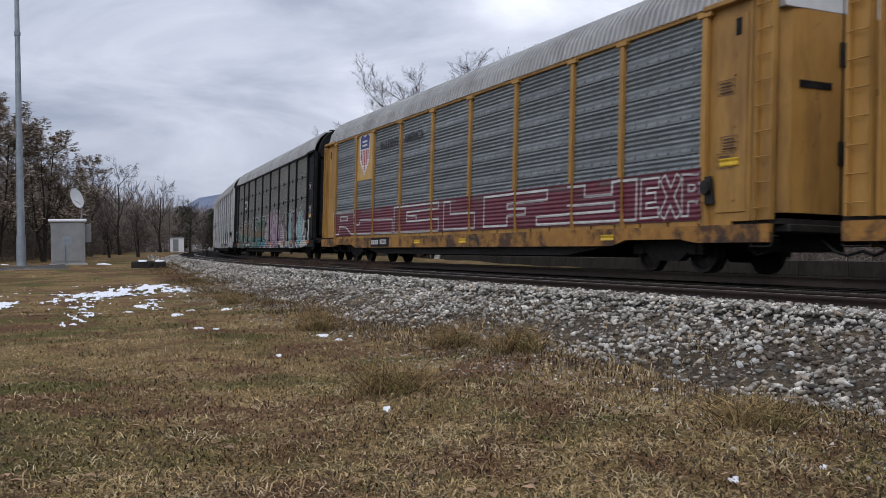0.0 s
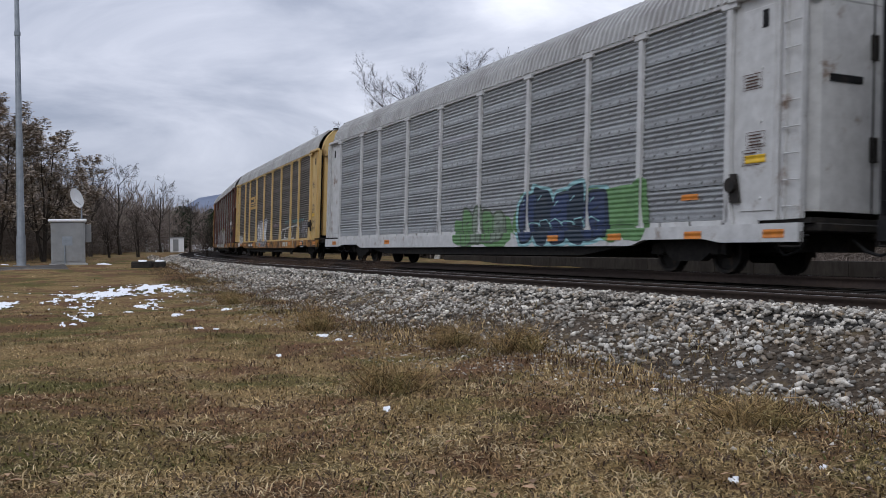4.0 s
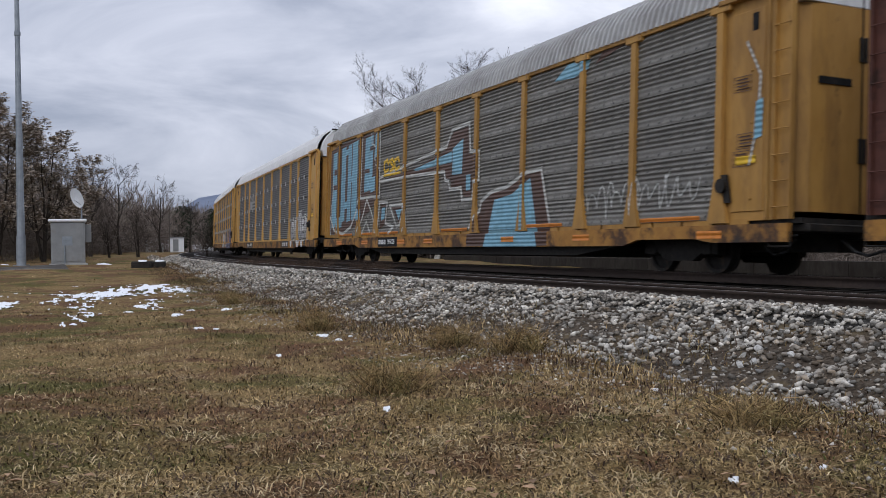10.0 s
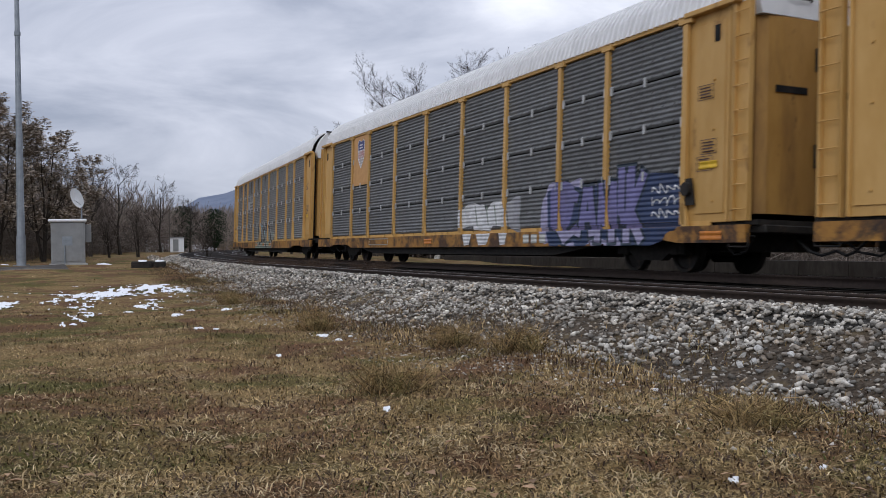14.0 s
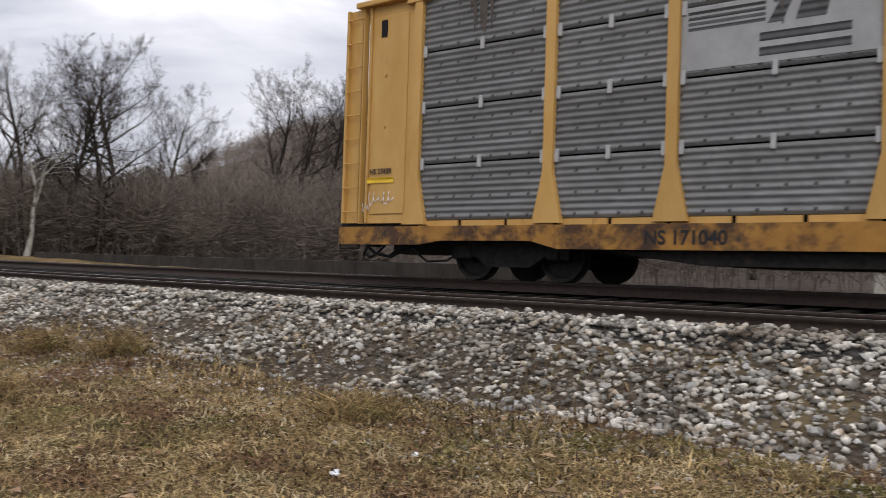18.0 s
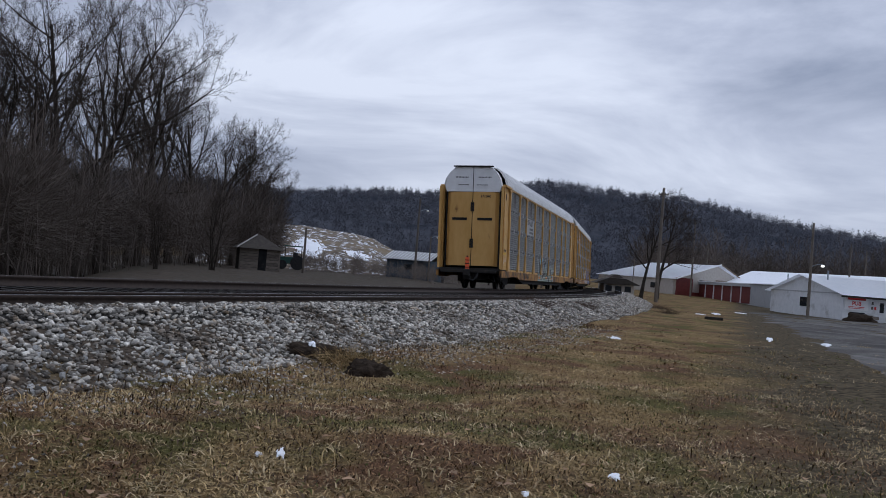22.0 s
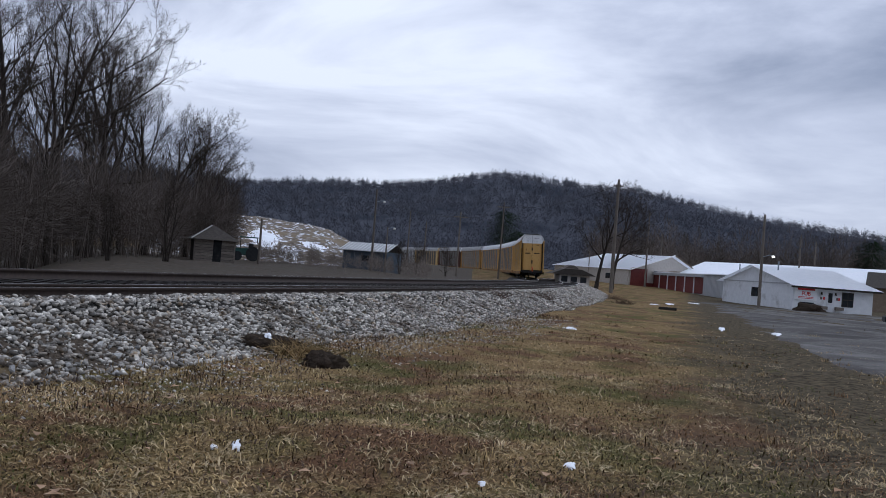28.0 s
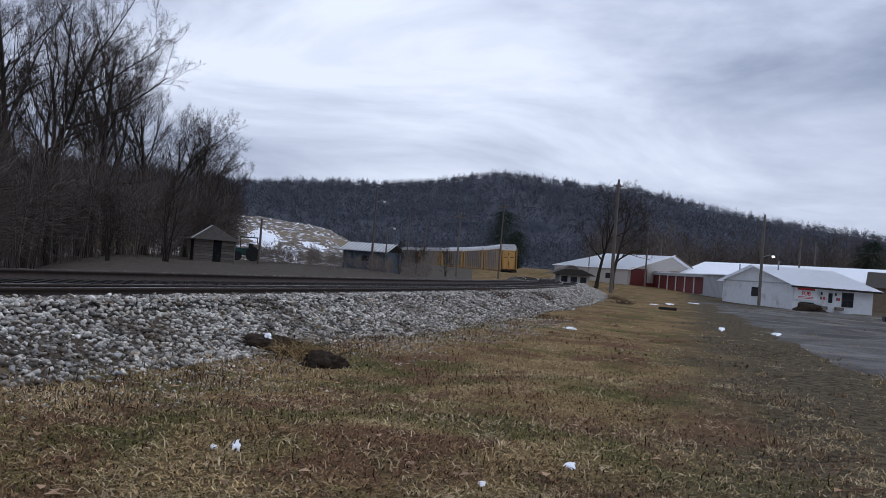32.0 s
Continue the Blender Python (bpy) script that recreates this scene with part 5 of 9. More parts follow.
def lawn(n, b0, b1, r0, r1, seed, clump=0.0):
    gen = np.random.default_rng(seed)
    b = np.radians(gen.uniform(b0, b1, n))
    r = r0 * (r1 / r0) ** gen.random(n)
    x, y = -r * np.sin(b), r * np.cos(b)
    if clump:
        x += gen.normal(0, clump, n)
        y += gen.normal(0, clump, n)
    d, _ = off_track(x, y)
    edge = d - GAP
    keep = (edge > 3.5 + 0.7 * np.sin(x * 0.9) * np.sin(y * 0.7 + 1) + gen.normal(0, 0.25, n))
    deg = np.degrees(b)
    keep &= ~((deg < -148.5 + 2.2 * np.sin(x * 1.7) * np.sin(y * 1.3 + 2)) & (gen.random(n) < 0.45))
    keep &= ~((deg < -151.0 - np.clip((26 - r) * 0.45, 0, 9) + 1.5 * np.sin(r * 0.5)) & (r > 8) & (gen.random(n) < 0.85))
    return x[keep], y[keep]


x, y = lawn(430000, -164, 28, 3.8, 24, 5)
blades("lawn_grass", "short matted dry lawn grass", x, y, 0.06, 0.16, M["straw"], 0.0033, seed=6)
x, y = lawn(24000, -164, 28, 3.8, 30, 71)
blades("bleached_straw", "bleached straw lying over the lawn", x, y, 0.10, 0.10, M["bleached"], 0.0028, seed=72)
x, y = lawn(20000, -164, 28, 3.8, 20, 73)
blades("rotted_grass", "dark rotted blades matted into the lawn", x, y, 0.07, 0.2, M["weed"], 0.0045, seed=74)
x, y = lawn(30000, -164, 28, 16, 70, 8)
blades("meadow_grass", "dry grass of the open field", x, y, 0.09, 0.22, M["straw"], 0.012, seed=9)


def tufts(n, per, b0, b1, r0, r1, seed, spread, near_edge=None):
    gen = np.random.default_rng(seed)
    b = np.radians(gen.uniform(b0, b1, n))
    r = r0 * (r1 / r0) ** gen.random(n)
    x, y = -r * np.sin(b), r * np.cos(b)
    d, _ = off_track(x, y)
    e = d - GAP
    keep = e > 3.2
    if near_edge:
        keep &= e < near_edge
    x, y = np.repeat(x[keep], per), np.repeat(y[keep], per)
    return x + gen.normal(0, spread, len(x)), y + gen.normal(0, spread, len(x))


x, y = tufts(260, 30, -160, 25, 6, 40, 21, 0.07)
blades("straw_tufts", "taller pale straw tufts in the lawn", x, y, 0.15, 0.4, M["straw"], 0.0028, seed=22)
x, y = tufts(1500, 26, -163, 27, 4.2, 34, 81, 0.09)
blades("straw_mats", "mats of pale flattened straw in the lawn", x, y, 0.11, 0.10, M["bleached"], 0.0034, seed=82)
x, y = tufts(900, 24, -163, 27, 4.2, 26, 83, 0.16)
blades("dark_clumps", "dark brown clumps of rotted grass in the lawn", x, y, 0.07, 0.25, M["weed"], 0.0045, seed=84)
x, y = tufts(700, 26, -163, 27, 4.2, 30, 85, 0.14)
blades("moss_clumps", "dull green mossy clumps in the lawn", x, y, 0.05, 0.25, M["moss"], 0.004, seed=86)
x, y = tufts(620, 26, -150, 22, 7, 60, 23, 0.22, 6.2)
blades("verge_grass", "rank dead grass along the foot of the ballast", x, y, 0.12, 0.3, M["straw"], 0.0032, seed=24)
x, y = tufts(620, 24, -150, 20, 7, 60, 25, 0.32, 6.0)
blades("verge_weeds", "dark dead weed stalks along the ballast", x, y, 0.11, 0.35, M["weed"], 0.0034, seed=26)

# weeds that have crept up the foot of the ballast
gen = np.random.default_rng(91)
ws, wo = gen.uniform(-48, -3, 900), gen.uniform(2.15, 4.3, 900)
ws, wo = np.concatenate([ws, gen.uniform(-3, 30, 160)]), np.concatenate([wo, gen.uniform(2.9, 4.2, 160)])
wh = np.interp(ws, _s, _d)
wx, wy = np.interp(ws, _s, _x) - (OUT - wo) * np.sin(wh), np.interp(ws, _s, _y) + (OUT - wo) * np.cos(wh)
wx, wy = np.repeat(wx, 44) + gen.normal(0, 0.26, 44 * len(wx)), np.repeat(wy, 44) + gen.normal(0, 0.26, 44 * len(wy))
half = gen.random(len(wx)) < 0.55
blades("ballast_weeds", "brown dead weeds creeping into the ballast", wx[half], wy[half], 0.13, 0.4, M["weed"], 0.0042, seed=92)
blades("ballast_grass", "thin straw creeping into the ballast", wx[~half], wy[~half], 0.16, 0.4, M["straw"], 0.004, seed=93)


def bush(b, r, height, wide, material, seed, count=500, label="low tangle of dead brown weeds"):
    gen = np.random.default_rng(seed)
    x0, y0 = at(b, r * 0.93)
    z0 = gz(x0, y0)
    d, _ = off_track(np.array([x0]), np.array([y0]))
    o = float(d[0]) - GAP
    if o < 4.6:
        z0 = max(z0, RAIL + float(np.interp(o, BED_O, BED_Z)))
    hairs = []
    for i in range(count):
        a, u = gen.uniform(0, 6.283), gen.random() ** 0.5
        p = np.array([math.cos(a) * u * wide * 0.5, math.sin(a) * u * wide * 0.5, -0.02])
        q = p + np.array([gen.normal(0, 0.3) * wide, gen.normal(0, 0.3) * wide, height * gen.uniform(0.4, 1.1) * (1.1 - 0.5 * u)])
        hairs.append((tuple(p), tuple(q), 0.005))
        m = p * 0.4 + q * 0.6
        hairs.append((tuple(m), tuple(m + gen.normal(0, 0.12, 3) * np.array([1, 1, 0.7])), 0.004))
    tv, tq, tt = crown_mesh("w", [((0, 0, 0), (0.02, 0, height * 0.6), 0.008, 0.004)], hairs)
    ob = linked("weed_bush", fast_mesh("weed_bush", tv, quads=tq, tris=tt), material)
    ob.matrix_basis = Matrix.Translation((x0, y0, z0))
    tagged(ob, label, "weeds")


bush(-52.5, 7.1, 0.24, 0.34, M["weed"], 1, 380, "small russet dead weed bush in the ballast")
bush(-73.9, 6.95, 0.26, 0.42, M["rust_weed"], 2, 300, "russet dead weed bush beside the ballast")
bush(-106.4, 8.9, 0.34, 0.42, M["weed"], 3, 520, "dark brush of dead weeds at the ballast foot")
bush(-127.3, 13.6, 0.34, 0.75, M["straw"], 4, 420, "pale dead weed bush between two soil heaps")
for i, (b, r) in enumerate(((10.2, 40), (9.0, 37), (7.6, 36), (11.4, 44), (4.4, 31), (-138, 34), (-141, 42), (-146, 62), (-145.4, 75))):
    bush(b, r, 0.55, 1.3, M["weed"], 10 + i, 260, "clump of tall dark dead weeds")
for i, (b, r, h) in enumerate(((3.3, 9.0, 0.45), (-4.6, 12.0, 0.5), (7.6, 16, 0.6), (-0.5, 13, 0.45), (-18, 7.2, 0.3), (12.5, 24, 0.5))):
    bush(b, r, h, 0.6, M["straw"], 40 + i, 320, "clump of pale standing straw")

# fallen leaves
x, y = lawn(900, -162, 26, 4.2, 22, 33)
gen = np.random.default_rng(34)
lv, lf = scatter([(0, 0, 0), (0.5, 0.3, 0.16), (1, 0, 0.03), (0.5, -0.3, 0.1)], [(0, 1, 2, 3)], np.stack([x, y, ground_z(x, y) + 0.03], -1), gen.uniform(0.05, 0.11, len(x)), gen.uniform(0, 6.28, len(x)))
M["leaf"] = mat("fallen_leaf", (0.24, 0.14, 0.075), (0.40, 0.27, 0.17), 0.85, scale=5, bump=0, jitter=0.4, island=True, spec=0.15)
tagged(linked("fallen_leaves", fast_mesh("fallen_leaves", lv, quads=lf), M["leaf"]), "curled tan fallen leaves on the grass", "leaves", kind="stuff")

# snow
M["snow"] = mat("old_granular_snow", (0.84, 0.86, 0.89), (0.92, 0.93, 0.95), 0.7, scale=12, bump=0.4, spec=0.3)


def snow(b, r, long, wide, turn=90, seed=0, lift=0.05, z=None, ragged=0.45):
    """A ragged melting patch, thickest in the middle."""
    rn = random.Random(seed)
    x0, y0 = at(b, r * 0.93 if r < 40 else r)
    bm = bmesh.new()
    n = 26
    ph = [rn.uniform(0, 6.28) for _ in range(4)]
    rings = []
    for k, f in enumerate((1.0, 0.8, 0.45)):
        ring = []
        for i in range(n):
            a = 6.2832 * i / n
            w = 1 + ragged * (0.5 * math.sin(3 * a + ph[0]) + 0.4 * math.sin(5 * a + ph[1]) + 0.4 * math.sin(9 * a + ph[2])) * (1 if k == 0 else 0.7)
            px, py = math.cos(a) * long / 2 * f * w, math.sin(a) * wide / 2 * f * w
            c, s = math.cos(radians(turn + b)), math.sin(radians(turn + b))
            X, Y = x0 + px * c - py * s, y0 + px * s + py * c
            Z = (gz(X, Y) if z is None else z) + (-0.02, lift * 0.75, lift)[k]
            ring.append(bm.verts.new((X, Y, Z)))
        rings.append(ring)
    for a, c in zip(rings, rings[1:]):
        for i in range(n):
            bm.faces.new((a[i], a[(i + 1) % n], c[(i + 1) % n], c[i]))
    bm.faces.new(rings[-1])
    for f in bm.faces:
        f.smooth = True
    me = bpy.data.meshes.new("snow_patch")
    bm.to_mesh(me)
    bm.free()
    return tagged(linked("snow_patch", me, M["snow"]), "thin melting patch of old white snow", "snow", "snow patches")


for i, (b, r, lo, wi) in enumerate(((17.5, 24.5, 0.8, 0.35), (18.2, 22.6, 0.45, 0.2), (15.6, 20.5, 0.7, 0.22), (14.4, 16.4, 0.42, 0.16), (13.4, 16.0, 0.2, 0.1), (12.8, 21.5, 0.7, 0.2), (14.8, 22.5, 0.5, 0.2), (7.2, 14.8, 0.42, 0.18), (6.3, 14.2, 0.2, 0.1), (5.6, 14.7, 0.14, 0.08), (9.8, 12.6, 0.22, 0.07), (-12.4, 9.3, 0.16, 0.07),
        (3.5, 8.0, 0.2, 0.07), (-16.7, 5.6, 0.13, 0.06), (-21.5, 6.0, 0.10, 0.05), (-123.9, 6.8, 0.26, 0.07), (-122.6, 6.75, 0.10, 0.05), (-143.6, 7.1, 0.22, 0.09), (-138.5, 6.3, 0.10, 0.05), (-143.0, 26, 0.7, 0.3), (-89.2, 8.7, 0.26, 0.12), (19.5, 52, 2.6, 0.7), (24.6, 56, 1.5, 0.4), (-151.6, 33, 1.3, 0.2), (-154.6, 34, 1.8, 0.3), (-150.0, 78, 2.4, 0.8), (-147.8, 62, 2.2, 0.9), (-148.6, 66, 1.6, 0.6),
        (-64, 30, 2.0, 0.6), (-70, 34, 3.0, 0.8), (-78, 36, 3.5, 0.8), (-84, 40, 4.0, 0.9), (-91, 42, 3.5, 0.9), (-96, 44, 3.0, 0.7), (-14, 60, 3.5, 0.8), (-9, 70, 4.0, 0.8), (-19, 56, 3.0, 0.7), (-101, 40, 3, 0.6), (-105, 38, 2.4, 0.5))):
    snow(b, r, lo, wi, seed=300 + i, lift=min(0.05, 0.012 + 0.02 * lo))

# a wide thin field of half-melted snow, broken up by the grass
vs, fs, seen = [], [], {}
for i in range(110):
    for k in range(150):
        b, r = 12.0 + 15.0 * k / 149, 17.5 + 15.0 * i / 109
        patch = noise.fractal((b * 0.42, r * 0.36, 0.7), 1.0, 2.0, 5) + 0.85 * noise.noise((b * 3.1, r * 1.9, 4.0)) + 0.4 * noise.noise((b * 8.0, r * 4.0, 1.0))
        there = 0.10 - abs(r - 26.0 - 0.2 * (20 - b)) * 0.115 - max(0, 17.0 - b) * 0.14
        depth = patch + there
        if depth > 0:
            seen[i, k] = len(vs)
            x, y = at(b, r)
            vs.append((x, y, gz(x, y) + min(0.035, 0.008 + depth * 0.07)))
for (i, k), n in seen.items():
    if (i + 1, k) in seen and (i, k + 1) in seen and (i + 1, k + 1) in seen:
        fs.append((n, seen[i, k + 1], seen[i + 1, k + 1], seen[i + 1, k]))
tagged(linked("snow_crust", mesh_of("snow_crust", vs, fs, True), M["snow"]), "broken crust of half-melted snow on the grass", "snow", kind="stuff")

# ---- buildings, poles and props ----
M["white_siding"] = mat("white_painted_siding", (0.66, 0.67, 0.68), (0.76, 0.77, 0.78), 0.7, scale=2, bump=0.05, spot=(0.5, 0.5, 0.49), spot_scale=0.6, spot_at=0.62)
M["grey_metal"] = mat("grey_metal_sheet", (0.40, 0.41, 0.42), (0.5, 0.51, 0.52), 0.5, 0.3, scale=2, bump=0.05, stretch=(6, 6, 0.3))
M["red_door"] = mat("dark_red_door_paint", (0.12, 0.025, 0.022), (0.16, 0.035, 0.03), 0.6, scale=3, bump=0.05)
M["beige"] = mat("beige_block_wall", (0.42, 0.38, 0.33), (0.5, 0.46, 0.41), 0.8, scale=3)
M["brown_wall"] = mat("brown_board_wall", (0.16, 0.12, 0.085), (0.22, 0.17, 0.12), 0.8, scale=3)
M["roof_snow"] = mat("snow_covered_roof", (0.86, 0.88, 0.91), (0.93, 0.94, 0.96), 0.7, scale=2.5, bump=0.25, spot=(0.55, 0.57, 0.6), spot_scale=0.35, spot_at=0.7)
M["shingle"] = mat("dark_roof_shingle", (0.038, 0.032, 0.027), (0.07, 0.06, 0.05), 0.9, scale=6)
M["old_wood"] = mat("weathered_grey_board", (0.10, 0.085, 0.07), (0.20, 0.17, 0.14), 0.9, scale=4, stretch=(1, 1, 8), jitter=0.3)
M["pole_wood"] = mat("weathered_pole_wood", (0.09, 0.075, 0.06), (0.17, 0.145, 0.12), 0.9, scale=5, stretch=(4, 4, 0.4), jitter=0.3)
M["blue_wall"] = mat("slate_blue_siding", (0.045, 0.066, 0.09), (0.065, 0.09, 0.118), 0.7, scale=3, bump=0.05)
M["glass"] = mat("dark_window_glass", (0.015, 0.018, 0.022), (0.03, 0.035, 0.04), 0.08, 0.0, scale=2, bump=0, spec=0.5)
M["cabinet"] = mat("grey_cabinet_paint", (0.23, 0.235, 0.235), (0.30, 0.305, 0.305), 0.5, 0.2, scale=2, bump=0.03, spot=(0.26, 0.25, 0.24), spot_scale=1.1, spot_at=0.62)
M["dish"] = mat("white_dish_enamel", (0.76, 0.77, 0.78), (0.83, 0.84, 0.85), 0.45, scale=3, bump=0)
M["steel_pole"] = mat("galvanised_pole", (0.24, 0.27, 0.30), (0.33, 0.36, 0.39), 0.5, 0.4, scale=3, bump=0.02)
M["concrete"] = mat("grey_concrete", (0.30, 0.29, 0.27), (0.42, 0.41, 0.39), 0.9, scale=8, bump=0.3)
M["char"] = mat("charred_timber", (0.012, 0.011, 0.010), (0.04, 0.035, 0.03), 0.9, scale=9, bump=0.6)
M["soil"] = mat("dark_heaped_soil", (0.016, 0.012, 0.009), (0.060, 0.045, 0.033), 0.95, scale=14, bump=1.0, detail=8, spec=0.05)
M["sign_white"] = mat("white_sign_board", (0.8, 0.8, 0.8), (0.85, 0.85, 0.85), 0.5, bump=0)
M["sign_red"] = mat("red_sign_paint", (0.55, 0.03, 0.03), (0.62, 0.05, 0.05), 0.5, bump=0)
M["gravel"] = mat("wet_dark_gravel", (0.042, 0.037, 0.032), (0.15, 0.137, 0.122), 0.9, scale=14, bump=0.6, detail=9, spot=(0.035, 0.03, 0.026), spot_scale=0.16, spot_at=0.50, spot_soft=0.1, stretch=(1, 1, 1), spot2=((0.16, 0.15, 0.14), 0.45, 0.60, 0.09))
M["wire"] = mat("black_cable", (0.015, 0.015, 0.015), (0.02, 0.02, 0.02), 0.6, bump=0)
M["lamp_glass"] = mat("pale_lamp_glass", (0.8, 0.78, 0.7), (0.85, 0.83, 0.75), 0.3, bump=0)
M["tractor_green"] = mat("dull_green_paint", (0.02, 0.06, 0.05), (0.03, 0.085, 0.07), 0.6, bump=0)
M["bulb"] = bpy.data.materials.new("lit_lamp")
M["bulb"].use_nodes = True
_b = M["bulb"].node_tree.nodes["Principled BSDF"]
_b.inputs["Emission Color"].default_value, _b.inputs["Emission Strength"].default_value = (1.0, 0.93, 0.78, 1), 1.6


def text_mesh(body, size, material, parent, m, name="lettering"):
    cu = bpy.data.curves.new(name, "FONT")
    cu.body, cu.size, cu.align_x, cu.align_y, cu.extrude = body, size, "CENTER", "CENTER", 0.002
    cu.offset = size * 0.022
    tmp = bpy.data.objects.new(name, cu)
    me = bpy.data.meshes.new_from_object(tmp)
    bpy.data.objects.remove(tmp)
    me.materials.clear()
    me.materials.append(material)
    return linked(name, me, None, parent, "", m)


def boards(parent, name, material, w, z0, z1, y, count, gap=0.015, thick=0.03, axis="x"):
    """Separate upright boards side by side on a wall."""
    for i in range(count):
        a, b = -w / 2 + w * i / count + gap / 2, -w / 2 + w * (i + 1) / count - gap / 2
        part(name, B(a, b, y - thick, y, z0, z1), material, parent)


def face(b, r, toward_b, toward_r, z):
    """A frame at one corner whose x axis runs to another corner."""
    x0, y0 = at(b, r)
    x1, y1 = at(toward_b, toward_r)
    return Matrix.Translation((x0, y0, z)) @ Matrix.Rotation(math.atan2(y1 - y0, x1 - x0), 4, "Z"), math.hypot(x1 - x0, y1 - y0)


# signal cabinet with satellite dish
cab = thing("signal_cabinet", "grey steel signal cabinet with a satellite dish on its roof", "utility cabinet", "", spot(21.35, 52, None, 21.35))
part("body", B(-0.80, 0.80, -0.6, 0.6, 0.10, 2.18, 0.02), M["cabinet"], cab)
part("roof", B(-0.92, 0.88, -0.7, 0.7, 2.18, 2.32, 0.03), M["dish"], cab, "white roof cap")
part("side_box", B(0.80, 1.10, -0.3, 0.3, 1.15, 2.05, 0.02), M["cabinet"], cab)
part("door", B(-0.7, 0.7, -0.62, -0.60, 0.2, 2.1, 0.01), M["cabinet"], cab)
part("notice", B(-0.28, 0.2, -0.635, -0.62, 1.0, 1.45), M["steel_pole"], cab)
part("conduit", rod(bmesh.new(), (-0.16, -0.65, 0.0), (-0.16, -0.65, 1.0), 0.03), M["steel_pole"], cab)
part("plinth", B(-0.9, 0.9, -0.7, 0.7, -0.25, 0.10, 0.02), M["concrete"], cab)
part("dish_mast", rod(bmesh.new(), (0.66, 0, 2.3), (0.66, 0, 3.5), 0.035), M["steel_pole"], cab)
bm = bmesh.new()
rings = []
for k in range(6):
    u = k / 5
    rings.append([bm.verts.new((0.30 * u * math.cos(6.2832 * i / 24), -0.18 * u * u, 0.52 * u * math.sin(6.2832 * i / 24))) for i in range(24)] if k else [bm.verts.new((0, 0, 0))])
for i in range(24):
    bm.faces.new((rings[0][0], rings[1][i], rings[1][(i + 1) % 24]))
for a, b in zip(rings[1:], rings[2:]):
    for i in range(24):
        bm.faces.new((a[i], a[(i + 1) % 24], b[(i + 1) % 24], b[i]))
bmesh.ops.solidify(bm, geom=bm.faces[:], thickness=0.015)
dish = part("dish", bm, M["dish"], cab, "white satellite dish", Matrix.Translation((0.52, -0.1, 3.42)) @ Matrix.Rotation(radians(-22), 4, "Y") @ Matrix.Rotation(radians(-25), 4, "Z"))
part("feed_arm", rod(bmesh.new(), (0, -0.05, -0.4), (0, -0.5, -0.1), 0.012), M["steel_pole"], dish)
part("feed_horn", rod(bmesh.new(), (0, -0.45, -0.12), (0, -0.56, -0.06), 0.04), M["dish"], dish)

pole = thing("steel_pole", "tall tapered galvanised steel pole beside the drive", "pole", "", spot(23.75, 52))
part("shaft", rod(bmesh.new(), (0, 0, -0.1), (0.0, 0, 16), 0.20, 0.09, 14), M["steel_pole"], pole)
part("sleeve", rod(bmesh.new(), (0, 0, 0.0), (0, 0, 1.5), 0.225, 0.215, 14), M["steel_pole"], pole)
part("base_plate", B(-0.3, 0.3, -0.3, 0.3, 0.0, 0.05), M["steel_pole"], pole)
part("band", rod(bmesh.new(), (0, 0, 11.4), (0, 0, 11.6), 0.15, 0.15, 12), M["steel_pole"], pole)

# Dark log with snow on it, modelled as two blocks.
for i, (dx, w) in enumerate(((0.0, 0.9), (0.75, 0.55))):
    x, y = at(17.4 - i * 0.9, 44)
    blk = tagged(part("concrete_block", B(-w / 2, w / 2, -0.25, 0.25, -0.05, 0.28, 0.05), M["char"]), "dark rubble block capped with snow", "rubble")
    blk.matrix_basis = Matrix.Translation((x, y, gz(x, y))) @ Matrix.Rotation(0.3 * i, 4, "Z")
    snow(17.4 - i * 0.9, 44.001, w * 0.9, 0.4, seed=800 + i, lift=0.05, z=gz(x, y) + 0.29, ragged=0.2)

# far crossing cabinet and houses
far = thing("crossing_cabinet", "light grey relay cabinet beside the distant crossing", "utility cabinet", "", spot(15.5, 150, None, 15.5))
part("body", B(-1.0, 1.0, -0.8, 0.8, 0.0, 2.1, 0.03), M["dish"], far)
part("roof", B(-1.1, 1.1, -0.9, 0.9, 2.1, 2.25, 0.03), M["cabinet"], far)
part("door", B(-0.6, 0.2, -0.82, -0.80, 0.15, 1.95), M["cabinet"], far)


def house(b, r, w, d, h, wall, roof, turn, z=None, label="small white frame house with a grey roof", windows=3):
    ho = thing("house", label, "house", "", spot(b, r, z, b + turn))
    part("wall", B(-w / 2, w / 2, -d / 2, d / 2, -1.0, h), wall, ho)
    bm = bmesh.new()
    prism(bm, [(-d / 2 - 0.4, h - 0.05), (0, h + d * 0.30), (d / 2 + 0.4, h - 0.05), (d / 2 + 0.4, h + 0.1), (0, h + d * 0.30 + 0.2), (-d / 2 - 0.4, h + 0.1)], -w / 2 - 0.3, w / 2 + 0.3, "x")
    part("roof", bm, roof, ho)
    bm = bmesh.new()
    prism(bm, [(-d / 2, h - 0.02), (d / 2, h - 0.02), (0, h + d * 0.29)], -w / 2, w / 2, "x")
    part("gable", bm, wall, ho)
    for i in range(windows):
        x = -w / 2 + w * (i + 0.5) / windows
        win = part("window", B(x - 0.5, x + 0.5, -d / 2 - 0.05, -d / 2 - 0.003, h * 0.38, h * 0.8), M["white_siding"], ho)
        part("pane", B(x - 0.42, x + 0.42, -d / 2 - 0.07, -d / 2 - 0.052, h * 0.41, h * 0.77), M["glass"], win)
    return ho


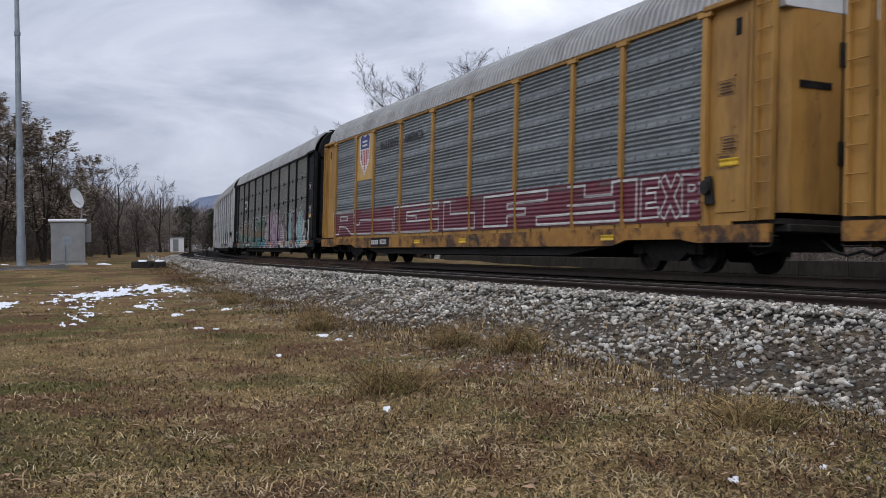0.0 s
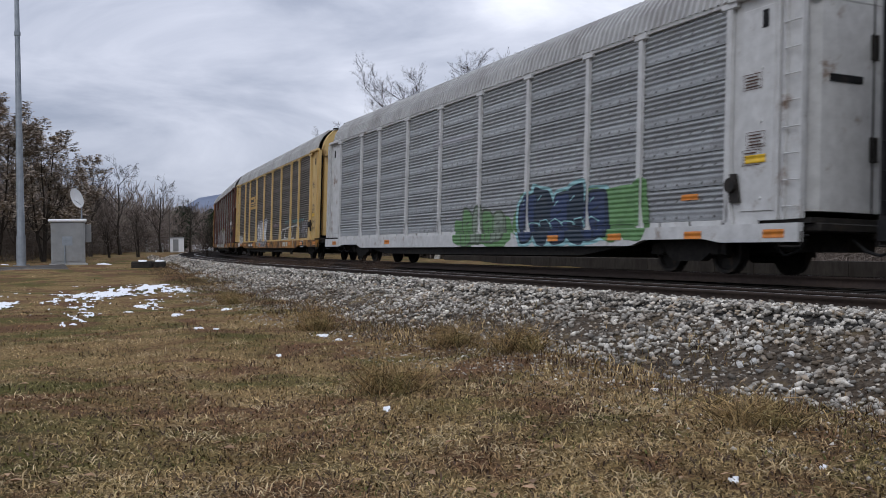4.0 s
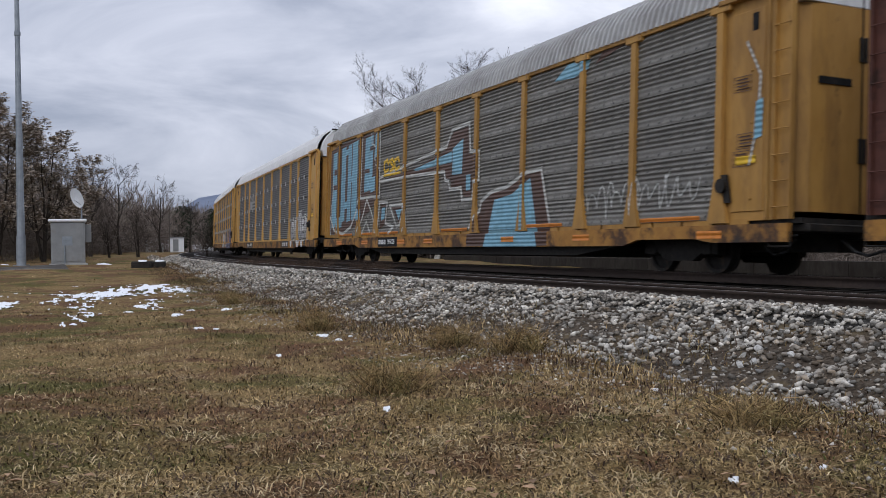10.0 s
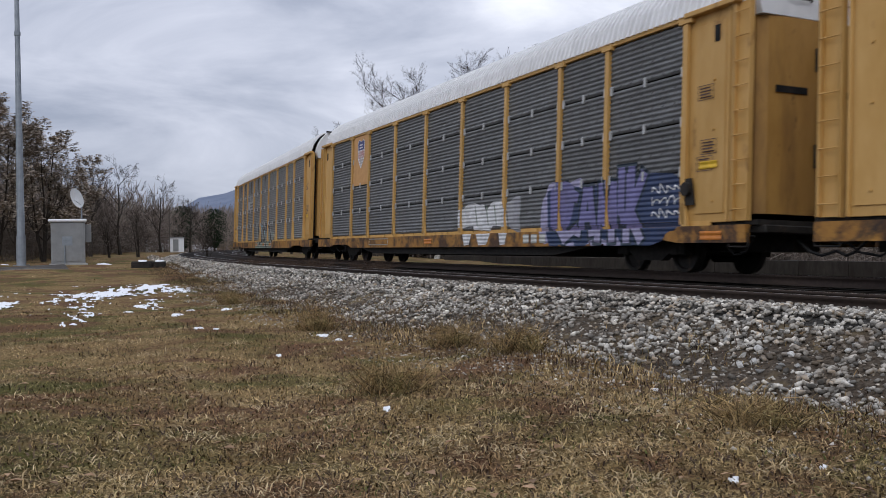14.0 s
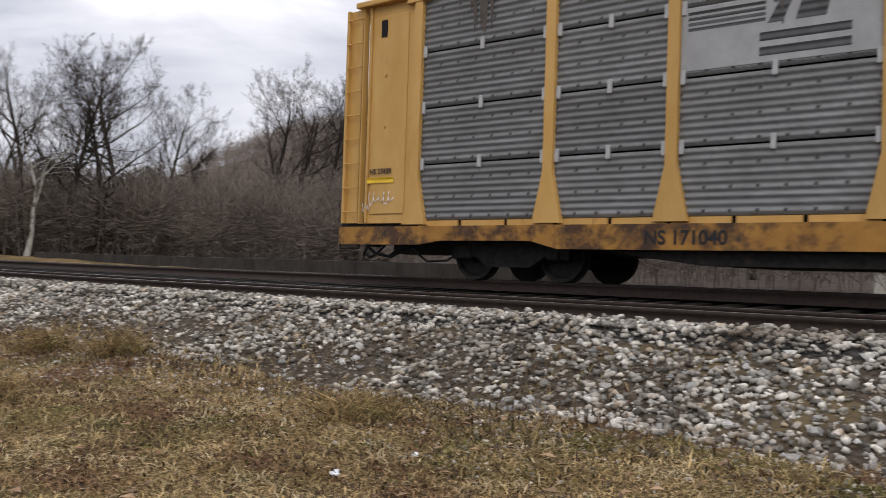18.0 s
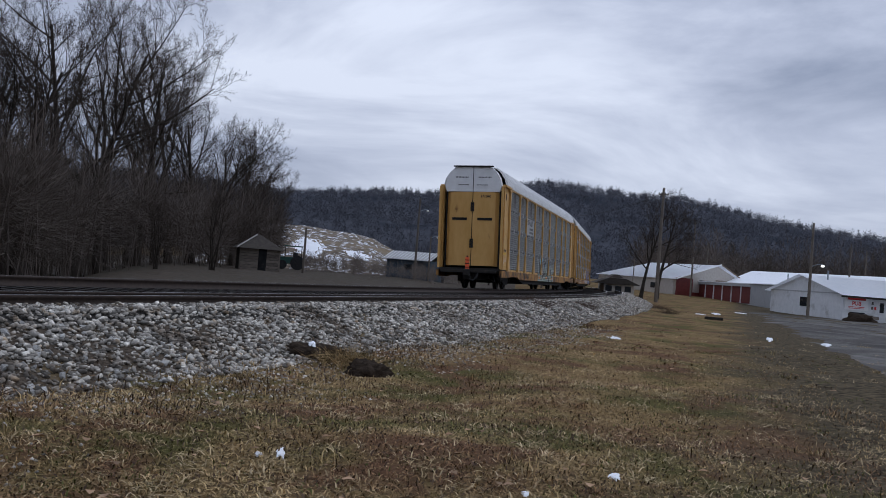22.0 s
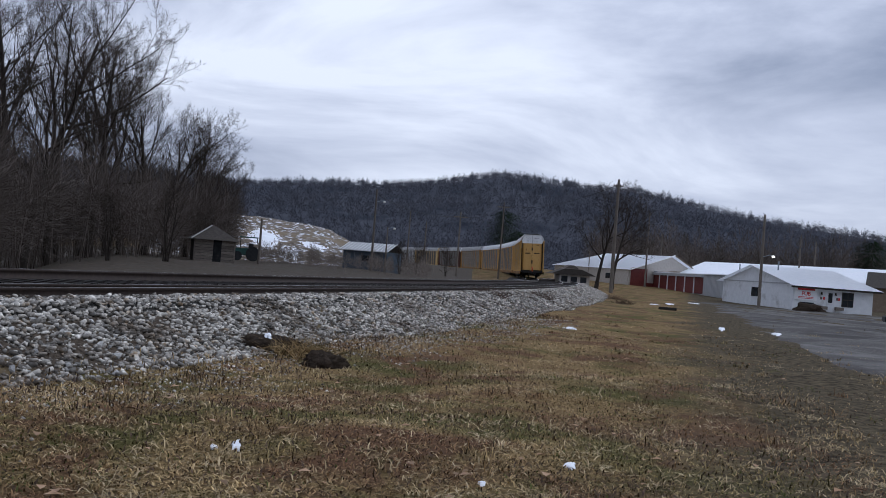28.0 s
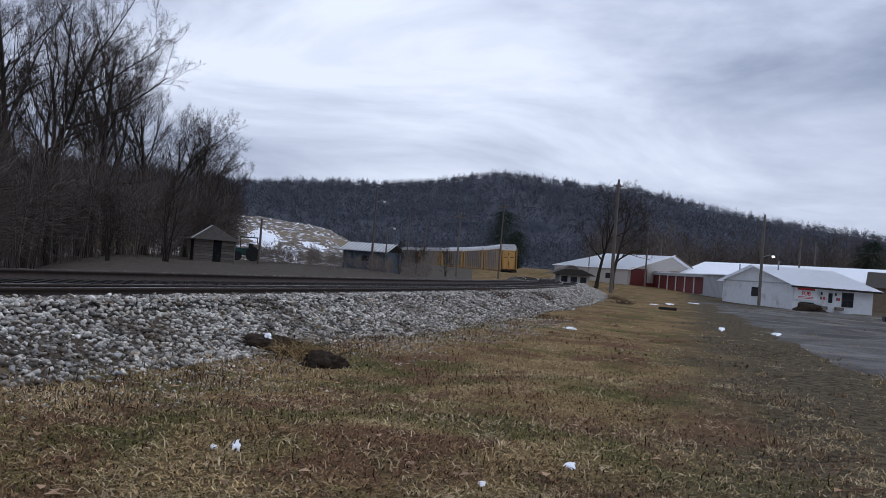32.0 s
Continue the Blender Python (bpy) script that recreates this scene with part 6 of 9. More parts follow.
house(16.6, 215, 4.0, 5, 2.4, M["white_siding"], M["roof_snow"], 10)
house(15.0, 260, 6.0, 6, 3.4, M["white_siding"], M["shingle"], -15)
house(14.0, 240, 5.0, 4, 1.6, M["white_siding"], M["roof_snow"], 5)
house(5.2, 200, 7.0, 5, 2.4, M["white_siding"], M["shingle"], -10, 200 * 0.034 + EYE - 1.2, "white house half hidden on the wooded slope")

# weathered wooden shed
sx = spot(-121.6, 75, 75 * -0.0126 + EYE, -121.6 + 8)
shed = thing("wooden_shed", "old unpainted board shed with a hipped roof and open doorway", "shed", "", sx)
part("wall", B(-1.45, 1.45, -1.3, 1.3, -0.3, 1.62), M["char"], shed)
for i in range(8):
    part("board", B(-1.5, -0.12, -1.36, -1.31, -0.1 + i * 0.215, 0.095 + i * 0.215), M["old_wood"], shed)
    part("board", B(0.5, 1.5, -1.36, -1.31, -0.1 + i * 0.215, 0.095 + i * 0.215), M["old_wood"], shed)
    part("board", B(1.46, 1.51, -1.3, 1.3, -0.1 + i * 0.215, 0.095 + i * 0.215), M["old_wood"], shed)
part("corner_board", B(-1.53, -1.43, -1.40, -1.3, -0.1, 1.62), M["old_wood"], shed)
part("corner_board", B(1.43, 1.53, -1.40, -1.3, -0.1, 1.62), M["old_wood"], shed)
# Flat black panel stands in for the shade inside the open doorway.
part("doorway", B(-0.12, 0.5, -1.33, -1.305, -0.1, 1.55), M["black_paint"], shed)
bm = bmesh.new()
e = [bm.verts.new(q) for q in ((-1.8, -1.7, 1.55), (1.8, -1.7, 1.55), (1.8, 1.7, 1.55), (-1.8, 1.7, 1.55))]
t = [bm.verts.new(q) for q in ((-0.15, 0, 2.62), (0.15, 0, 2.62))]
for f in ((e[0], e[1], t[1], t[0]), (e[1], e[2], t[1]), (e[2], e[3], t[0], t[1]), (e[3], e[0], t[0]), (e[3], e[2], e[1], e[0])):
    bm.faces.new(f)
part("roof", bm, M["shingle"], shed)
bm = rod(bmesh.new(), (-1.8, -1.72, 1.58), (-0.15, -0.02, 2.65), 0.05, 0.05, 6)
part("roof_hip", bm, M["concrete"], shed)

# tractor half hidden behind the shed
tr = thing("tractor", "small dull green tractor with a canopy", "tractor", "", spot(-123.6, 84, 84 * -0.0105 + EYE, -123.6))
part("chassis", B(-1.1, 0.9, -0.4, 0.4, 0.5, 1.1, 0.05), M["tractor_green"], tr)
part("canopy", B(-0.7, 0.9, -0.6, 0.6, 2.0, 2.08, 0.02), M["tractor_green"], tr)
for x, y in ((-0.6, -0.5), (-0.6, 0.5), (0.8, -0.5), (0.8, 0.5)):
    part("canopy_post", rod(bmesh.new(), (x, y, 1.0), (x, y, 2.0), 0.03), M["steel_dark"], tr)
for x, r in ((-0.8, 0.4), (0.5, 0.62)):
    for y in (-0.6, 0.6):
        part("tyre", rod(bmesh.new(), (x, y - 0.12, r), (x, y + 0.12, r), r, r, 18), M["rubber"], tr)
part("seat", B(0.1, 0.5, -0.2, 0.2, 1.1, 1.5, 0.05), M["rubber"], tr)

# snow-streaked spoil mound
vs, fs, mi, nx, ny = [], [], [], 300, 96
for i in range(nx):
    for j in range(ny):
        b = -118.0 - 13.4 * i / (nx - 1)
        u = j / (ny - 1)
        r = 116 + 44 * u
        prof = np.interp(b, [-131.4, -130.2, -128.4, -125, -121, -118], [0, 2.6, 5.2, 6.2, 6.0, 4.6])
        h = prof * min(1, (u * 1.8) ** 0.8) * (1 if u < 0.75 else 1 - (u - 0.75) * 3)
        x, y = at(b, r)
        h += (0.5 * noise.noise((x * 0.16, y * 0.16, 0)) + 0.22 * noise.noise((x * 0.6, y * 0.6, 4))) * (h > 0.3)
        vs.append((x, y, 0.03 + h))
for i in range(nx - 1):
    for j in range(ny - 1):
        fs.append((i * ny + j, (i + 1) * ny + j, (i + 1) * ny + j + 1, i * ny + j + 1))
        b, u = -118.0 - 13.4 * i / (nx - 1), j / (ny - 1)
        edge = 0.7 * noise.noise((i * 0.07, j * 0.14, 2)) + 0.8 * noise.noise((i * 0.3, j * 0.5, 7)) + 0.5 * noise.noise((i * 0.8, j * 1.1, 9))
        inside = min(((b + c) / w) ** 2 + ((u - v) / k) ** 2 for c, w, v, k in ((124.5, 0.85, 0.22, 0.13), (126.0, 0.6, 0.10, 0.07), (127.4, 0.8, 0.22, 0.04)))
        mi.append(1 if inside + edge < 0.85 else 0)
M["mound"] = mat("rubble_mound_with_snow", (0.07, 0.058, 0.045), (0.24, 0.19, 0.135), 0.95, scale=2.6, bump=0.9, detail=9, spot=(0.72, 0.74, 0.78), spot_scale=1.6, spot_at=0.56, spot_soft=0.02, stretch=(0.7, 0.7, 2.2), spot2=((0.20, 0.155, 0.10), 0.10, 0.60, 0.05))
mound_me = mesh_of("spoil_mound", vs, fs)
mound_me.materials.append(M["mound"])
mound_me.materials.append(M["snow"])
mound_me.polygons.foreach_set("material_index", mi)
tagged(linked("spoil_mound", mound_me, None), "brown rubble mound streaked with melting snow", "mound")

# blue shed
bs, w = face(-129.2, 107, -131.8, 104, 105 * -0.0105 + EYE)
blue = thing("blue_shed", "slate-blue metal shed with a pale ribbed roof", "shed", "", bs)
part("wall", B(0, w, 0, 3.2, -0.4, 2.1), M["blue_wall"], blue)
for i in range(12):
    part("siding_rib", B(w * i / 12, w * i / 12 + 0.05, -0.025, 0, -0.1, 2.1), M["blue_wall"], blue)
part("window", B(w * 0.42, w * 0.60, -0.05, -0.028, 1.0, 1.6), M["glass"], blue)
bm = bmesh.new()
prism(bm, [(-0.4, 2.05), (1.6, 2.95), (3.6, 2.05), (3.6, 2.12), (1.6, 3.03), (-0.4, 2.12)], -0.25, w + 0.25, "x")
rf = part("roof", bm, M["roof_zinc"], blue)
for i in range(14):
    x = -0.25 + (w + 0.5) * i / 13
    part("roof_rib", rod(bmesh.new(), (x, -0.4, 2.14), (x, 1.6, 3.05), 0.035, 0.035, 5), M["dish"], rf)


def utility_pole(b, r, top, base, label="weathered wooden utility pole", arm=None, lamp=None, wires=True, thick=0.14, lean=0.0):
    z0, z1 = base * r + EYE, top * r + EYE
    p = thing("utility_pole", label, "utility pole", "utility poles", spot(b, r, z0, b))
    h = z1 - z0
    part("shaft", rod(bmesh.new(), (0, 0, -0.6), (lean * h, 0, h), thick, thick * 0.62, 10), M["pole_wood"], p)
    if arm:
        part("crossarm", B(lean * h - arm, lean * h + arm, -0.06, 0.06, h - 0.75, h - 0.62), M["pole_wood"], p)
        for x in (-arm * 0.9, -arm * 0.4, arm * 0.4, arm * 0.9):
            part("insulator", rod(bmesh.new(), (lean * h + x, 0, h - 0.62), (lean * h + x, 0, h - 0.45), 0.05, 0.03, 8), M["glass"], p)
    if lamp:
        dx, dz, lit = lamp
        part("lamp_arm", hose(bmesh.new(), [(0, 0, h + dz - 0.2), (dx * 0.6, -0.1, h + dz), (dx, -0.2, h + dz)], 0.035), M["steel_pole"], p)
        bm = bmesh.new()
        bmesh.ops.create_uvsphere(bm, u_segments=12, v_segments=8, radius=0.15)
        for v in bm.verts:
            v.co = Vector((dx + v.co.x, -0.2 + v.co.y, h + dz - 0.12 + v.co.z * 0.7))
        part("lamp", bm, M["bulb"] if lit else M["lamp_glass"], p)
    return p


utility_pole(-130.9, 103, 0.0744, -0.012, lamp=(0.9, -1.2, False))
utility_pole(-131.72, 100, 0.036, -0.012, "short pole with a meter box and lamp", lamp=(0.7, 0.0, False), thick=0.1)
utility_pole(-138.5, 130, 0.0714, -0.0078, arm=0.8, lean=0.01)
utility_pole(-136.0, 125, 0.0579, -0.0083, arm=0.9)
utility_pole(-134.0, 150, 0.045, -0.006)
utility_pole(-133.0, 160, 0.055, -0.004)
utility_pole(-145.18, 100, 0.1029, -0.0079, "tall pale utility pole with a transformer can", arm=0.5, thick=0.2)
utility_pole(-143.8, 150, 0.031, -0.006, thick=0.1)
utility_pole(-147.1, 140, 0.070, -0.006)
utility_pole(-147.9, 150, 0.05, -0.006)
utility_pole(-155.5, 140, 0.058, -0.0)
utility_pole(-156.3, 155, 0.052, 0.0)
utility_pole(-153.5, 85, 0.0758, -0.0123, "dark pole with a glowing area lamp on an arm", lamp=(0.9, -3.4, True))
utility_pole(-124.3, 78, 0.034, -0.011, "leaning rusty pipe beside the shed", thick=0.12)
utility_pole(15.9, 150, 0.042, -0.001, thick=0.1)


def cable(a, b, sag, n=14):
    bm = bmesh.new()
    pts = []
    for i in range(n + 1):
        u = i / n
        p = Vector(a).lerp(Vector(b), u)
        p.z -= sag * 4 * u * (1 - u)
        pts.append(p)
    hose(bm, pts, 0.025, 4)
    tagged(part("overhead_cable", bm, M["wire"]), "thin black overhead cable between poles", "cable", "overhead cables")


def head(b, r, top):
    x, y = at(b, r)
    return (x, y, top * r + EYE - 0.5)


cable(head(-138.5, 130, 0.0714), head(-136.0, 125, 0.0579), 0.8)
cable(head(-136.0, 125, 0.0579), head(-130.9, 103, 0.0744), 0.9)
cable(head(-145.18, 100, 0.1029), head(-138.5, 130, 0.0714), 1.0)
cable(head(-145.18, 100, 0.1029), head(-147.1, 140, 0.07), 1.0)
cable(head(-155.5, 140, 0.058), head(-163.0, 110, 0.075), 0.8)
cable(head(-156.3, 155, 0.052), head(-163.0, 120, 0.055), 0.8)

# large building with a snowy roof
gm, gw = face(-146.25, 143, -149.95, 152, 0.42)
big = thing("community_hall", "long beige hall with a snow-covered roof and red-brown corner", "building", "", gm)
back = 18.0
part("front_wall", B(0, gw, 0, 0.3, -0.5, 2.7), M["beige"], big)
bm = bmesh.new()
prism(bm, [(0, 2.7), (gw, 2.7), (gw * 0.6, 4.9)], 0.0, 0.3, "y")
part("gable", bm, M["beige"], big)
part("base_band", B(-0.05, gw * 0.62, -0.06, 0, -0.5, 0.75), M["red_door"], big)
part("corner_panel", B(-0.04, gw * 0.24, -0.08, -0.061, 0.75, 2.75), M["red_door"], big)
part("side_wall", B(-0.3, 0, 0.3, back, -0.5, 2.5), M["beige"], big)
part("back_wall", B(0, gw, back, back + 0.3, -0.5, 2.7), M["beige"], big)
part("far_side_wall", B(gw, gw + 0.3, 0.3, back, -0.5, 2.7), M["beige"], big)
part("side_window", B(-0.34, -0.303, 4.2, 5.2, 1.0, 1.8), M["glass"], big)
for x in (gw * 0.34, gw * 0.44):
    part("window", B(x, x + 0.9, -0.04, -0.003, 2.0, 2.6), M["glass"], big)
for k in range(7):
    part("letter_bar", B(gw * 0.58 + k * 0.33, gw * 0.58 + k * 0.33 + 0.22, -0.03, -0.003, 2.55, 2.85), M["brown_wall"], big)
for x0, hip in ((-0.6, 3.0), (gw + 0.6, 3.0)):
    bm = bmesh.new()
    e = [bm.verts.new(q) for q in ((x0, -0.7, 2.5), (x0, back + 0.5, 2.5), (gw * 0.6, back - hip, 5.05), (gw * 0.6, -0.7, 5.05))]
    bm.faces.new(e if x0 > 0 else e[::-1])
    bmesh.ops.solidify(bm, geom=bm.faces[:], thickness=-0.22)
    part("roof", bm, M["roof_snow"], big, "snow-covered roof slope")
bm = bmesh.new()
e = [bm.verts.new(q) for q in ((-0.6, back + 0.5, 2.5), (gw + 0.6, back + 0.5, 2.5), (gw * 0.6, back - 3.0, 5.05))]
bm.faces.new(e)
part("hip_roof", bm, M["roof_snow"], big, "snow-covered hipped end")
for sx, x in ((-1, -0.6), (1, gw + 0.6)):
    part("barge_board", rod(bmesh.new(), (x, -0.72, 2.55), (gw * 0.6, -0.72, 5.15), 0.09, 0.09, 6), M["brown_wall"] if sx > 0 else M["sign_white"], big)

pav = thing("pavilion", "small open pavilion with a stepped dark roof", "pavilion", "", spot(-142.75, 122, 0.3, -142.75 + 12))
part("shelter", B(-1.6, 2.2, -1.4, 1.4, -0.5, 1.15), M["beige"], pav)
for x in (-1.0, 0.2, 1.4):
    part("opening", B(x - 0.4, x + 0.4, -1.43, -1.403, 0.25, 0.95), M["glass"], pav)
for k, (w, z) in enumerate(((2.9, 1.15), (0.9, 1.95))):
    bm = bmesh.new()
    prism(bm, [(-w, z), (w, z), (w * 0.35, z + 0.75 - 0.35 * k), (-w * 0.35, z + 0.75 - 0.35 * k)], -1.9 + k, 1.9 - k, "y")
    part("roof", bm, M["shingle"] if k == 0 else M["old_wood"], pav)

# garages with red doors
gm, gl = face(-147.05, 150, -150.4, 128, 138 * -0.0064 + EYE)
gar = thing("garage_row", "row of storage garages with dark red doors and white posts", "garages", "", gm)
part("wall", B(0, gl, 0.1, 6, -0.5, 2.35), M["white_siding"], gar)
part("fascia", B(-0.1, gl + 0.1, -0.25, 0.1, 2.05, 2.4), M["grey_metal"], gar)
part("roof", B(-0.2, gl + 0.2, -0.3, 6.2, 2.4, 2.5), M["roof_snow"], gar)
for i in range(7):
    a, b = gl * i / 7 + 0.25, gl * (i + 1) / 7 - 0.15
    d = part("garage_door", B(a, b, 0.03, 0.09, -0.1, 2.05), M["red_door"], gar, "dark red roll-up door")
    for k in range(5):
        part("slat", B(a + 0.05, b - 0.05, 0.01, 0.028, 0.0 + k * 0.41, 0.36 + k * 0.41), M["red_door"], d)
    part("post", B(gl * i / 7 + 0.02, gl * i / 7 + 0.2, -0.05, 0.09, -0.3, 2.05), M["white_siding"], gar)
gm, gl = face(-150.4, 127, -151.6, 119, 122 * -0.008 + EYE)
ann = thing("metal_annex", "grey corrugated metal annex", "shed", "", gm)
part("wall", B(0, gl, 0.0, 6, -0.5, 2.5), M["grey_metal"], ann)
for i in range(18):
    part("rib", B(gl * i / 18, gl * i / 18 + 0.06, -0.03, 0, -0.3, 2.5), M["grey_metal"], ann)
part("roof", B(-0.1, gl + 0.1, -0.2, 6.2, 2.5, 2.6), M["roof_snow"], ann)

# long low building behind
gm, gl = face(-149.3, 150, -159.1, 128, EYE - 0.5)
lb = thing("long_building", "long low building with a snow-covered roof", "building", "", gm)
part("wall", B(0, gl, 0, 9, -0.8, 2.0), M["brown_wall"], lb)
bm = bmesh.new()
prism(bm, [(-1.0, 2.1), (4.5, 4.15), (10, 2.1), (10, 2.25), (4.5, 4.35), (-1.0, 2.25)], -0.6, gl + 0.3, "x")
part("roof", bm, M["roof_snow"], lb, "snow-covered roof")
part("eave", B(-0.6, gl + 0.3, -1.1, -0.95, 1.75, 2.1), M["shingle"], lb)
part("vent_pipe", rod(bmesh.new(), (gl * 0.3, 1.5, 2.4), (gl * 0.3, 1.5, 4.1), 0.09), M["steel_pole"], lb)
gm, gl = face(-159.1, 122, -163.5, 122, EYE - 0.6)
br = thing("brown_house", "low brown house with a dark shingle roof", "house", "", gm)
part("wall", B(0, gl, 0, 8, -0.8, 2.1), M["brown_wall"], br)
bm = bmesh.new()
prism(bm, [(-0.5, 2.0), (4, 3.9), (8.5, 2.0)], -0.3, gl + 0.3, "x")
part("roof", bm, M["shingle"], br)

# white roadside building with sign
pz = -0.15
gm, gl = face(-151.5, 107, -155.27, 94, pz)
cm, cl = face(-155.27, 94, -159.38, 98, pz)
pub = thing("roadside_pub", "low white roadside building with snowy roof and red lettered sign", "building", "", cm)
rel = cm.inverted() @ gm
ax = rel.translation
depth = Vector((ax.x, ax.y, 0))
part("front_wall", B(0, cl, 0, 0.25, -0.6, 2.35), M["white_siding"], pub)
side = Matrix.Rotation(math.atan2(depth.y, depth.x), 4, "Z")
L = depth.length
bm = B(0, L, -0.25, 0, -0.6, 2.35)
part("side_wall", bm, M["white_siding"], pub, m=side)
bm = bmesh.new()
prism(bm, [(0, 2.35), (L, 2.35), (L * 0.53, 3.95)], -0.25, 0.0, "y")
part("gable", bm, M["white_siding"], pub, m=side)
part("belt_board", B(0, L, 0.0, 0.03, 2.3, 2.4), M["grey_metal"], pub, m=side)
part("side_window", B(L * 0.42, L * 0.55, 0.0, 0.05, 0.9, 1.8), M["glass"], pub, m=side)
dirv = depth.normalized()
for t0, t1, lab in ((-0.06, 0.53, "front"), (1.05, 0.53, "back")):
    bm = bmesh.new()
    a, b = dirv * L * t0, dirv * L * t1
    za, zb = (2.2, 4.0)
    c = [bm.verts.new(q) for q in ((a.x - 0.5, a.y, za), (a.x + cl + 0.5, a.y, za), (b.x + cl + 0.5, b.y, zb), (b.x - 0.5, b.y, zb))]
    bm.faces.new(c)
    bmesh.ops.solidify(bm, geom=bm.faces[:], thickness=-0.16)
    part("roof", bm, M["roof_snow"], pub, "snow-covered roof slope")
part("eave_board", B(-0.5, cl + 0.5, -0.75, -0.62, 2.02, 2.2), M["shingle"], pub)
sg = part("sign", B(0.15, 2.35, -0.10, -0.01, 0.95, 2.15), M["sign_white"], pub, "white sign board with red lettering")
text_mesh("PUB", 0.5, M["sign_red"], sg, Matrix.Translation((1.25, -0.11, 1.52)) @ Matrix.Rotation(radians(90), 4, "X"))
part("name_bar", B(0.4, 2.1, -0.115, -0.102, 1.85, 2.05), M["sign_red"], sg)
for z in (1.08, 1.2):
    part("line_bar", B(0.5, 2.0, -0.115, -0.102, z, z + 0.05), M["sign_red"], sg)
part("low_window", B(0.75, 2.1, -0.06, -0.003, 0.4, 0.75), M["glass"], pub)
dr = part("door", B(3.35, 4.0, -0.07, -0.003, -0.05, 1.95), M["white_siding"], pub, "white glazed door")
part("door_pane", B(3.47, 3.88, -0.085, -0.072, 0.85, 1.75), M["glass"], dr)
for x in (2.75, 4.15):
    part("wall_lamp", rod(bmesh.new(), (x, -0.15, 1.55), (x, -0.15, 1.8), 0.09, 0.06), M["shingle"], pub)
win = part("window", B(4.85, 6.0, -0.06, -0.003, 0.55, 1.9), M["shingle"], pub, "four-pane window")
for i in range(2):
    for k in range(2):
        part("pane", B(4.92 + i * 0.54, 5.40 + i * 0.54, -0.075, -0.062, 0.62 + k * 0.64, 1.18 + k * 0.64), M["glass"], win)
for x0 in (2.45, 4.05):
    part("bench", B(x0, x0 + 0.8, -0.5, -0.2, 0.2, 0.5, 0.02), M["old_wood"], pub)
part("vent_pipe", rod(bmesh.new(), (1.5, 6.0, 3.6), (1.5, 6.0, 4.5), 0.08), M["steel_pole"], pub)
for i, x in enumerate((2.7, 3.0, 4.3, 4.5)):
    part("notice", B(x, x + 0.18, -0.02, -0.003, 1.1, 1.35), M["sign_red"] if i % 2 else M["old_wood"], pub)


def heap(name, label, b, r, long, wide, high, seed, material, turn=0, z=None, category="soil heap"):
    bm = bmesh.new()
    bmesh.ops.create_icosphere(bm, subdivisions=4, radius=1.0)
    noise.seed_set(seed)
    for v in bm.verts:
        k = 1 + 0.35 * noise.noise(v.co * 1.6 + Vector((seed, 0, 0))) + 0.2 * noise.noise(v.co * 5) + 0.16 * noise.noise(v.co * 13)
        v.co = Vector((v.co.x * long / 2 * k, v.co.y * wide / 2 * k, max(v.co.z, -0.12) * high * k))
    for f in bm.faces:
        f.smooth = True
    ob = tagged(part(name, bm, material), label, category)
    ob.matrix_basis = spot(b, r, z, b + turn)
    return ob


heap("soil_mound", "dark heap of bare soil dusted with snow", -125.4, 13.0, 1.0, 0.55, 0.17, 5, M["soil"], 0, 0.02)
heap("soil_mound", "dark lump of upturned soil on the grass", -128.7, 11.8, 0.60, 0.36, 0.18, 9, M["soil"])
heap("soil_mound", "small brown gravel pile before the white building", -156.2, 88, 2.8, 2.0, 0.75, 12, M["soil"], 0, -0.25, "gravel pile")
snow(-125.2, 14.1, 0.5, 0.1, seed=901, lift=0.02, z=0.19, ragged=0.5)

# charred timbers with snow, close by
hb = thing("timber_pile", "charred broken timbers and branches dusted with snow", "debris", "", spot(-91.6, 5.75, None, -91.6))
tim = random.Random(3)
for i, (x0, y0, x1, y1, z1, r) in enumerate(((-0.60, 0.05, 0.42, 0.20, 0.17, 0.022), (-0.5, 0.0, 0.35, 0.08, 0.10, 0.03), (-0.30, -0.10, 0.52, -0.02, 0.06, 0.045), (-0.10, -0.16, 0.46, -0.12, 0.03, 0.05), (0.42, -0.1, 0.62, 0.05, 0.30, 0.022), (-0.2, 0.1, 0.3, -0.2, 0.08, 0.03), (-0.35, -0.15, 0.1, -0.20, 0.03, 0.04))):
    bm = bmesh.new()
    a, b = Vector((x0, y0, 0.04)), Vector((x1, y1, 0.04 + z1))
    pts = [a.lerp(b, k / 5) + Vector((0, tim.uniform(-0.02, 0.02), tim.uniform(-0.015, 0.02))) * (0 < k < 5) for k in range(6)]
    for k in range(5):
        rod(bm, pts[k], pts[k + 1], r * tim.uniform(0.75, 1.1), r * tim.uniform(0.6, 1.0), 7)
    part("timber", bm, M["char"], hb)
for i in range(34):
    bm = bmesh.new()
    x, y = tim.uniform(-0.5, 0.55), tim.uniform(-0.22, 0.18)
    a = Vector((x, y, tim.uniform(0.02, 0.10)))
    t = tim.uniform(0, 6.28)
    m = a + Vector((math.cos(t), math.sin(t) * 0.6, tim.uniform(-0.05, 0.35))) * tim.uniform(0.08, 0.18)
    b = m + Vector((math.cos(t + 0.5), math.sin(t + 0.5) * 0.6, tim.uniform(-0.3, 0.3))) * tim.uniform(0.06, 0.14)
    hose(bm, [a, m, b], tim.uniform(0.006, 0.014), 5)
    part("branch", bm, M["char"], hb)
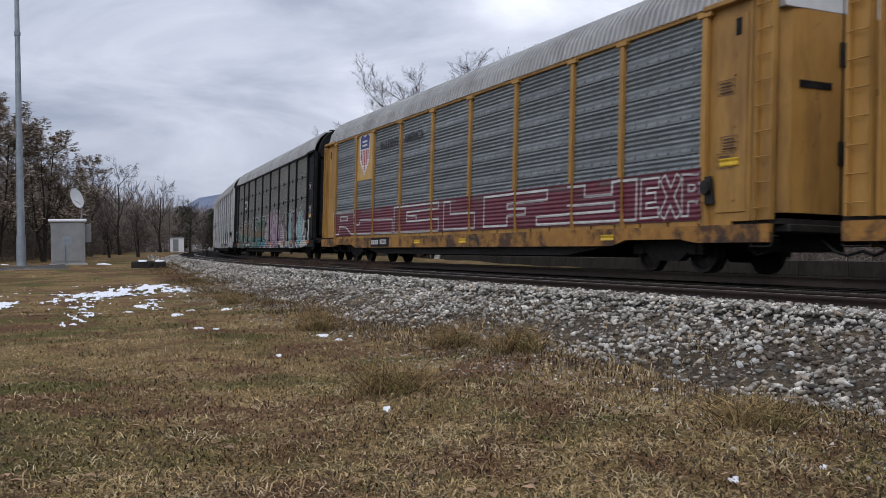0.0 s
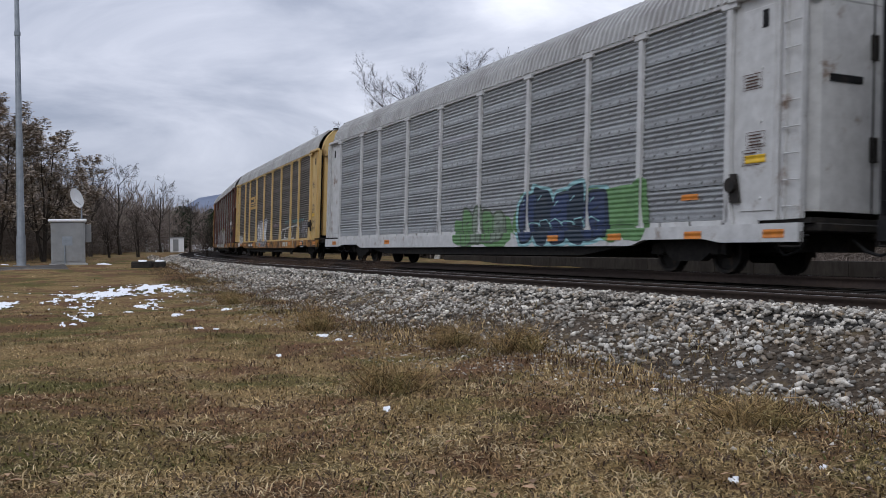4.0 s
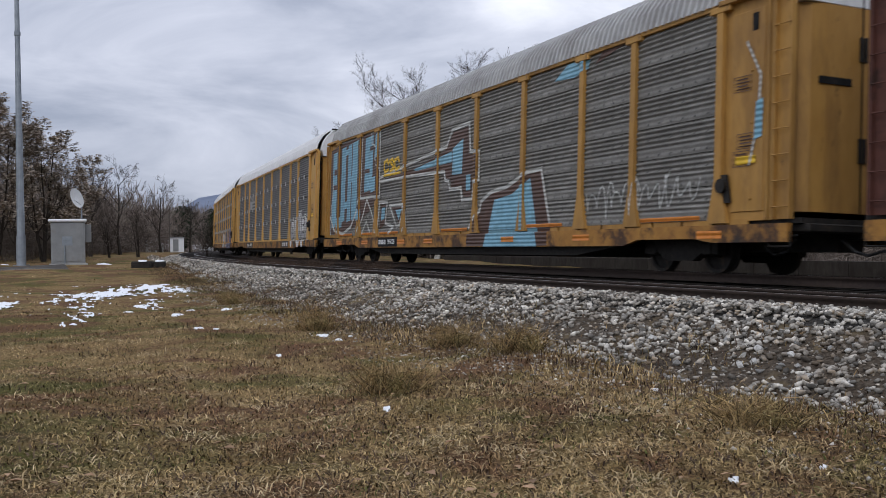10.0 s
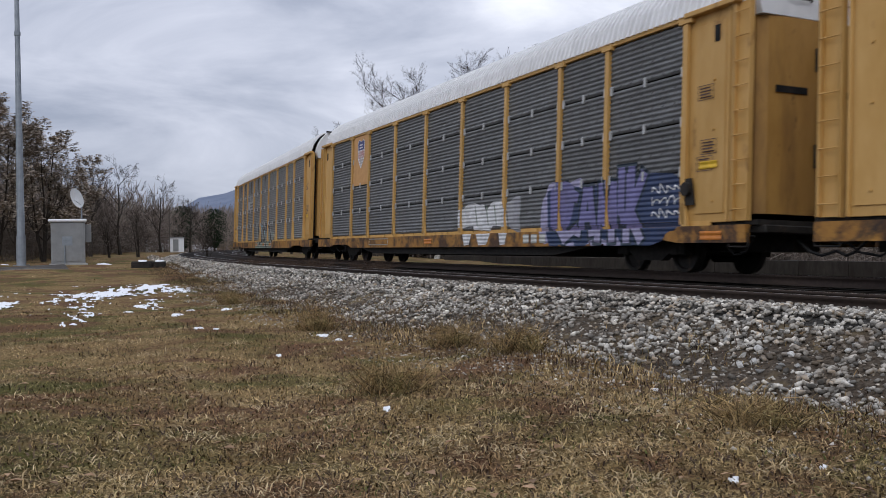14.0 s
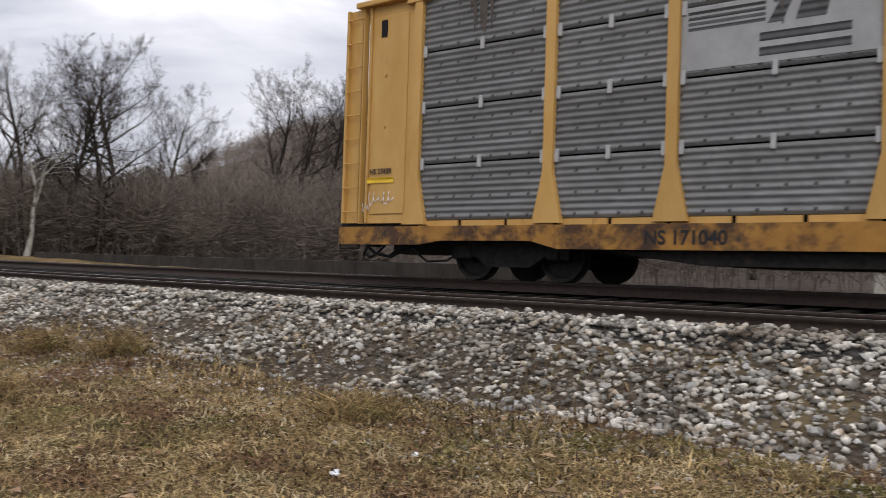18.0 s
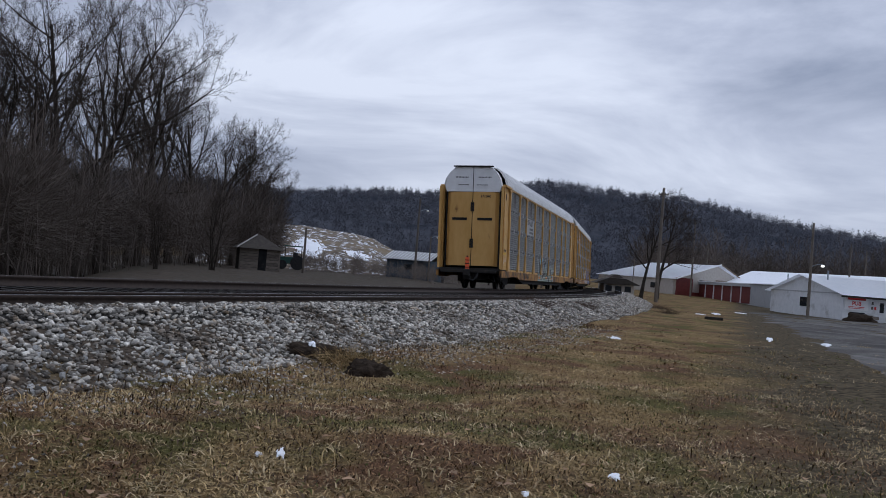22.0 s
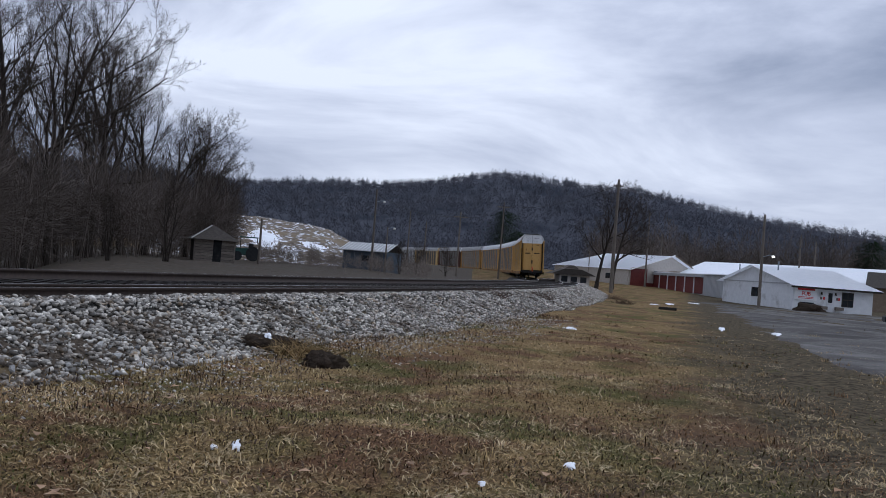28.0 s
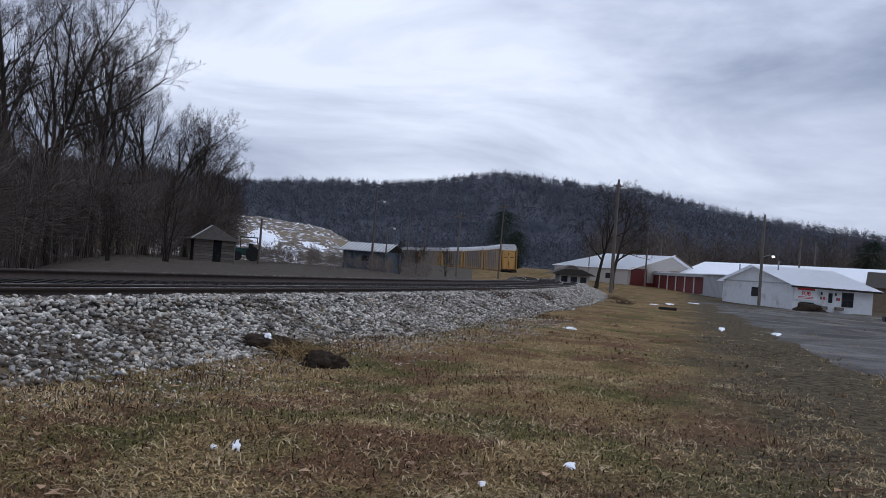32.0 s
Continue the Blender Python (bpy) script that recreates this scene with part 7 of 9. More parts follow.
for i in range(9):
    bm = bmesh.new()
    bmesh.ops.create_icosphere(bm, subdivisions=2, radius=1.0)
    x, y, w = tim.uniform(-0.3, 0.45), tim.uniform(-0.2, 0.12), tim.uniform(0.05, 0.10)
    for v in bm.verts:
        k = 1 + 0.5 * noise.noise(v.co * 1.7 + Vector((i * 3, 0, 0)))
        v.co = Vector((x + v.co.x * w * 1.3 * k, y + v.co.y * w * 0.8 * k, 0.05 + v.co.z * w * 0.8 * k))
    part("charred_lump", bm, M["char"], hb)
for i, (x, y, z, w, d) in enumerate(((-0.26, -0.1, 0.115, 0.16, 0.09), (-0.16, -0.16, 0.10, 0.12, 0.06), (0.0, 0.05, 0.16, 0.13, 0.04), (0.1, 0.1, 0.185, 0.10, 0.03), (0.2, -0.08, 0.13, 0.10, 0.05), (-0.4, 0.03, 0.09, 0.12, 0.03), (0.62, -0.2, 0.03, 0.10, 0.04), (0.54, -0.16, 0.04, 0.05, 0.03))):
    bm = bmesh.new()
    bmesh.ops.create_icosphere(bm, subdivisions=3, radius=1.0)
    for v in bm.verts:
        k = 1 + 0.7 * noise.noise(v.co * 1.8 + Vector((i * 3, 0, 0))) + 0.3 * noise.noise(v.co * 5)
        v.co = Vector((x + v.co.x * w / 2 * k, y + v.co.y * d / 2 * k, z + v.co.z * 0.025 * k + (v.co.x * 0.012)))
    part("snow_cap", bm, M["snow"], hb, "white snow cap")

stump = tagged(part("post_stump", rod(bmesh.new(), (0, 0, -0.1), (0.02, 0, 0.2), 0.09, 0.08, 9), M["char"]), "short dark rotten post stump in the grass", "stump")
stump.matrix_basis = spot(-3.95, 11.4)
plank = tagged(part("plank", B(-0.45, 0.45, -0.1, 0.1, 0, 0.14, 0.02), M["char"]), "dark timber lying in the grass", "timber")
plank.matrix_basis = spot(-148.5, 50, None, -148.5)
sign = thing("marker_sign", "small grey marker post with a faded orange band", "sign", "", spot(-57.25, 32, 32 * -0.0471 + EYE, -57.25))
part("post", B(-0.12, 0.12, -0.05, 0.05, -0.2, 0.5), M["concrete"], sign)
part("board", B(-0.20, 0.20, -0.08, -0.05, 0.5, 0.96), M["sign_white"], sign)
part("stripe", B(-0.19, 0.19, -0.095, -0.082, 0.62, 0.76), M["orange"], sign)

M["stained_concrete"] = mat("dark_stained_concrete", (0.026, 0.023, 0.020), (0.052, 0.046, 0.040), 0.9, scale=5, bump=0.3, spot=(0.025, 0.021, 0.018), spot_scale=1.3, spot_at=0.55, stretch=(1, 1, 0.4))
# low concrete wall beyond the far track
bm = bmesh.new()
n = 0
for s in np.arange(-52, -15, 2.0):
    (xa, ya, _), (xb, yb, _) = along(s, 9.0), along(s + 1.97, 9.0)
    d = Vector((xb - xa, yb - ya, 0)).normalized()
    nn = Vector((-d.y, d.x, 0)) * 0.12
    lo, hi = RAIL - 1.6, RAIL - 0.02
    c = [bm.verts.new((*(Vector((px, py, 0)) + sgn * nn).xy, zz)) for zz in (lo, hi) for px, py, sgn in ((xa, ya, -1), (xb, yb, -1), (xb, yb, 1), (xa, ya, 1))]
    for f in ((0, 1, 5, 4), (1, 2, 6, 5), (2, 3, 7, 6), (3, 0, 4, 7), (4, 5, 6, 7)):
        bm.faces.new([c[i] for i in f])
tagged(part("low_wall", bm, M["stained_concrete"]), "low grey concrete wall beyond the tracks", "wall", kind="structure")

# gravel lot and drive: sheets laid over the ground
def sheet(name, label, edge_a, edge_b, material, lift=0.02, steps=70, across=16):
    vs, fs = [], []
    for i in range(steps):
        u = i / (steps - 1)
        ba, ra = (np.interp(u, np.linspace(0, 1, len(edge_a)), [q[k] for q in edge_a]) for k in (0, 1))
        bb, rb = (np.interp(u, np.linspace(0, 1, len(edge_b)), [q[k] for q in edge_b]) for k in (0, 1))
        xa, ya = at(ba + 0.9 * noise.noise((u * 22, 3, 0)), ra)
        xb, yb = at(bb, rb)
        for j in range(across):
            w = j / (across - 1)
            x, y = xa + (xb - xa) * w, ya + (yb - ya) * w
            vs.append((x, y, gz(x, y) + (lift if 0 < j else -0.03)))
    for i in range(steps - 1):
        for j in range(across - 1):
            fs.append((i * across + j, (i + 1) * across + j, (i + 1) * across + j + 1, i * across + j + 1))
    return tagged(linked(name, mesh_of(name, vs, fs, True), material), label, "lot", kind="structure")


sheet("gravel_lot", "wet dark gravel lot with shallow puddles", [(-149.8, 92), (-150.5, 60), (-152.3, 40), (-153.8, 29), (-156.5, 21), (-160, 16), (-168, 11)], [(-176, 92), (-178, 60), (-182, 38), (-188, 24), (-200, 15), (-215, 10), (-230, 8)], M["gravel"])
sheet("gravel_drive", "dark gravel drive across the verge", [(29, 44), (24, 45), (21.3, 46)], [(29, 49.5), (24, 50), (21.6, 50)], M["gravel"], 0.03, 30, 6)

# rear of a parked pickup at the edge of the lot
pk = thing("pickup_truck", "dark pickup truck parked on the gravel lot", "truck", "", spot(-160.05, 45, None, -160.05 + 4))
M["truck_paint"] = mat("dark_truck_paint", (0.012, 0.012, 0.014), (0.022, 0.022, 0.025), 0.35, scale=3, bump=0, spec=0.5)
M["tail_red"] = mat("red_lamp_plastic", (0.35, 0.02, 0.02), (0.45, 0.03, 0.03), 0.3, bump=0)
part("bed", B(0.25, 2.3, 0.0, 1.75, 0.55, 1.15, 0.05), M["truck_paint"], pk)
part("cab", B(2.3, 4.0, 0.03, 1.72, 0.55, 1.75, 0.12), M["truck_paint"], pk)
part("hood", B(4.0, 5.3, 0.03, 1.72, 0.55, 1.12, 0.08), M["truck_paint"], pk)
part("side_window", B(2.55, 3.75, 0.015, 0.035, 1.2, 1.62, 0.01), M["glass"], pk)
part("bumper", B(0.0, 0.28, 0.0, 1.75, 0.42, 0.68, 0.04), M["rubber"], pk, "black rear bumper")
for y in (-0.012, 1.60):
    part("tail_lamp", B(0.22, 0.42, y, y + 0.16, 0.72, 0.98, 0.02), M["tail_red"], pk, "red tail lamp")
part("tailgate", B(0.22, 0.26, 0.17, 1.58, 0.70, 1.14, 0.01), M["truck_paint"], pk)
for x in (1.15, 4.5):
    for y in (0.1, 1.65):
        wh = part("wheel", rod(bmesh.new(), (x, y - 0.11, 0.37), (x, y + 0.11, 0.37), 0.37, 0.37, 20), M["rubber"], pk)
        part("rim", rod(bmesh.new(), (x, y - 0.125, 0.37), (x, y + 0.125, 0.37), 0.2, 0.2, 14), M["grey_metal"], wh)

# ---- paint, marks and small fittings on the wagons ----
def flat_paint(name, rgb, rough=0.5):
    m = mat(name, tuple(c * 0.72 for c in rgb), rgb, rough, scale=5, bump=0, spot=tuple(c * 0.55 + 0.02 for c in rgb), spot_scale=1.6, spot_at=0.62, spot_soft=0.1)
    nd, ln = m.node_tree.nodes, m.node_tree.links
    co, sp = nd.new("ShaderNodeTexCoord"), nd.new("ShaderNodeSeparateXYZ")
    ln.new(co.outputs["Object"], sp.inputs[0])
    w, s, bp = nd.new("ShaderNodeMath"), nd.new("ShaderNodeMath"), nd.new("ShaderNodeBump")
    w.operation, s.operation = "MULTIPLY", "SINE"
    w.inputs[1].default_value = 2 * math.pi / 0.1
    ln.new(sp.outputs[2], w.inputs[0])
    ln.new(w.outputs[0], s.inputs[0])
    ln.new(s.outputs[0], bp.inputs["Height"])
    bp.inputs["Strength"].default_value, bp.inputs["Distance"].default_value = 0.6, 0.012
    ln.new(bp.outputs[0], nd["Principled BSDF"].inputs["Normal"])
    return m


def clipped(pts, axis, bound, keep_above):
    """The part of a polygon on one side of a line."""
    out = []
    for p, q in zip(pts, pts[1:] + pts[:1]):
        a, b = (p[axis] - bound) * keep_above, (q[axis] - bound) * keep_above
        if a >= 0:
            out.append(p)
        if a * b < 0:
            u = a / (a - b)
            out.append((p[0] + (q[0] - p[0]) * u, p[1] + (q[1] - p[1]) * u))
    return out


POSTS = [ENDZ + sum(COLS[:i]) for i in range(len(COLS) + 1)]


P = {
    "white": flat_paint("white_spray_paint", (0.70, 0.70, 0.70)), "black": flat_paint("black_spray_paint", (0.018, 0.018, 0.02)), "maroon": flat_paint("maroon_spray_paint", (0.15, 0.028, 0.045)),
    "pink": flat_paint("pink_spray_paint", (0.47, 0.33, 0.42)), "teal": flat_paint("teal_spray_paint", (0.06, 0.26, 0.27)), "aqua": flat_paint("aqua_spray_paint", (0.28, 0.50, 0.52)),
    "green": flat_paint("green_spray_paint", (0.07, 0.30, 0.09)), "sage": flat_paint("sage_spray_paint", (0.22, 0.27, 0.21)), "blue": flat_paint("sky_blue_spray_paint", (0.22, 0.44, 0.56)),
    "navy": flat_paint("navy_spray_paint", (0.03, 0.05, 0.12)), "violet": flat_paint("violet_spray_paint", (0.18, 0.17, 0.36)), "grey": flat_paint("grey_spray_paint", (0.36, 0.36, 0.38)),
    "brown": flat_paint("brown_spray_paint", (0.10, 0.055, 0.04)), "orange": flat_paint("orange_mark_paint", (0.65, 0.22, 0.03)), "lemon": flat_paint("yellow_reflector", (0.80, 0.50, 0.03)),
    "cream": flat_paint("cream_spray_paint", (0.55, 0.45, 0.30)), "red": mat("red_mark_paint", (0.36, 0.04, 0.035), (0.46, 0.06, 0.05), 0.5, scale=4, bump=0.0), "royal": mat("blue_mark_paint", (0.025, 0.035, 0.14), (0.045, 0.06, 0.22), 0.5, scale=4, bump=0.0),
    "ash": flat_paint("faded_black_paint", (0.085, 0.085, 0.085)), "plate": mat("clean_grey_plate", (0.30, 0.30, 0.30), (0.37, 0.37, 0.37), 0.5, scale=3, bump=0.03), "logo_yellow": mat("yellow_panel_paint", (0.46, 0.285, 0.085), (0.58, 0.37, 0.12), 0.55, scale=4, bump=0.02), "logo_orange": mat("orange_panel_paint", (0.50, 0.26, 0.09), (0.60, 0.33, 0.12), 0.55, scale=4, bump=0.02),
    "moss": flat_paint("moss_spray_paint", (0.10, 0.125, 0.085)), "tan": flat_paint("tan_spray_paint", (0.24, 0.17, 0.11)), "fern": flat_paint("fern_spray_paint", (0.085, 0.16, 0.105)), "chalk": flat_paint("chalky_overspray", (0.56, 0.56, 0.52)),
    "rose": flat_paint("pale_pink_outline", (0.55, 0.42, 0.45)), "rusty": flat_paint("burnt_orange_spray_paint", (0.30, 0.12, 0.05)), "mauve": flat_paint("mauve_spray_paint", (0.38, 0.27, 0.34)), "plum": flat_paint("plum_spray_paint", (0.15, 0.08, 0.085)),
    "leek": flat_paint("leek_green_spray_paint", (0.13, 0.27, 0.10)), "ink": flat_paint("blue_black_spray_paint", (0.02, 0.035, 0.055)), "lilac": flat_paint("lilac_spray_paint", (0.36, 0.34, 0.50)),
    "dust": flat_paint("dusty_grey_spray_paint", (0.27, 0.245, 0.235)), "lime": flat_paint("dull_lime_spray_paint", (0.42, 0.42, 0.06)), "lichen": flat_paint("lichen_spray_paint", (0.25, 0.28, 0.26)),
    "rust": mat("rust_stain", (0.075, 0.062, 0.053), (0.13, 0.105, 0.09), 0.85, scale=5, bump=0.1),
}
SKIN = -1.487


class Paint:
    """Flat coats of paint on the viewer's side of a wagon; x counts metres from its rear end."""

    def __init__(self):
        self.post, self.groups = 0.07, {}
        self.begin("paint_patch")
        self.made = 0

    def begin(self, name):
        """Later coats belong to a new piece of paintwork."""
        self.now = (name, len(self.groups))
        self.groups[self.now] = ([], [], [], [])

    def slot(self, key):
        mats = self.groups[self.now][3]
        if key not in mats:
            mats.append(key)
        return mats.index(key)

    def poly(self, pts, key, coat=0):
        low, high = min(p[0] for p in pts), max(p[0] for p in pts)
        cuts = [(SKIN, [(1, 0.955, 1)]), (-1.462, [(1, 0.862, 1), (1, 0.953, -1)]), (-1.552, [(1, 0.502, 1), (1, 0.858, -1)])]
        cuts += [(-1.5465, [(0, x - self.post, 1), (0, x + self.post, -1), (1, 0.91, 1)]) for x in POSTS if low < x + 0.1 and high > x - 0.1]
        for y, lines in cuts:
            q = [tuple(p) for p in pts]
            for axis, bound, side in lines:
                q = clipped(q, axis, bound, side) if len(q) > 2 else []
            if len(q) > 2:
                vs, fs, mi, _ = self.groups[self.now]
                n = len(vs)
                vs += [(-HALF + x, y - 0.0018 * coat - 0.00012 * (self.made % 14), z) for x, z in q]
                fs.append(tuple(range(n, n + len(q))))
                mi.append(self.slot(key))
        self.made += 1

    def rect(self, x0, x1, z0, z1, key, coat=0):
        self.poly([(x0, z0), (x1, z0), (x1, z1), (x0, z1)], key, coat)

    def line(self, pts, w, key, coat=0, closed=False):
        pts = list(pts) + ([pts[0]] if closed else [])
        for (xa, za), (xb, zb) in zip(pts, pts[1:]):
            d = math.hypot(xb - xa, zb - za) or 1e-6
            ux, uz = (xb - xa) / d, (zb - za) / d
            nx, nz = -uz * w / 2, ux * w / 2
            e = w * 0.5
            xa2, za2, xb2, zb2 = xa - ux * e, za - uz * e, xb + ux * e, zb + uz * e
            self.poly([(xa2 - nx, za2 - nz), (xb2 - nx, zb2 - nz), (xb2 + nx, zb2 + nz), (xa2 + nx, za2 + nz)], key, coat)

    def stroke(self, a, b, w, key, coat, low, high):
        """One straight stroke, cut to a band of height."""
        d = math.hypot(b[0] - a[0], b[1] - a[1]) or 1e-6
        ux, uz = (b[0] - a[0]) / d * w / 2, (b[1] - a[1]) / d * w / 2
        q = [(a[0] - ux + uz, a[1] - uz - ux), (b[0] + ux + uz, b[1] + uz - ux), (b[0] + ux - uz, b[1] + uz + ux), (a[0] - ux - uz, a[1] - uz + ux)]
        q = clipped(q, 1, low, 1)
        q = clipped(q, 1, high, -1) if len(q) > 2 else []
        if len(q) > 2:
            self.poly(q, key, coat)

    def blob(self, x, z, w, h, key, coat=0, seed=0, rough=0.18, n=22, power=0.6):
        rn = random.Random(seed)
        ph = [rn.uniform(0, 6.28) for _ in range(3)]
        pts = []
        for i in range(n):
            a = 6.2832 * i / n
            c, s = math.cos(a), math.sin(a)
            k = 1 + rough * (math.sin(2 * a + ph[0]) * 0.5 + math.sin(3 * a + ph[1]) * 0.5 + math.sin(5 * a + ph[2]) * 0.3)
            pts.append((x + w / 2 * k * math.copysign(abs(c) ** power, c), z + h / 2 * k * math.copysign(abs(s) ** power, s)))
        self.poly(pts, key, coat)
        return pts

    def done(self, car, name, label):
        for (kind, _), (vs, fs, mi, mats) in self.groups.items():
            if fs:
                me = mesh_of(kind, vs, fs)
                for k in mats:
                    me.materials.append(P[k])
                me.polygons.foreach_set("material_index", mi)
                ob = linked(name if kind == "paint_patch" else kind, me, None, car, label if kind == "paint_patch" else "")
                if kind in ("overspray", "rust_stain") or name == "stencil":
                    tagged(ob, kind="stuff")


def bubbles(pt, x0, x1, z0, z1, n, fills, edge, seed, shine="white", halo=None):
    """A row of swollen overlapping shapes with an outline, inner cuts and a shine."""
    rn = random.Random(seed)
    w = (x1 - x0) / n
    shapes = []
    for i in range(n):
        cx = x0 + w * (i + 0.5) + rn.uniform(-0.06, 0.06) * w
        h = (z1 - z0) * rn.uniform(0.82, 1.05)
        cz = (z0 + z1) / 2 + rn.uniform(-0.05, 0.05) * (z1 - z0)
        shapes.append((cx, cz, w * rn.uniform(1.0, 1.18), h, rn.randint(0, 9999)))
    for i, (cx, cz, ww, h, s) in enumerate(shapes):
        pt.begin("bubble_shape")
        if halo:
            pt.blob(cx, cz, ww + 0.34, h + 0.30, halo, 0, s)
        pt.blob(cx, cz, ww + 0.13, h + 0.13, edge, 1, s)
        pt.blob(cx, cz, ww - 0.02, h, fills[i % len(fills)], 2, s)
        k = w * 0.16
        pt.line([(cx - k, cz + h * 0.12), (cx + k * 0.6, cz + h * 0.18)], 0.05, edge, 3)
        pt.line([(cx + k * rn.uniform(-1, 1), cz - h * 0.45), (cx + k * rn.uniform(-0.6, 0.6), cz - h * 0.08)], 0.06, edge, 3)
        pt.line([(cx + ww * 0.46, cz - h * 0.4), (cx + ww * 0.42, cz + h * 0.35)], 0.05, edge, 3)
        if shine:
            pt.line([(cx - ww * 0.3, cz + h * 0.30), (cx - ww * 0.12, cz + h * 0.38)], 0.035, shine, 4)
    pt.begin("paint_patch")


GLYPHS = {
    "A": [[(0, 0), (0.35, 1), (0.65, 1), (1, 0)], [(0.2, 0.38), (0.8, 0.38)]], "B": [[(0, 0), (0, 1), (0.7, 0.95), (0.8, 0.72), (0.6, 0.54), (0, 0.5)], [(0.6, 0.5), (0.95, 0.3), (0.8, 0.04), (0, 0)]],
    "I": [[(0.5, 0), (0.5, 1)]], "D": [[(0, 0), (0, 1), (0.7, 0.9), (1, 0.5), (0.75, 0.1), (0, 0)]], "E": [[(1, 1), (0, 1), (0, 0), (1, 0.02)], [(0, 0.5), (0.75, 0.52)]],
    "R": [[(0, 0), (0, 1), (0.8, 0.95), (0.9, 0.7), (0.7, 0.48), (0, 0.46)], [(0.45, 0.46), (1, 0)]], "H": [[(0, 0), (0, 1)], [(1, 0), (1, 1)], [(0, 0.5), (1, 0.5)]],
    "V": [[(0, 1), (0.5, 0), (1, 1)]], "O": [[(0.5, 0), (0.05, 0.3), (0.05, 0.7), (0.5, 1), (0.95, 0.7), (0.95, 0.3), (0.5, 0)]], "K": [[(0, 0), (0, 1)], [(1, 1), (0.1, 0.45), (1, 0)]],
    "S": [[(1, 0.85), (0.5, 1), (0.05, 0.78), (0.2, 0.55), (0.85, 0.45), (0.95, 0.2), (0.5, 0), (0, 0.14)]], "C": [[(1, 0.85), (0.5, 1), (0.05, 0.7), (0.05, 0.3), (0.5, 0), (1, 0.15)]],
    "L": [[(0, 1), (0, 0), (1, 0)]], "U": [[(0, 1), (0, 0.2), (0.3, 0), (0.7, 0), (1, 0.2), (1, 1)]],
    "X": [[(0, 0), (1, 1)], [(0, 1), (1, 0)]], "P": [[(0, 0), (0, 1), (0.85, 0.95), (0.95, 0.7), (0.75, 0.45), (0, 0.45)]], "N": [[(0, 0), (0, 1), (1, 0), (1, 1)]], "M": [[(0, 0), (0.1, 1), (0.5, 0.35), (0.9, 1), (1, 0)]],
}


def bold(pt, ch, x0, x1, z0, z1, bands, edge, wide, rim=0.08, halo=None, shine=True):
    """One heavy letter: pale rim, dark outline, a fill that changes with height, and a bright edge."""
    pt.begin("graffiti_letter")
    runs = [[(x0 + wide / 2 + (x1 - x0 - wide) * u, z0 + wide / 3 + (z1 - z0 - wide * 0.6) * v) for u, v in run] for run in GLYPHS[ch]]
    for run in runs:
        if halo:
            pt.line(run, wide + rim * 2 + 0.12, halo, 0)
        pt.line(run, wide + rim * 2, edge, 1)
    for run in runs:
        for a, b in zip(run, run[1:]):
            low = -9.0
            for top, key in bands:
                pt.stroke(a, b, wide, key, 2, low, top)
                low = top
        if shine:
            pt.line([(x - wide * 0.36, z + wide * 0.40) for x, z in run], 0.03, "chalk", 3)


def arch(pt, x0, x1, z0, z1, fill, edge, w, halo=None):
    """A tall round-topped letter body with an outline."""
    pt.begin("bubble_letter")
    n, half, mid = 10, (x1 - x0) / 2, (x0 + x1) / 2
    rise = min(half, (z1 - z0) * 0.4)
    line = [(x0, z0)] + [(mid - half * math.cos(math.pi * i / n), z1 - rise + rise * math.sin(math.pi * i / n)) for i in range(n + 1)] + [(x1, z0)]
    if halo:
        pt.line(line[:-1], w * 2.4, halo, 0)
    pt.poly(line, fill, 1)
    pt.line(line, w, edge, 2)


def overspray(pt, x0, x1, z0, z1, key, seed):
    """A ragged pale ground behind the letters."""
    rn = random.Random(seed)
    pt.begin("overspray")
    x = x0
    while x < x1:
        ww = rn.uniform(0.5, 1.1)
        pt.blob(x + ww / 2, (z0 + z1) / 2 + rn.uniform(-0.05, 0.08), ww * 1.5, (z1 - z0) * rn.uniform(0.9, 1.12), key, 0, rn.randint(0, 9999), 0.22)
        x += ww * 0.8
    pt.begin("paint_patch")


def scrawl(pt, x0, x1, z0, z1, key, w, seed, n=9, coat=1):
    """A quick looping scribble."""
    rn = random.Random(seed)
    pt.begin("scribble")
    pts, k = [], 26 * max(1, n // 4)
    ph = rn.uniform(0, 6)
    for i in range(k + 1):
        u = i / k
        pts.append((x0 + (x1 - x0) * (u + 0.05 * math.sin(u * n * 6.2832 + 1.2)), (z0 + z1) / 2 + (z1 - z0) * 0.45 * math.sin(u * n * 6.2832 + ph) * (0.65 + 0.35 * math.sin(u * n * 2.1 + ph))))
    pt.line(pts, w, key, coat)
    pt.begin("paint_patch")


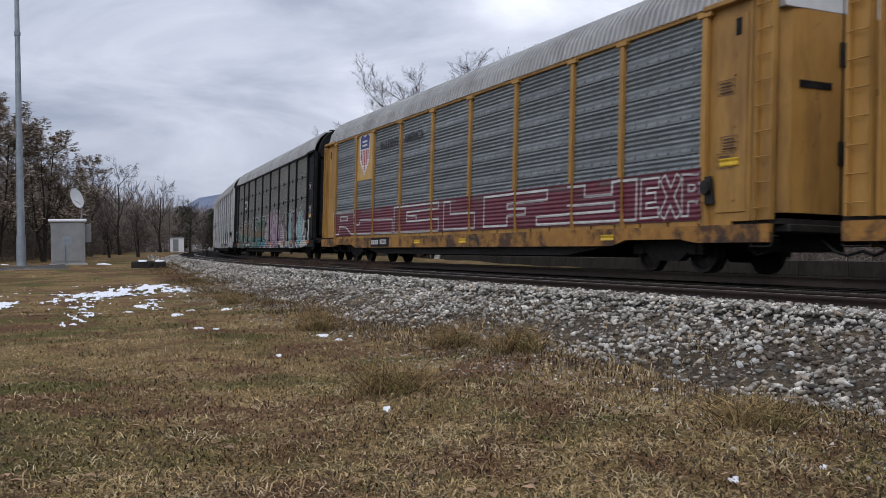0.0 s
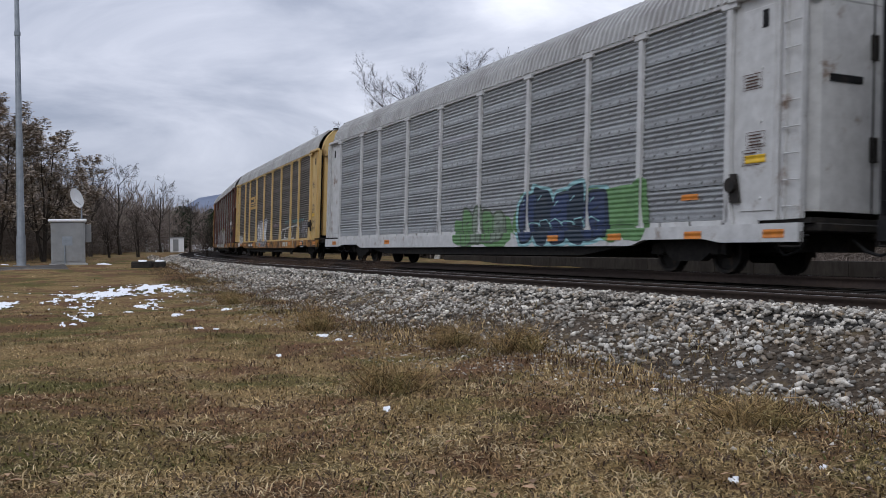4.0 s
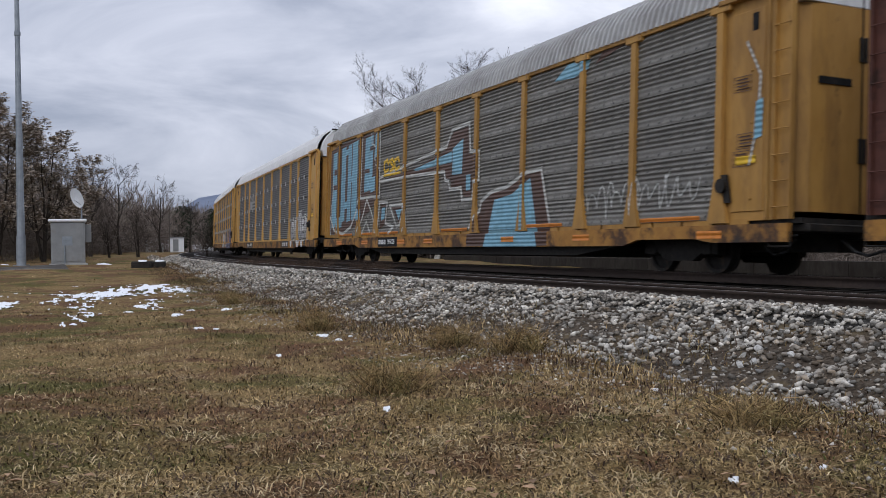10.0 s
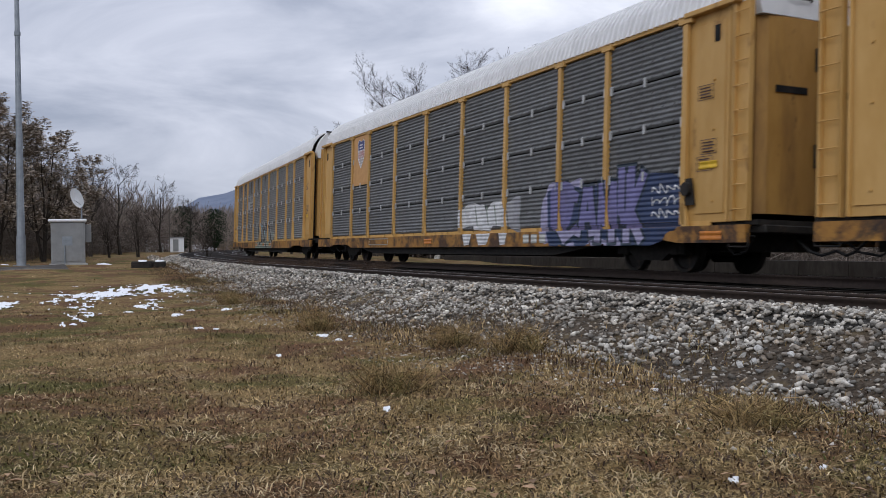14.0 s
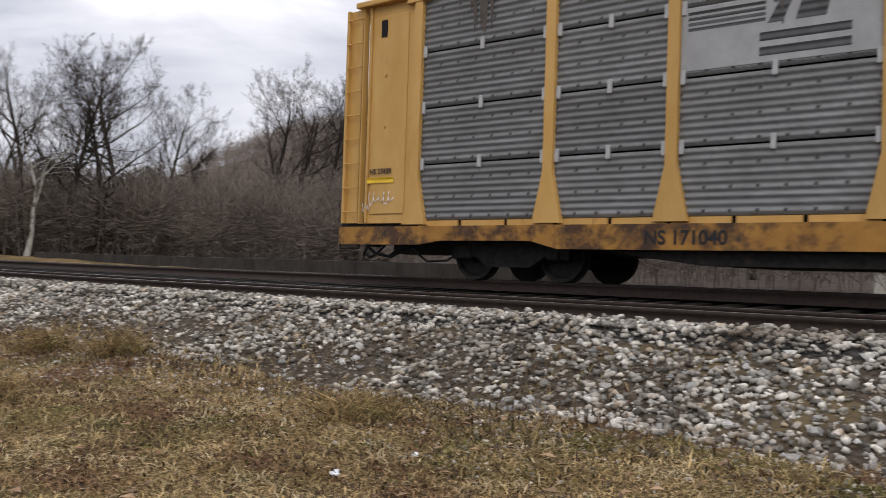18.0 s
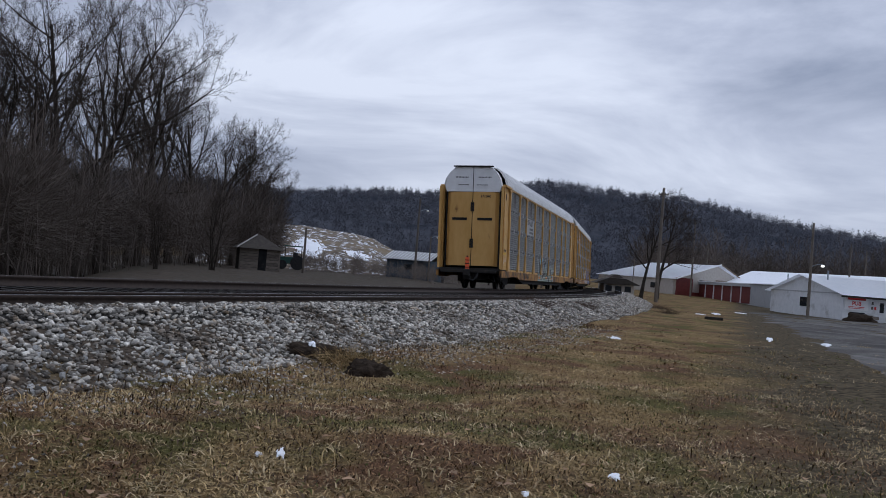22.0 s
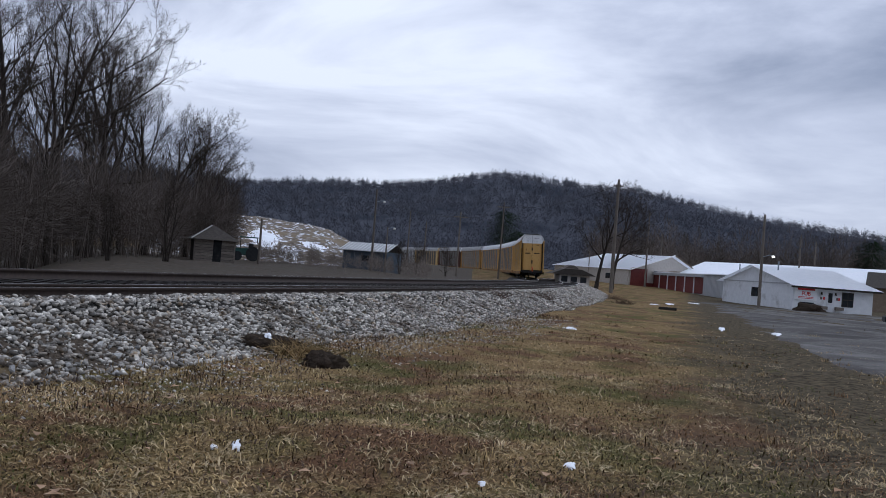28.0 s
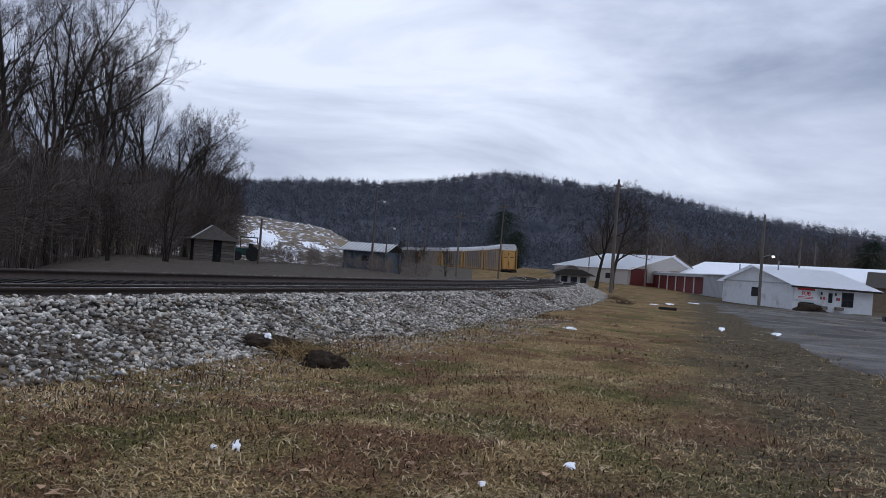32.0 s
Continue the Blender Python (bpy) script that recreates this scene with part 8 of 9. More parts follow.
def logo_bars(pt, x0, x1, z0, z1, key="ash"):
    """Speed stripes with a mark and two rows of bars."""
    pt.begin("company_mark")
    h = z1 - z0
    for i in range(4):
        z = z1 - h * 0.10 - i * h * 0.085
        pt.rect(x0 + 0.1, x0 + (x1 - x0) * 0.45, z - 0.022, z + 0.022, key, 1)
    m0 = x0 + (x1 - x0) * 0.46
    pt.poly([(m0, z1 - h * 0.42), (m0 + 0.18, z1 - h * 0.05), (m0 + 0.34, z1 - h * 0.05), (m0 + 0.2, z1 - h * 0.42)], key, 1)
    pt.poly([(m0 + 0.36, z1 - h * 0.42), (m0 + 0.46, z1 - h * 0.05), (m0 + 0.82, z1 - h * 0.05), (m0 + 0.74, z1 - h * 0.42)], key, 1)
    for r in range(2):
        z = z0 + h * (0.10 + 0.22 * (1 - r))
        pt.rect(m0 - 0.1, m0 + 1.05, z, z + h * 0.13, key, 1)


def shield(pt, cx, cz, s):
    pt.begin("shield_mark")
    top = [(-0.5, 0.5), (-0.3, 0.62), (0, 0.52), (0.3, 0.62), (0.5, 0.5), (0.44, 0.12), (-0.44, 0.12)]
    low = [(-0.44, 0.12), (0.44, 0.12), (0.40, -0.30), (0.0, -0.72), (-0.40, -0.30)]
    pt.poly([(cx + x * s * 1.1, cz + z * s * 1.06) for x, z in top[:5] + [(0.5, 0.1), (0.44, -0.32), (0, -0.78), (-0.44, -0.32), (-0.5, 0.1)]], "white", 1)
    pt.poly([(cx + x * s, cz + z * s) for x, z in top], "royal", 2)
    for i in range(5):
        x = -0.36 + i * 0.18
        pt.rect(cx + (x - 0.045) * s, cx + (x + 0.045) * s, cz - s * (0.62 - abs(x) * 1.0), cz + 0.08 * s, "red", 2)
    for r in range(2):
        pt.rect(cx - 0.26 * s, cx + 0.26 * s, cz + (0.34 - r * 0.14) * s, cz + (0.41 - r * 0.14) * s, "white", 3)


def on_side(x, z, out=1.497):
    return Matrix.Translation((-HALF + x, -out, z)) @ Matrix.Rotation(radians(90), 4, "X")


TEXT_W, TEXT_K = P["white"], P["black"]
car = dict(zip([q[0] for q in SPEC], CARS))

# purple band with angular white outlines
c, pt = car["purple_band_wagon"], Paint()
pt.rect(1.85, 25.32, 0.97, 1.93, "maroon")
for k in range(7):
    x = 2.0 + k * 3.3
    pt.rect(x, x + 2.2, 1.78, 1.90, "plum", 0)
for pts in ([(1.87, 1.03), (1.85, 1.9), (4.45, 1.9), (4.6, 1.75), (4.4, 1.5), (4.8, 1.36), (5.1, 1.38), (5.15, 1.53), (8.7, 1.47), (8.72, 1.0), (4.1, 1.02), (3.4, 1.3), (2.5, 1.34), (2.45, 1.04), (1.87, 1.03)],
            [(2.6, 1.58), (3.6, 1.58), (3.6, 1.72), (2.6, 1.72), (2.6, 1.58)],
            [(10.2, 1.52), (10.95, 1.52), (10.95, 1.35), (12.8, 1.37), (12.8, 1.0), (8.9, 1.0), (8.88, 1.86), (12.78, 1.86), (12.78, 1.68), (10.1, 1.66), (10.1, 1.35), (10.95, 1.35)],
            [(13.2, 1.02), (13.2, 1.84), (13.7, 1.84), (13.7, 1.48), (15.4, 1.46), (15.4, 1.02), (13.2, 1.02)],
            [(16.0, 1.05), (16.0, 1.85), (19.5, 1.85), (19.5, 1.62), (17.4, 1.6), (17.4, 1.48), (18.4, 1.46), (18.4, 1.3), (17.4, 1.3), (17.4, 1.05), (16.0, 1.05)],
            [(20.5, 1.85), (21.2, 1.85), (21.2, 1.6), (22.3, 1.6), (22.3, 1.86), (23.2, 1.86), (23.2, 1.03), (19.0, 1.03), (19.0, 1.22), (22.4, 1.25), (22.4, 1.42), (20.5, 1.42), (20.5, 1.85)]):
    pt.begin("angular_outline")
    pt.line(pts, 0.06, "chalk", 1)
for ch, x0 in (("E", 23.38), ("X", 24.06), ("P", 24.72)):
    bold(pt, ch, x0, x0 + 0.56, 1.1, 1.78, [(9, "maroon")], "chalk", 0.15, 0.04, None, False)
pt.begin("company_mark")
pt.rect(4.62, 6.5, 3.02, 4.78, "logo_yellow", 0)
shield(pt, 5.52, 4.06, 1.08)
for x in (11.0, 14.5, 22.0):
    pt.begin("reflector")
    pt.rect(x, x + 0.5, 0.62, 0.74, "lemon", 4)
pt.done(c, "painted_band", "dark red painted band outlined in white")
text_mesh("BUILDING", 0.40, TEXT_K, c, on_side(8.2, 4.1), "slogan")
text_mesh("AMERICA", 0.40, TEXT_K, c, on_side(10.55, 4.1), "slogan")

c, pt = car["black_wagon"], Paint()
overspray(pt, 2.2, 8.4, 0.55, 1.45, "moss", 3)
overspray(pt, 8.2, 13.4, 0.55, 1.6, "sage", 4)
overspray(pt, 13.0, 25.4, 0.55, 1.72, "chalk", 5)
EARTH = [(0.9, "moss"), (1.35, "fern"), (9, "tan")]
for ch, x0, x1, top in (("N", 2.2, 3.7, 1.75), ("R", 3.6, 4.9, 1.95), ("A", 4.6, 6.3, 2.0), ("C", 6.4, 7.4, 2.05), ("S", 7.3, 8.3, 2.05)):
    bold(pt, ch, x0, x1, 0.66, top, EARTH, "black", 0.40, 0.07, "chalk")
DEEP = [(1.08, "teal"), (9, "fern")]
for ch, x0, x1, top in (("A", 8.35, 9.85, 2.08), ("B", 9.95, 10.8, 2.12), ("I", 10.85, 11.3, 1.85), ("D", 11.4, 12.35, 2.15), ("E", 12.45, 13.3, 2.12)):
    bold(pt, ch, x0, x1, 0.66, top, DEEP, "black", 0.36, 0.11, "chalk")
pt.blob(11.08, 2.1, 0.34, 0.26, "fern", 3, 8, 0.1)
for x, z, w in ((8.75, 1.35, 0.34), (9.4, 1.2, 0.28), (10.15, 1.3, 0.3), (10.6, 1.65, 0.26), (11.1, 1.3, 0.3), (11.6, 1.4, 0.3), (12.65, 1.35, 0.34), (12.9, 1.75, 0.3)):
    pt.begin("rust_patch")
    pt.blob(x, z, w, w * 1.2, "rusty", 3, int(x * 11), 0.3)
pt.poly([(12.6, 0.6), (13.9, 0.62), (13.75, 1.02), (12.9, 0.9)], "teal", 4)
for x, z in ((3.4, 1.25), (5.0, 0.95), (6.6, 1.3), (7.6, 1.1)):
    pt.blob(x, z, 0.32, 0.42, "aqua" if x < 4 else "chalk", 4, int(x * 7))
scrawl(pt, 13.3, 13.95, 1.2, 1.6, "black", 0.03, 35, 4, 3)
scrawl(pt, 13.3, 13.95, 1.55, 1.85, "black", 0.03, 45, 3, 3)
pt.begin("letter_block")
PINK = [(0.95, "mauve"), (9, "pink")]
for ch, x0, x1, top in (("K", 14.2, 15.5, 2.1), ("C", 15.75, 17.0, 2.15), ("B", 17.15, 18.15, 2.2)):
    bold(pt, ch, x0, x1, 0.7, top, PINK, "plum", 0.52, 0.12, "chalk")
pt.line([(18.35, 0.8), (18.4, 1.6), (18.7, 1.85), (19.0, 1.7), (19.1, 0.8)], 0.11, "plum", 2)
pt.rect(18.45, 19.0, 0.85, 1.65, "pink", 2)
scrawl(pt, 18.5, 19.0, 1.35, 1.6, "black", 0.025, 37, 3, 3)
for ch, x0, x1, top, tone in (("V", 19.3, 20.75, 2.05, "plum"), ("O", 20.85, 21.55, 2.12, "aqua"), ("K", 21.75, 22.95, 2.08, "plum"), ("S", 23.15, 24.3, 2.1, "aqua")):
    bold(pt, ch, x0, x1, 0.7, top, [(9, tone)], "black", 0.44, 0.08, "chalk")
pt.poly([(24.5, 1.1), (25.1, 1.15), (25.35, 1.75), (25.2, 2.05), (24.75, 2.2), (24.55, 1.9), (24.9, 1.75), (24.8, 1.4)], "plum", 2)
pt.line([(24.5, 1.1), (25.1, 1.15), (25.35, 1.75), (25.2, 2.05), (24.75, 2.2), (24.55, 1.9)], 0.07, "black", 3)
pt.begin("company_mark")
pt.rect(4.68, 6.52, 2.84, 3.78, "black", 0)
pt.rect(4.95, 5.58, 3.42, 3.55, "white", 1)
pt.rect(4.95, 5.58, 3.02, 3.15, "white", 1)
pt.poly([(5.72, 3.55), (5.95, 3.55), (6.28, 3.04), (6.05, 3.04)], "white", 1)
for x in (2.3, 8.9, 12.7, 15.6, 19.2, 21.6, 25.6):
    pt.begin("reflector")
    pt.rect(x, x + 0.6, 0.70, 0.84, "orange", 4)
scrawl(pt, 0.9, 1.6, 1.3, 1.7, "aqua", 0.035, 36, 4)
scrawl(pt, 0.9, 1.6, 0.95, 1.3, "chalk", 0.035, 46, 4)
pt.done(c, "graffiti", "mauve, teal and moss-green graffiti letters on white overspray")

c, pt = car["silver_wagon"], Paint()
overspray(pt, 13.6, 16.6, 0.55, 1.25, "leek", 5)
overspray(pt, 17.4, 22.6, 0.7, 1.75, "leek", 6)
bubbles(pt, 14.0, 16.6, 0.62, 1.5, 4, ["leek", "sage"], "moss", 8, None)
bubbles(pt, 17.5, 21.4, 0.55, 1.85, 5, ["navy", "ink"], "ink", 7, "aqua", "aqua")
scrawl(pt, 17.8, 21.0, 0.9, 1.2, "aqua", 0.03, 17, 6, 5)
pt.begin("stencil_line")
pt.rect(11.6, 14.6, 3.55, 3.72, "grey", 0)
pt.rect(24.0, 24.5, 1.35, 1.46, "orange", 0)
for x in (1.2, 7.5, 19.0, 21.6, 24.2, 26.3):
    pt.begin("reflector")
    pt.rect(x, x + 0.5, 0.62, 0.76, "orange", 4)
pt.done(c, "graffiti", "green and navy graffiti tag")

c, pt = car["faded_yellow_wagon"], Paint()
for ch, x0, x1, top in (("S", 10.0, 10.7, 1.9), ("M", 10.75, 11.45, 1.92), ("E", 11.5, 12.1, 1.95), ("N", 12.15, 12.75, 1.95), ("K", 12.8, 13.4, 2.0)):
    bold(pt, ch, x0, x1, 0.72, top, [(0.95, "grey"), (9, "white")], "black", 0.23, 0.05, "grey", False)
pt.line([(12.9, 1.95), (13.3, 2.12), (13.4, 1.75)], 0.04, "black", 2)
overspray(pt, 2.1, 3.2, 0.6, 1.3, "white", 9)
scrawl(pt, 2.2, 3.2, 0.9, 1.35, "black", 0.045, 10, 3, 2)
for cx in (3.9, 4.7, 5.5):
    pt.begin("bubble_outline")
    pt.line([(cx - 0.35, 0.98), (cx - 0.38, 1.4), (cx - 0.1, 1.62), (cx + 0.25, 1.5), (cx + 0.3, 1.0)], 0.045, "grey", 1)
for pts in ([(18.1, 0.62), (18.15, 1.3), (18.45, 1.45), (22.5, 1.62), (22.9, 1.45), (22.9, 1.0)], [(19.4, 1.48), (18.95, 1.05), (19.6, 0.98)], [(20.4, 1.5), (20.1, 1.0), (19.9, 0.98)], [(21.2, 1.55), (20.9, 1.0)], [(18.2, 0.94), (21.6, 0.98), (21.6, 0.6)]):
    pt.begin("letter_outline")
    pt.line(pts, 0.075, "chalk", 1)
for k, (x0, x1) in enumerate(((19.0, 20.5), (20.8, 22.3), (22.4, 23.9))):
    scrawl(pt, x0, x1, 1.68, 1.92, "teal", 0.05, 3 + k, 4)
scrawl(pt, 15.6, 17.2, 1.55, 1.85, "mauve", 0.035, 5, 5)
for k in range(3):
    scrawl(pt, 23.2 + 0.3 * k, 24.6 + 0.3 * k, 0.98 + 0.2 * k, 1.5 + 0.22 * k, "grey", 0.045, 6 + k, 3)
pt.begin("company_mark")
pt.rect(6.7, 9.3, 2.92, 3.68, "logo_yellow", 0)
pt.rect(6.85, 8.15, 3.36, 3.52, "black", 1)
for i in range(2):
    pt.rect(6.85, 8.9, 3.08 + i * 0.12, 3.14 + i * 0.12, "black", 1)
pt.line([(8.65, 3.1), (8.55, 3.35), (8.7, 3.55), (8.95, 3.58), (9.12, 3.45), (9.12, 3.2)], 0.07, "black", 1)
pt.line([(8.78, 3.12), (8.75, 3.32), (8.92, 3.42)], 0.05, "black", 1)
for x in (3.0, 5.0, 8.4, 11.0, 14.2, 20.5, 23.4, 26.3):
    pt.begin("reflector")
    pt.rect(x, x + 0.6, 0.64, 0.78, "orange", 4)
pt.begin("stencil_plate")
pt.rect(23.6, 24.3, 0.54, 0.84, "black", 3)
pt.line([(23.62, 0.56), (24.28, 0.56), (24.28, 0.82), (23.62, 0.82)], 0.03, "white", 4, True)
for k in range(3):
    pt.rect(18.9 + 0.5 * k, 19.25 + 0.5 * k, 0.58, 0.8, "chalk", 2)
for k in range(4):
    scrawl(pt, 0.75, 1.3, 1.2 + 0.75 * k, 1.55 + 0.75 * k, ("plum", "black", "black", "black")[k], 0.02, 9 + k, 3)
scrawl(pt, 25.7, 26.4, 1.2, 1.55, "black", 0.03, 8, 3)
scrawl(pt, 25.7, 26.4, 1.55, 1.8, "black", 0.03, 18, 3)
pt.done(c, "graffiti", "white and teal graffiti tags and a yellow name board")

c, pt = car["brown_wagon"], Paint()
bubbles(pt, 2.0, 4.3, 0.98, 1.75, 4, ["ash", "grey"], "chalk", 11, None)
overspray(pt, 6.9, 9.2, 0.6, 1.6, "grey", 12)
for k in range(3):
    bubbles(pt, 6.9, 9.3, 0.6 + 0.42 * k, 1.08 + 0.42 * k, 7, ["chalk", "grey", "ash"], "ink", 60 + k, None)
for ch, x0, x1, top in (("O", 9.75, 10.5, 1.95), ("A", 10.65, 11.25, 1.92), ("E", 11.35, 11.95, 1.98), ("L", 12.2, 12.9, 2.02)):
    arch(pt, x0, x1, 0.56, top, "dust", "chalk", 0.06)
pt.begin("letter_cut")
for x, z in ((10.0, 1.5), (10.9, 1.4), (11.5, 1.45), (12.5, 1.45), (10.0, 1.15), (11.6, 1.1)):
    pt.line([(x, z), (x + 0.25, z), (x + 0.25, z + 0.2), (x, z + 0.2)], 0.04, "rose", 4, True)
for x0, x1, top in ((13.5, 14.7, 2.02), (14.75, 15.55, 2.0), (15.6, 16.35, 2.02), (16.4, 17.3, 2.08)):
    arch(pt, x0, x1, 0.56, top, "chalk", "black", 0.085, "lime")
pt.begin("letter_cut")
for x in (14.3, 14.45, 15.85, 16.0):
    pt.line([(x, 1.55), (x - 0.05, 1.3)], 0.06, "black", 4)
pt.line([(14.5, 1.25), (14.95, 1.2), (15.3, 0.6)], 0.06, "black", 4)
pt.line([(16.2, 1.35), (16.7, 1.1), (16.9, 0.6)], 0.06, "black", 4)
pt.line([(16.9, 1.35), (17.4, 1.3), (17.7, 0.95)], 0.06, "black", 4)
pt.blob(14.3, 0.95, 0.35, 0.3, "black", 4, 3)
pt.blob(17.55, 1.62, 0.3, 0.32, "lime", 1, 4)
for k in range(3):
    scrawl(pt, 17.8, 18.9, 1.05 + 0.3 * k, 1.3 + 0.3 * k, "chalk", 0.03, 70 + k, 5)
logo_bars(pt, 6.9, 9.2, 3.05, 3.95)
pt.begin("white_bar")
pt.rect(22.75, 25.2, 2.22, 2.46, "white", 0)
for k in range(2):
    scrawl(pt, 22.8, 25.0, 1.55 + 0.22 * k, 1.75 + 0.22 * k, "ash", 0.06, 80 + k, 9)
for x in (1.3, 5.4, 19.2, 23.4):
    pt.begin("reflector")
    pt.rect(x, x + 0.7, 0.62, 0.80, "orange", 4)
pt.begin("stencil_plate")
pt.rect(19.3, 20.8, 0.54, 0.85, "black", 2)
for k in range(3):
    pt.rect(19.6 + 0.38 * k, 19.88 + 0.38 * k, 0.6, 0.78, "chalk", 3)
pt.rect(24.6, 25.2, 0.54, 0.85, "black", 2)
pt.done(c, "graffiti", "round white and grey graffiti with black outlines and yellow shadows")

c, pt = car["blue_letter_wagon"], Paint()
pt.poly([(0.75, 1.05), (2.4, 0.98), (4.2, 1.35), (6.0, 1.9), (6.85, 2.3), (6.8, 4.66), (4.6, 4.68), (1.9, 4.62), (0.75, 4.5)], "brown", 0)
for x0, x1, lo, hi in ((1.0, 1.75, 1.3, 4.4), (2.2, 2.75, 1.5, 4.5), (3.05, 3.5, 1.5, 4.55), (3.6, 4.25, 1.55, 4.6), (5.15, 6.05, 2.55, 4.6), (6.25, 6.7, 3.7, 4.6)):
    pt.begin("blue_stroke")
    pt.poly([(x0, lo), (x1, lo + 0.06), (x1 + 0.06, hi), (x0 + 0.06, hi - 0.05)], "blue", 1)
for x0, x1, lo, hi in ((1.6, 2.4, 1.25, 1.75), (2.6, 3.3, 2.0, 2.35), (3.3, 3.9, 3.0, 3.3), (5.9, 6.5, 2.5, 3.1), (4.2, 4.75, 1.5, 1.95), (2.7, 3.2, 4.1, 4.4)):
    pt.begin("blue_stroke")
    pt.poly([(x0, lo), (x1, lo + 0.08), (x1, hi), (x0, hi - 0.06)], "blue", 1)
pt.begin("dark_cut")
for x, lo, hi in ((1.25, 3.45, 3.68), (1.1, 2.85, 3.05), (5.2, 3.25, 3.4), (5.75, 4.05, 4.2)):
    pt.rect(x, x + 0.55, lo, hi, "brown", 2)
pt.begin("white_outline")
pt.line([(0.8, 1.75), (1.4, 1.2), (2.6, 1.05), (3.6, 1.3), (4.3, 1.9), (4.7, 2.35), (6.0, 2.35), (6.9, 2.3), (6.85, 4.7)], 0.11, "chalk", 2)
pt.line([(4.75, 2.4), (4.85, 4.65)], 0.10, "chalk", 2)
pt.line([(5.9, 4.65), (5.95, 4.3), (6.5, 4.1), (6.3, 3.7), (6.8, 3.3)], 0.07, "chalk", 2)
for pts in ([(4.4, 1.0), (5.0, 1.6), (5.5, 2.28), (6.1, 1.75), (6.6, 1.05)], [(5.0, 1.05), (5.5, 1.45), (5.9, 1.1)], [(6.75, 1.05), (6.95, 2.1), (7.75, 2.08), (7.6, 1.35), (8.4, 1.2), (7.9, 1.0)], [(8.0, 1.95), (9.45, 1.92), (9.0, 1.25), (8.75, 1.2), (8.0, 1.95)], [(9.45, 1.92), (9.6, 1.2), (9.3, 1.0)]):
    pt.begin("white_outline")
    pt.line(pts, 0.10, "chalk", 2)
pt.begin("dark_cut")
pt.poly([(7.0, 1.15), (7.1, 2.0), (7.7, 2.0), (7.5, 1.3)], "brown", 1)
pt.poly([(8.2, 1.88), (9.35, 1.86), (8.95, 1.3)], "brown", 1)
pt.begin("blue_stroke")
pt.poly([(7.15, 1.45), (7.2, 1.9), (7.6, 1.9), (7.5, 1.5)], "blue", 3)
pt.poly([(8.6, 1.78), (9.2, 1.78), (8.95, 1.42)], "blue", 3)
pt.begin("arrow_shape")
pt.poly([(7.0, 2.88), (10.6, 3.08), (12.8, 3.4), (12.8, 2.78), (9.0, 2.8)], "brown", 0)
pt.poly([(10.2, 3.02), (13.3, 3.32), (13.3, 3.0), (10.4, 2.96)], "blue", 1)
pt.line([(6.9, 2.98), (10.6, 3.3), (12.9, 3.5), (13.3, 3.95), (14.5, 4.02), (14.6, 3.2), (15.2, 3.15), (15.2, 2.35), (14.85, 2.3), (14.8, 1.85), (14.1, 1.85), (14.0, 2.2), (13.2, 2.2), (13.1, 2.45), (12.85, 2.5), (12.75, 2.76), (10.0, 2.83), (6.9, 2.84)], 0.10, "chalk", 2)
pt.poly([(12.8, 2.76), (12.95, 2.52), (13.25, 2.5), (13.3, 2.25), (14.1, 2.28), (14.2, 1.92), (14.7, 1.92), (14.75, 2.38), (15.1, 2.42), (15.1, 3.08), (14.5, 3.12), (14.42, 3.92), (13.4, 3.88), (12.8, 3.42)], "brown", 1)
pt.poly([(13.35, 2.62), (14.05, 2.6), (14.1, 3.62), (13.35, 3.4)], "blue", 2)
pt.rect(14.35, 14.65, 2.1, 2.55, "blue", 2)
pt.begin("company_mark")
for i in range(3):
    x = 7.35 + i * 0.54
    pt.line([(x + 0.42, 3.42), (x + 0.3, 3.54), (x, 3.48), (x + (0.42 if i == 1 else 0), 3.26), (x + 0.1, 3.14), (x + 0.42, 3.2)], 0.11, "lemon", 3)
pt.rect(7.3, 9.0, 2.98, 3.06, "lemon", 3)
pt.begin("dome_shape")
dome = [(14.6, 1.05), (15.3, 1.5), (15.4, 1.75), (16.0, 1.97), (16.9, 2.05), (18.0, 2.35), (18.75, 2.38), (18.95, 1.8), (19.2, 1.1)]
pt.poly(dome + [(19.2, 0.52), (14.6, 0.52)], "brown", 0)
pt.line(dome, 0.10, "chalk", 1)
pt.poly([(15.7, 0.5), (16.2, 1.75), (17.2, 1.85), (18.2, 2.2), (18.7, 0.5)], "blue", 1)
pt.begin("blue_stroke")
pt.poly([(19.3, 4.4), (19.9, 4.7), (20.9, 4.72), (20.8, 4.45), (20.2, 4.35)], "blue", 1)
pt.poly([(21.1, 4.5), (22.2, 4.72), (21.4, 4.74)], "brown", 0)
for k in range(4):
    scrawl(pt, 20.8 + 0.95 * k, 21.9 + 0.95 * k, 1.05 + 0.05 * k, 1.95, "chalk", 0.035, 11 + k, 3)
for x in (2.0, 5.2, 9.0, 11.4, 16.8, 20.4, 24.8):
    pt.begin("reflector")
    pt.rect(x, x + 0.7, 0.62, 0.76, "orange", 4)
for x in (1.9, 4.9, 7.0, 12.6, 17.9, 22.9):
    pt.begin("deck_mark")
    pt.rect(x, x + 1.9, 0.97, 1.05, "orange", 2)
pt.line([(0.9, 1.0), (0.95, 2.2), (1.2, 3.2)], 0.06, "chalk", 2)
pt.line([(26.0, 4.0), (26.35, 3.4), (26.3, 2.6), (26.1, 1.9)], 0.05, "chalk", 2)
pt.poly([(26.2, 2.3), (26.4, 2.35), (26.42, 3.0), (26.25, 2.95)], "blue", 2)
